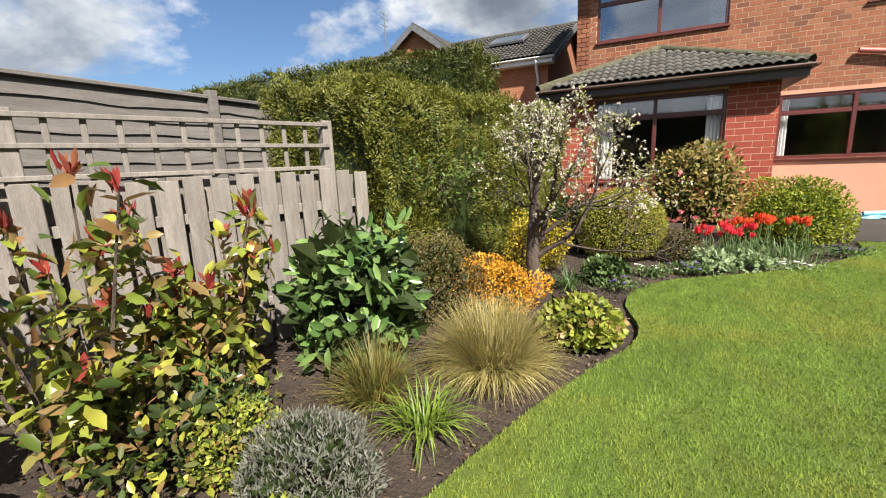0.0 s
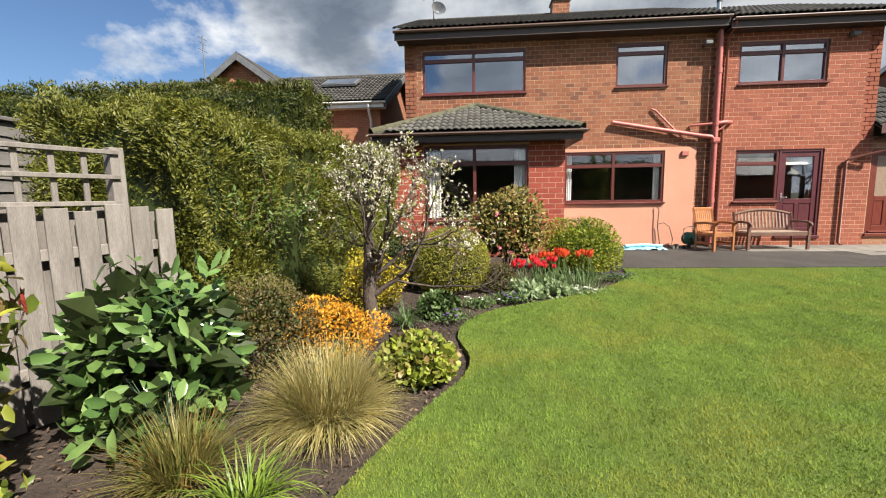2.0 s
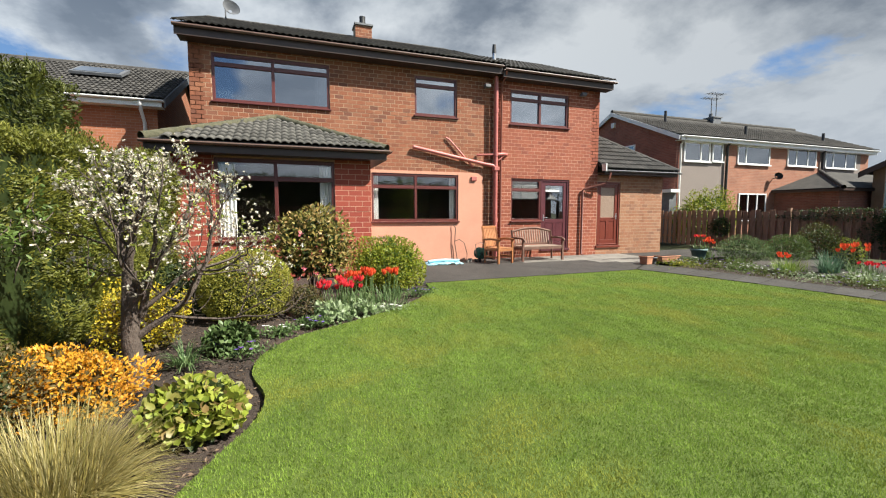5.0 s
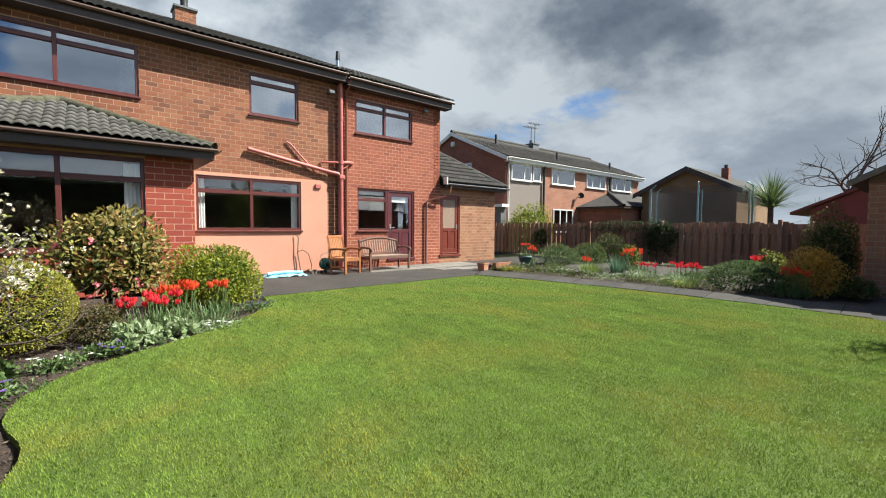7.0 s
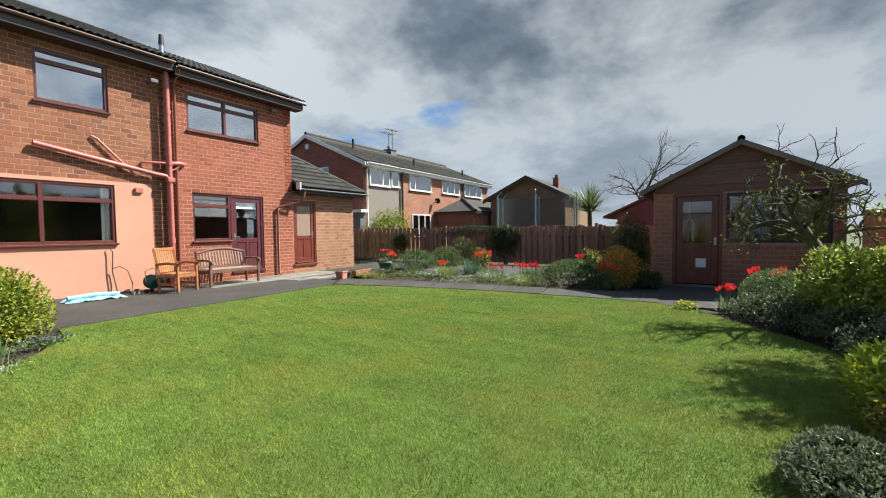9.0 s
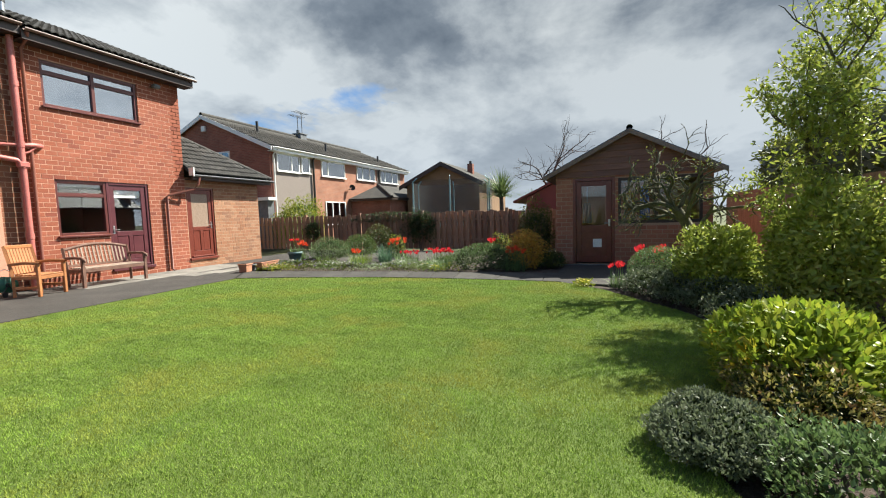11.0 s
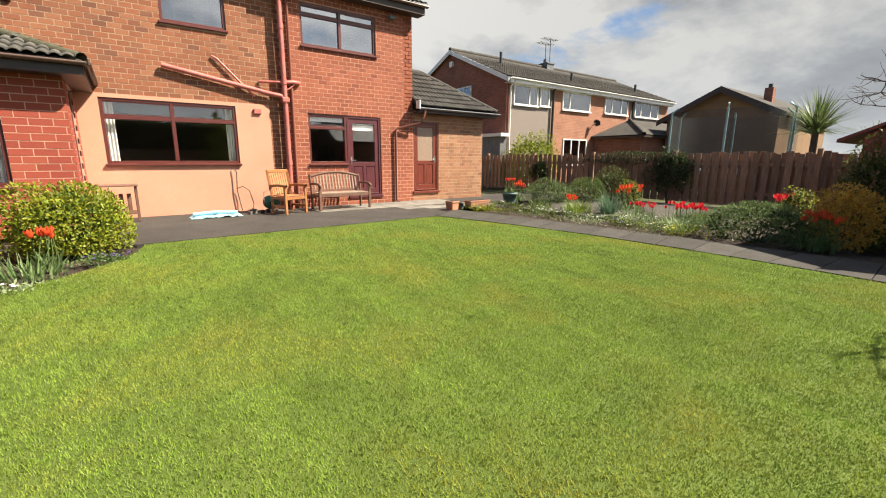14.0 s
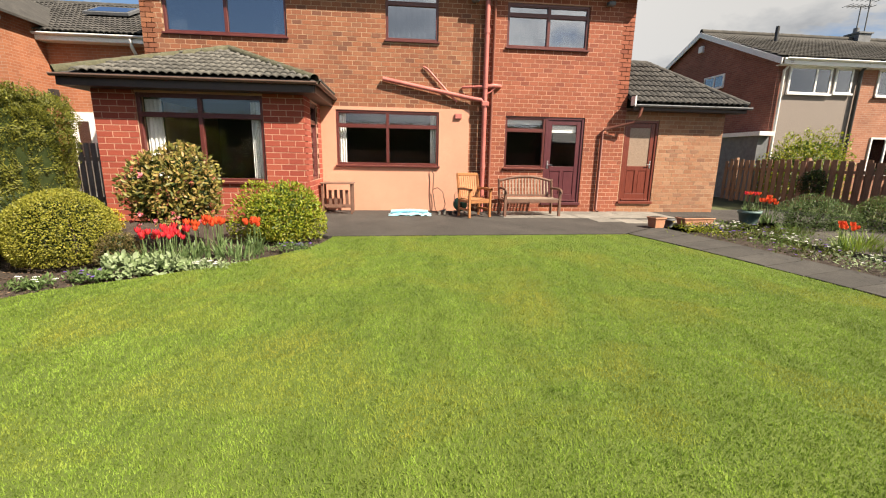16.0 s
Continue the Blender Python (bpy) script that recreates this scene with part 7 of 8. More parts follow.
def blossom_tree():
    rng = np.random.default_rng(72)
    t = thing("blossom_tree", "small gnarled tree with dark bare twigs and white blossom", "tree", (-6.48, -7.5, 0))
    out, tips = [], []
    trunk = [(0, 0, -0.08), (0.01, 0, 0.15), (-0.015, 0.0, 0.32), (-0.01, 0.0, 0.62), (0.0, 0.01, 0.9)]
    out.append(tube_np(trunk, [0.085, 0.07, 0.068, 0.055, 0.048], 10))
    np_part("trunk", *joined(out), M["bark"], t, "", True)
    out = []
    for w, z, l, r in (((0.5, 0.1, 0.8), 0.40, 0.62, 0.034), ((0.8, -0.1, 0.75), 0.34, 0.6, 0.03), ((0.15, 0.3, 1), 0.88, 0.42, 0.034), ((-0.35, -0.1, 1), 0.82, 0.40, 0.030), ((0.55, -0.3, 0.9), 0.60, 0.50, 0.026),
                       ((0.3, -0.35, 1), 0.9, 0.42, 0.028), ((-0.45, 0.25, 0.8), 0.7, 0.40, 0.024), ((0.65, 0.25, 0.55), 0.5, 0.55, 0.024)):
        out = []
        grow((0, 0, z), (w[0] + 0.12, w[1], w[2]), l * 1.08, r, 4, rng, out, tips, 0.36, 3, 0.69, 0.10, 4)
        np_part("limb", *joined(out), M["bark"], t)
    tips = np.array(tips)
    keep = tips[:, 2] > 0.82
    tips = tips[keep]
    sel = tips[rng.integers(0, len(tips), 1600)]
    pos = np.repeat(sel + rng.normal(size=sel.shape) * 0.03, 4, 0)
    np_part("blossom", *leaves(pos, rng.normal(size=pos.shape), 0.022, 0.02, rng), LEAF["blossom"], t)
    sel = tips[rng.integers(0, len(tips), 1500)]
    np_part("young_leaves", *leaves(sel, rng.normal(size=sel.shape), 0.035, 0.016, rng), LEAF["tree_leaf"], t)


blossom_tree()


# ---- tulips and small flowers ----
def tulip_kind(petal, seed):
    """One tulip: stem, two or three leaves and a cup of six petals."""
    rng = np.random.default_rng(seed)
    t = thing("tulip", "red tulip in flower" if petal == "tulip_red" else "orange-red tulip in flower", "tulip", (0, 0, -20), group="tulips")
    h = 0.40
    np_part("stem", *tube_np([(0, 0, -0.03), (0.008, 0.004, h * 0.5), (0.0, 0.01, h)], [0.006, 0.005, 0.004], 5), LEAF["tulip_leaf"], t)
    for k in range(3):
        a = k * 2.1 + rng.uniform(0, 0.6)
        v, f = blades(1, np.random.default_rng(seed + k), 0.01, 0.27, 0.045, 0.5, 1.0)
        c, s = math.cos(a), math.sin(a)
        v = v @ np.array([[c, s, 0], [-s, c, 0], [0, 0, 1]])
        np_part("leaf", v, f, LEAF["tulip_leaf"], t)
    cup = []
    n = 5
    for k in range(6):
        a = k * math.pi / 3
        vs, fs = [], []
        for i, z in enumerate(np.linspace(0, 0.075, n)):
            r = 0.014 + 0.024 * math.sin(min(1.0, i / 2.4) * 1.5) - 0.006 * (i / (n - 1)) ** 2
            wd = 0.62 * math.sin(math.pi * (0.18 + 0.8 * i / (n - 1))) ** 0.8
            for q in (-1, 0, 1):
                b = a + q * wd * (0.75 if k % 2 else 0.85)
                vs.append((r * math.cos(b) * (1.06 if k % 2 else 1), r * math.sin(b) * (1.06 if k % 2 else 1) + 0.01, h + z))
        for i in range(n - 1):
            for q in (0, 1):
                fs.append((i * 3 + q, i * 3 + q + 1, i * 3 + q + 4, i * 3 + q + 3))
        cup.append((np.array(vs), np.array(fs)))
    np_part("flower", *joined(cup), LEAF[petal], t, "", True)
    return t


def tulips():
    rng = random.Random(77)
    spots = [("tulip_red", (-4.62, -5.35), 0.32, 0.20, 30, 0.85), ("tulip_orange", (-4.25, -4.95), 0.22, 0.25, 14, 1.0), ("tulip_orange", (-3.75, -4.75), 0.15, 0.12, 8, 0.95),
             ("tulip_red", (5.95, -7.2), 0.2, 0.42, 34, 0.82), ("tulip_red", (6.3, -6.2), 0.2, 0.4, 26, 0.65), ("tulip_orange", (5.45, -4.9), 0.12, 0.16, 8, 0.9), ("tulip_orange", (6.9, -5.5), 0.3, 0.3, 10, 1.25),
             ("tulip_orange", (5.05, -9.55), 0.15, 0.3, 14, 1.0), ("tulip_red", (3.02, -11.72), 0.14, 0.1, 8, 0.8), ("tulip_red", (3.6, -12.3), 0.15, 0.25, 9, 1.2),
             ("tulip_orange", (6.6, -2.05), 0.3, 0.15, 8, 1.2), ("tulip_red", (7.6, -8.3), 0.2, 0.2, 7, 1.15)]
    base = {"tulip_red": tulip_kind("tulip_red", 5), "tulip_orange": tulip_kind("tulip_orange", 9)}
    for kind, (x, y), rx, ry, n, s in spots:
        for i in range(n):
            a, r = rng.uniform(0, 6.28), math.sqrt(rng.random())
            m = pose(x + rx * r * math.cos(a), y + ry * r * math.sin(a), -0.03, rng.uniform(-7, 7), rng.uniform(-7, 7), rng.uniform(0, 360)) @ Matrix.Scale(s * rng.uniform(0.95, 1.25), 4)
            c = copy_thing(base[kind], m)
            c.scale = m.to_scale()
    for k in range(7):
        a = k * 0.9
        c = copy_thing(base["tulip_red" if k % 2 else "tulip_orange"], pose(6.15 + 0.12 * math.cos(a), -2.2 + 0.12 * math.sin(a), 0.25, 0, 0, k * 50))
    for b in base.values():
        b.matrix_basis = pose(-4.6 if b.name == "tulip" else -4.3, -5.25, -0.03)


tulips()


def flower_patch(name, label, at, spread, n, petal, seed, leaf="mound", height=0.1, size=0.03, group="bedding"):
    """Low bedding flowers: leaves below, open petals above."""
    rng = np.random.default_rng(seed)
    t = thing(name, label, "flowers", at, group=group)
    k = n * 30
    p = np.stack([rng.normal(size=k) * spread[0] * 0.5, rng.normal(size=k) * spread[1] * 0.5, rng.uniform(0.0, height * 0.9, k)], 1)
    np_part("foliage", *leaves(p, rng.normal(size=p.shape) + np.array([0, 0, 0.8]), 0.055, 0.024, rng), LEAF[leaf], t)
    c = np.stack([rng.normal(size=n) * spread[0] * 0.5, rng.normal(size=n) * spread[1] * 0.5, rng.uniform(height * 0.7, height * 1.1, n)], 1)
    p = np.repeat(c, 5, 0)
    a = np.tile(np.arange(5) * 1.2566, n)
    w = np.stack([np.cos(a), np.sin(a) - 0.15, np.full(len(a), 0.25)], 1)
    np_part("petals", *leaves(p, w, size, size * 0.95, rng, False, 0, 0.9), LEAF[petal], t)["kind"] = "stuff"


flower_patch("pansies", "white pansies at the lawn edge", (-5.42, -6.38, -0.03), (0.2, 0.12), 9, "white_petal", 81)
flower_patch("pansies", "violet pansies at the lawn edge", (-5.05, -6.12, -0.03), (0.22, 0.12), 12, "purple_petal", 82)
flower_patch("pansies", "violet pansies in dark soil", (-5.75, -7.0, -0.03), (0.3, 0.2), 8, "purple_petal", 83)
flower_patch("pansies", "violet pansies by the patio corner", (-3.25, -4.62, -0.03), (0.3, 0.14), 12, "purple_petal", 84)
flower_patch("primulas", "cream-leaved primulas at the lawn edge", (-4.15, -5.66, -0.03), (0.45, 0.14), 16, "white_petal", 85, "pale_leaf")
bush("pale_perennial", "pale green-white variegated perennial by the tulips", (-4.82, -5.92, -0.03), (0.22, 0.16, 0.14), "pale_leaf", 240, 0.09, 0.5, 86, big=True, stems=0, core=False)
bush("pale_perennial", "pale green-white variegated perennial by the tulips", (-4.45, -5.78, -0.03), (0.24, 0.14, 0.13), "pale_leaf", 240, 0.085, 0.5, 87, big=True, stems=0, core=False)
tuft("bulb_leaves", "blue-green tulip foliage in the border", (-4.55, -5.4, -0.03), 190, "tulip_leaf", 0.40, 0.30, 0.022, 0.45, 1.1, 88, "perennial")
tuft("bulb_leaves", "blue-green tulip foliage in the border", (-3.85, -5.0, -0.03), 120, "tulip_leaf", 0.30, 0.26, 0.02, 0.45, 1.1, 89, "perennial")

# ---- bed along the path ----
tagged(polygon_slab("gravel_bed", [(5.2, -3.4), (9.6, -2.6), (9.8, -7.2), (6.2, -6.6), (5.3, -5.2)], -0.1, 0.02, M["gravel"]), "pale gravel among the mounds", "gravel", kind="structure")
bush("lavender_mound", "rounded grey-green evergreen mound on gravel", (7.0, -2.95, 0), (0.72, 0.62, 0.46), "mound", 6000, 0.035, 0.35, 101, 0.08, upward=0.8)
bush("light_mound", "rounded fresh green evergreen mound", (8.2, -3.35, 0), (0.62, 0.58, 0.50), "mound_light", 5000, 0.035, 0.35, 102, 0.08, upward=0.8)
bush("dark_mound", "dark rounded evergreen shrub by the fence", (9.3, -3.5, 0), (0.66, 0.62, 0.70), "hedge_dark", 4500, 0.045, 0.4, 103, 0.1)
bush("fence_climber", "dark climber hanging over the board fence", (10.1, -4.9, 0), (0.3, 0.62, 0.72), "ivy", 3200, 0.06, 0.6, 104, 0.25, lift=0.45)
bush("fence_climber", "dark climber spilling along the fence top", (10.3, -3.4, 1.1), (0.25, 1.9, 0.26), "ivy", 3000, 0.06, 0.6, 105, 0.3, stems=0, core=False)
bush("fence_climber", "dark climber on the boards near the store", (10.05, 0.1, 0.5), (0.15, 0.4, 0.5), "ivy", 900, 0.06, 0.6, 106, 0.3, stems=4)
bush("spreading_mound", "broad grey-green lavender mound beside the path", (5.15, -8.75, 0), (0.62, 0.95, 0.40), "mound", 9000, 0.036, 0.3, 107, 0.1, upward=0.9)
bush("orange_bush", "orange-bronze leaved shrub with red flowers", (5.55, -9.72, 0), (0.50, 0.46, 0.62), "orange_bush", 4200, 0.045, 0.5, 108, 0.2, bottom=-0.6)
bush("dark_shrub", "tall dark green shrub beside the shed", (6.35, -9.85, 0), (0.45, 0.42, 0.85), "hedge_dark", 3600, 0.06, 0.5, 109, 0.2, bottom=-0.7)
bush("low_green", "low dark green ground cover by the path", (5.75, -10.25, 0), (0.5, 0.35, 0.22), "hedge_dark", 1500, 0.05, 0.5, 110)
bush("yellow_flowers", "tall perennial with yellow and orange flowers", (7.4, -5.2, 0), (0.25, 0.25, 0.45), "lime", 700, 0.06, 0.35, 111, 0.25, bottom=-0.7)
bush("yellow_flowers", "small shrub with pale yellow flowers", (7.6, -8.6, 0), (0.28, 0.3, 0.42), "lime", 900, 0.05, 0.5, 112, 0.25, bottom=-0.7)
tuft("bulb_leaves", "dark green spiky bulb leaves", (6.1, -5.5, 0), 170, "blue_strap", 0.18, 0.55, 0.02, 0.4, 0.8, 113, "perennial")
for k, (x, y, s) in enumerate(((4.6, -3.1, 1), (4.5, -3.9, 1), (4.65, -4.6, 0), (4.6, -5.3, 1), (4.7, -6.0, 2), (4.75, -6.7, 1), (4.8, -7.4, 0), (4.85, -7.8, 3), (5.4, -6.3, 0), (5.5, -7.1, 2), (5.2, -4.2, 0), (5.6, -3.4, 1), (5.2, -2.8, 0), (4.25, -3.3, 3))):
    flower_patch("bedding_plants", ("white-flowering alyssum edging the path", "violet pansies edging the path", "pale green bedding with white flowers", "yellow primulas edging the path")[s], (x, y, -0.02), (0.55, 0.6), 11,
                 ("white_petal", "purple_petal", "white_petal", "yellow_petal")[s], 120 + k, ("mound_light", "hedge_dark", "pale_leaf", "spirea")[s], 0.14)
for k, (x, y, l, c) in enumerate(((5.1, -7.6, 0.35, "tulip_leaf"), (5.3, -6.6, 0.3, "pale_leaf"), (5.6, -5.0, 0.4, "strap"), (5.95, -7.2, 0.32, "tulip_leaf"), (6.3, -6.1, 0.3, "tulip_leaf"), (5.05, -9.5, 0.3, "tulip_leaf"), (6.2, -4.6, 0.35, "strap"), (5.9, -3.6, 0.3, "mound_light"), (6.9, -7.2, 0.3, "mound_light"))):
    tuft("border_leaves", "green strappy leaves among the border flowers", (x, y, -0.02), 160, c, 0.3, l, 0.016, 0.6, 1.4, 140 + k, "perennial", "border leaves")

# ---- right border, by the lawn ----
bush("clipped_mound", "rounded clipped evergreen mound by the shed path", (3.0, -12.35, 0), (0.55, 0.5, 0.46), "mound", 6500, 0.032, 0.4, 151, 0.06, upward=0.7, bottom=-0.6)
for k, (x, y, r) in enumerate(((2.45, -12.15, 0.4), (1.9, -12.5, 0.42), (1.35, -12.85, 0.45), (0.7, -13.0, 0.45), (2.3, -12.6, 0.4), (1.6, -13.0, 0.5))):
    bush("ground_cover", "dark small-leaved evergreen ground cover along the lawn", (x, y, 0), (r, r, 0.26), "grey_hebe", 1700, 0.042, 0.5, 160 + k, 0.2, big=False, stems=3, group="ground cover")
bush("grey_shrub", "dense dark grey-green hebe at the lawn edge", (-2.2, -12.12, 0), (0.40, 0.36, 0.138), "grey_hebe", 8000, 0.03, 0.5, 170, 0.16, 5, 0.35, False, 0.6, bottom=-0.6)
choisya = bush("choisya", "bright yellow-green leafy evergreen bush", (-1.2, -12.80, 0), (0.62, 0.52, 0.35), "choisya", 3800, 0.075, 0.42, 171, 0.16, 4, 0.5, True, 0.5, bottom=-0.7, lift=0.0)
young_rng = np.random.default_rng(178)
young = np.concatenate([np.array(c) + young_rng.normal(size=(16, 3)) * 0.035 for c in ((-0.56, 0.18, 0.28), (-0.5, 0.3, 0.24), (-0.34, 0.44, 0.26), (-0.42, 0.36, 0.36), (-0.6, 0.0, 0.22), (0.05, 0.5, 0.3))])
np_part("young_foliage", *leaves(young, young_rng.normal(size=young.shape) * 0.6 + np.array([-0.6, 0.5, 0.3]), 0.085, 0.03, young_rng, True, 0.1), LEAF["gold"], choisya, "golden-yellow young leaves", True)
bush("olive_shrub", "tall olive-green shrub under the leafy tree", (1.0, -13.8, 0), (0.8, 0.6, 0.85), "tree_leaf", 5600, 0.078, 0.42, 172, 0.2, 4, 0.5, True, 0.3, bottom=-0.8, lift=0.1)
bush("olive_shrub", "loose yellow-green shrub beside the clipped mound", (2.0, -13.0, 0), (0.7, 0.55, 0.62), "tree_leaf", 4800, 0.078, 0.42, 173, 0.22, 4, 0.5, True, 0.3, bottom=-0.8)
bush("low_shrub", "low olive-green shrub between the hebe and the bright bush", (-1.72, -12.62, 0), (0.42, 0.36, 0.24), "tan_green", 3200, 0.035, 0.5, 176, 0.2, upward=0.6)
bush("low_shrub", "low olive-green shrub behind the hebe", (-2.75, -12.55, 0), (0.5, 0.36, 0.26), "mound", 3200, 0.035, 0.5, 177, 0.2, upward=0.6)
flower_patch("primulas", "pale yellow primulas at the path corner", (3.05, -11.15, -0.02), (0.3, 0.16), 10, "yellow_petal", 174, "spirea")
tuft("bulb_leaves", "green tulip leaves at the lawn corner", (3.0, -11.75, -0.02), 60, "tulip_leaf", 0.15, 0.28, 0.022, 0.5, 1.1, 175, "perennial")


def apple_tree():
    """Old pruned tree leaning over the shed window, mossy and nearly bare."""
    rng = np.random.default_rng(182)
    t = thing("apple_tree", "old pruned apple tree with mossy bare crooked branches", "tree", (2.75, -13.0, 0))
    t.scale = (0.86, 0.86, 0.86)
    out, tips = [], []
    trunk = [(0, 0, -0.08), (-0.02, 0.05, 0.4), (-0.1, 0.18, 0.85), (-0.22, 0.38, 1.25), (-0.35, 0.55, 1.5)]
    np_part("trunk", *tube_np(trunk, [0.14, 0.12, 0.11, 0.095, 0.08], 10), M["bark_moss"], t, "", True)
    for w, s, l, r in (((-0.5, 0.6, 0.55), (-0.3, 0.5, 1.42), 0.7, 0.06), ((-0.3, 0.9, 0.25), (-0.22, 0.38, 1.25), 0.75, 0.055), ((0.2, 0.3, 1), (-0.3, 0.5, 1.45), 0.6, 0.05), ((-0.8, -0.2, 0.6), (-0.25, 0.4, 1.3), 0.7, 0.05),
                       ((-0.3, -0.8, 0.6), (-0.15, 0.25, 1.0), 0.8, 0.05), ((0.5, 0.8, 0.5), (-0.2, 0.36, 1.2), 0.6, 0.045),
                       ((-0.75, 0.55, 0.45), (-0.3, 0.5, 1.42), 0.95, 0.055), ((-0.35, 0.6, 0.8), (-0.33, 0.53, 1.46), 0.95, 0.05)):
        out = []
        grow(s, w, l * 0.85, r * 0.85, 3, rng, out, tips, 0.75, 4, 0.66, 0.03, 4)
        np_part("limb", *joined(out), M["bark_moss"], t)
    tips = np.array(tips)
    sel = tips[rng.integers(0, len(tips), 420)]
    np_part("young_leaves", *leaves(sel, rng.normal(size=sel.shape), 0.045, 0.022, rng, True), LEAF["tree_leaf"], t)


def leafy_tree():
    """Fresh-leaved tree at the border's end, its twigs reaching over the lawn."""
    rng = np.random.default_rng(191)
    t = thing("leafy_tree", "tree with fresh yellow-green spring leaves on thin twigs", "tree", (1.6, -14.3, 0))
    t.scale = (0.92, 0.92, 0.92)
    out, tips = [], []
    np_part("trunk", *tube_np([(0, 0, -0.08), (0.02, 0, 0.9), (0.0, 0.05, 1.6), (-0.05, 0.1, 2.3)], [0.11, 0.09, 0.08, 0.065], 9), M["bark_moss"], t, "", True)
    for w, z, l, r in (((-0.35, 0.8, 0.7), 1.3, 0.85, 0.034), ((0.2, 0.7, 0.8), 1.6, 0.8, 0.034), ((-0.2, 0.3, 1), 2.2, 0.85, 0.034), ((0.3, 0.4, 0.9), 2.0, 0.8, 0.032), ((-0.15, 0.7, 1.0), 2.2, 0.85, 0.034), ((-0.5, 0.5, 0.5), 1.7, 0.7, 0.03)):
        out = []
        grow((0, 0.05, z), w, l, r, 3, rng, out, tips, 0.4, 3, 0.7, 0.08, 4)
        np_part("limb", *joined(out), M["bark_moss"], t)
    tips = np.array(tips)
    sel = tips[rng.integers(0, len(tips), 5500)] + rng.normal(size=(5500, 3)) * 0.08
    sel = sel[(sel[:, 2] < 3.2) | (sel[:, 1] < 0.65)]
    np_part("foliage", *leaves(sel, rng.normal(size=sel.shape) + np.array([0, 0, 0.3]), 0.08, 0.034, rng, True, 0.1), LEAF["tree_leaf"], t)
    p, o = crown_points(2000, (0.95, 0.8, 1.35), rng, 0.35, 4.5, 0.8, -0.9, 0.75)
    p += np.array([-0.1, 0.25, 2.35])
    keep = (p[:, 2] < 3.2) | (p[:, 1] < 0.65)
    p, o = p[keep], o[keep]
    np_part("spray", *leaves(p, o + rng.normal(size=p.shape) * 0.9, 0.08, 0.034, rng, True, 0.1), LEAF["tree_leaf"], t)


apple_tree()
leafy_tree()


# ---- plants beyond the fences ----
def bare_tree(at, seed, height):
    rng = np.random.default_rng(seed)
    t = thing("bare_tree", "bare dark-twigged tree beyond the shed", "tree", at)
    out, tips = [], []
    out.append(tube_np([(0, 0, -0.2), (0, 0, height * 0.45)], [0.16, 0.11], 8))
    for k in range(5):
        a = k * 1.26
        grow((0, 0, height * (0.35 + 0.03 * k)), (math.cos(a), math.sin(a), 0.9), height * 0.22, 0.045, 3, rng, out, tips, 0.45, 3, 0.7, 0.04, 4)
        np_part("limb", *joined(out), M["bark"], t)
        out = []


bare_tree((14.4, -9.2, 0), 201, 5.8)
bare_tree((12.0, -13.4, 0), 202, 4.9)
bush("garden_shrub", "pale green shrub rising over the far fence", (11.75, 2.1, 0), (1.3, 1.1, 1.32), "spirea", 6400, 0.09, 0.5, 203, 0.2, bottom=-0.7)


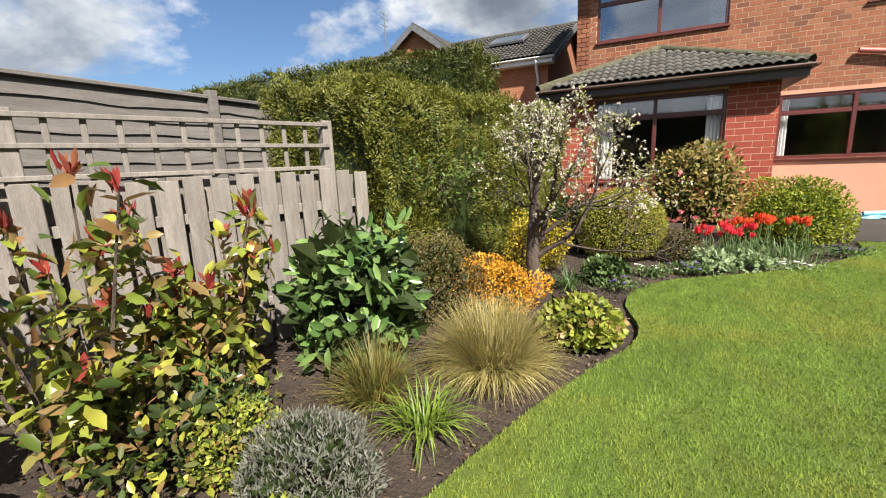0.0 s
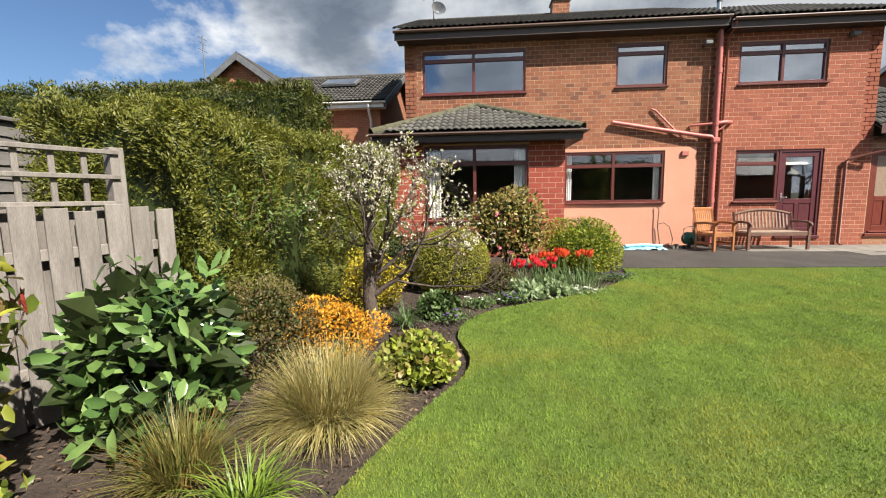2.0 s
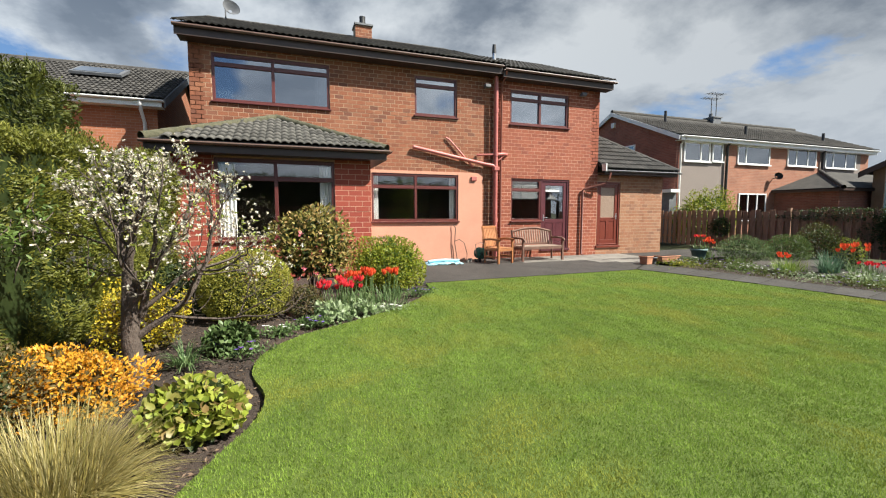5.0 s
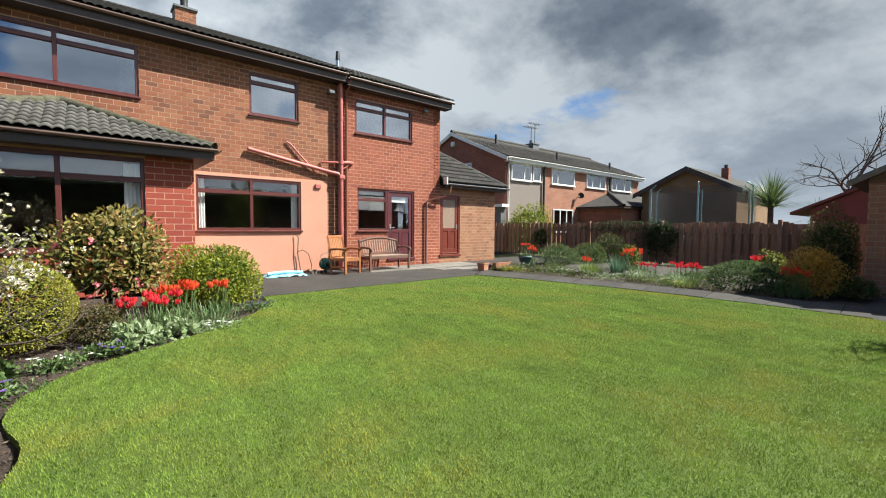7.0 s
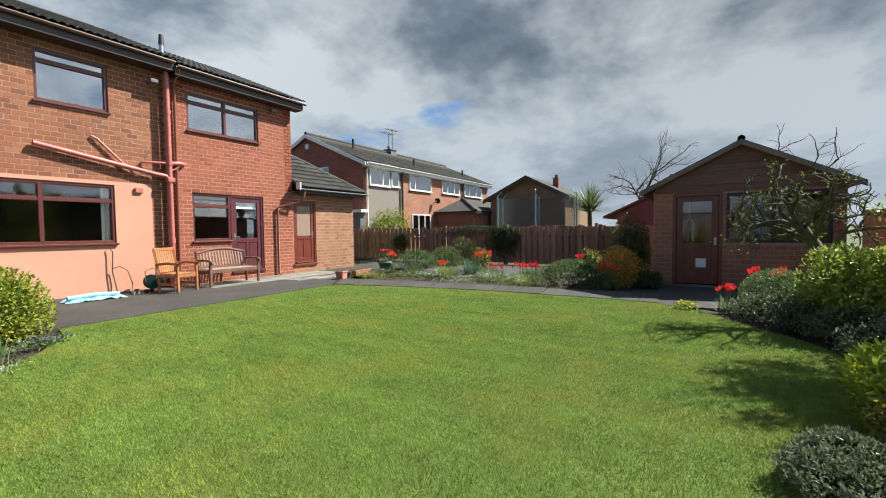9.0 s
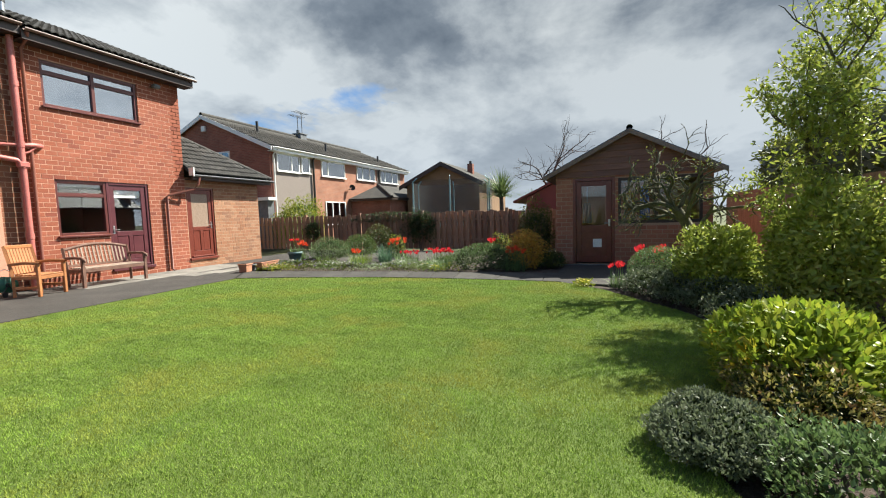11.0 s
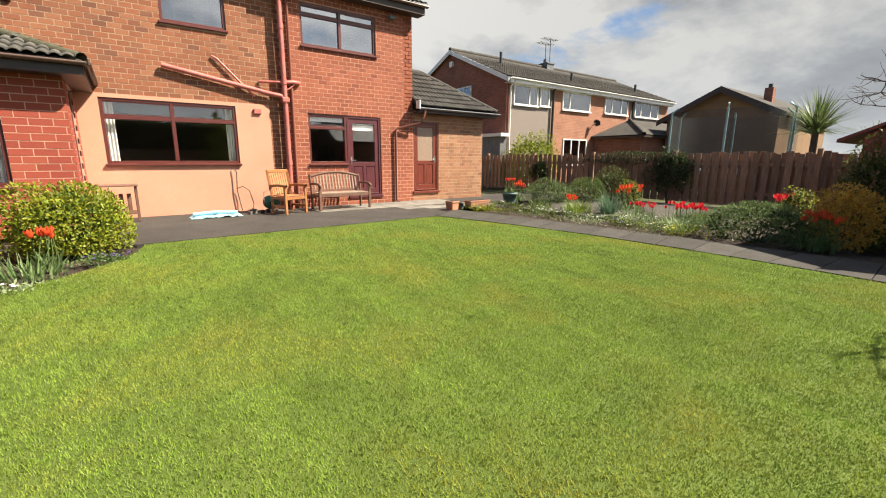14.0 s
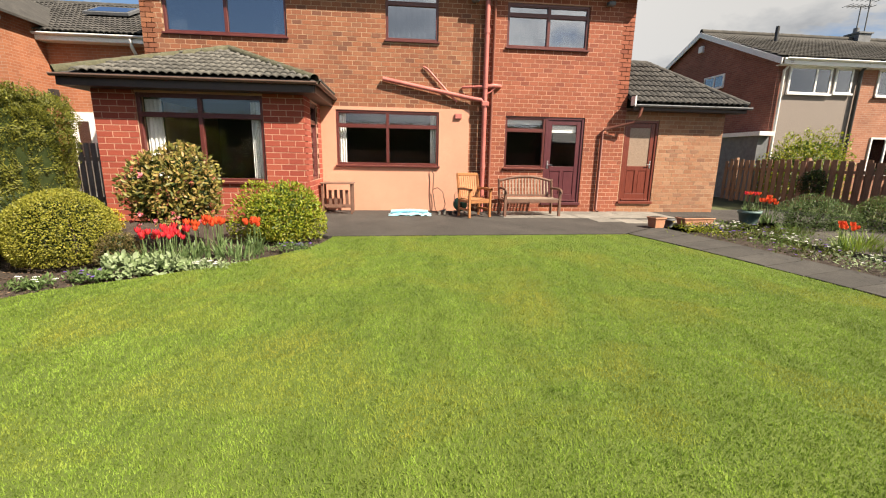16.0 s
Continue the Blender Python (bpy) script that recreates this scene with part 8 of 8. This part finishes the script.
def palm():
    rng = np.random.default_rng(204)
    t = thing("palm", "cordyline palm with spiky leaves beyond the fence", "palm", (14.6, -7.0, 0))
    np_part("trunk", *tube_np([(0, 0, -0.1), (0.05, 0, 1.0), (0, 0, 2.15)], [0.12, 0.1, 0.09], 8), M["bark"], t, "", True)
    v, f = blades(260, rng, 0.08, 1.45, 0.065, 1.0, 0.7)
    v[:, 2] += 2.05
    np_part("fronds", v, f, LEAF["palm"], t)
    v, f = blades(90, np.random.default_rng(205), 0.08, 0.95, 0.055, 0.9, 0.9)
    t2 = thing("palm", "smaller cordyline beside the tall one", "palm", (15.6, -8.2, 0))
    np_part("trunk", *tube_np([(0, 0, -0.1), (0, 0, 1.6)], [0.1, 0.08], 8), M["bark"], t2, "", True)
    v[:, 2] += 1.5
    np_part("fronds", v, f, LEAF["palm"], t2)


palm()


def far_trees():
    """Trees beyond the houses, seen between the roofs."""
    for k, (x, y, r, h, l) in enumerate(((-16.5, 22.0, 2.6, 9.8, "lime"), (-24.0, -6.0, 2.0, 3.6, "hedge_dark"), (33.0, -9.0, 3.0, 3.0, "mound"))):
        rng = np.random.default_rng(210 + k)
        t = thing("tree", "leafy tree beyond the neighbouring houses", "tree", (x, y, 0))
        np_part("trunk", *tube_np([(0, 0, -0.2), (0, 0, h * 0.7)], [0.25, 0.12], 8), M["bark"], t)
        p, o = crown_points(4200, (r, r, r * 0.9), rng, 0.3, 3.5, 0.7, -0.9, 0.5)
        p[:, 2] += h - r * 0.8
        np_part("crown", *leaves(p, o + rng.normal(size=p.shape), 0.24, 0.14, rng), LEAF[l], t)


far_trees()


# ---- single bricks and tiles ----
def lay_pieces():
    shapes = {}
    for (lo, hi), mat, wall in BRICKS:
        size = tuple(round(b - a, 3) for a, b in zip(lo, hi))
        key = (size, mat.name)
        if key not in shapes:
            bm = bmesh.new()
            add_box(bm, 0, size[0], 0, size[1], 0, size[2])
            me = bpy.data.meshes.new("brick")
            bm.to_mesh(me)
            bm.free()
            me.materials.append(mat)
            shapes[key] = me
        ob = new("brick", shapes[key])
        ob.location = lo
        ob.parent = wall
    tv, tf = tile_mesh()
    made = {}
    for at, m, mat, owner in TILES:
        if mat.name not in made:
            me = bpy.data.meshes.new("tile")
            me.from_pydata([tuple(v) for v in tv], [], [tuple(f) for f in tf.tolist()])
            me.materials.append(mat)
            me.polygons.foreach_set("use_smooth", [True] * len(me.polygons))
            made[mat.name] = me
        ob = new("tile", made[mat.name])
        ob.matrix_basis = Matrix.Translation(at) @ Matrix(m.tolist()).to_4x4()
        ob.parent = owner


lay_pieces()
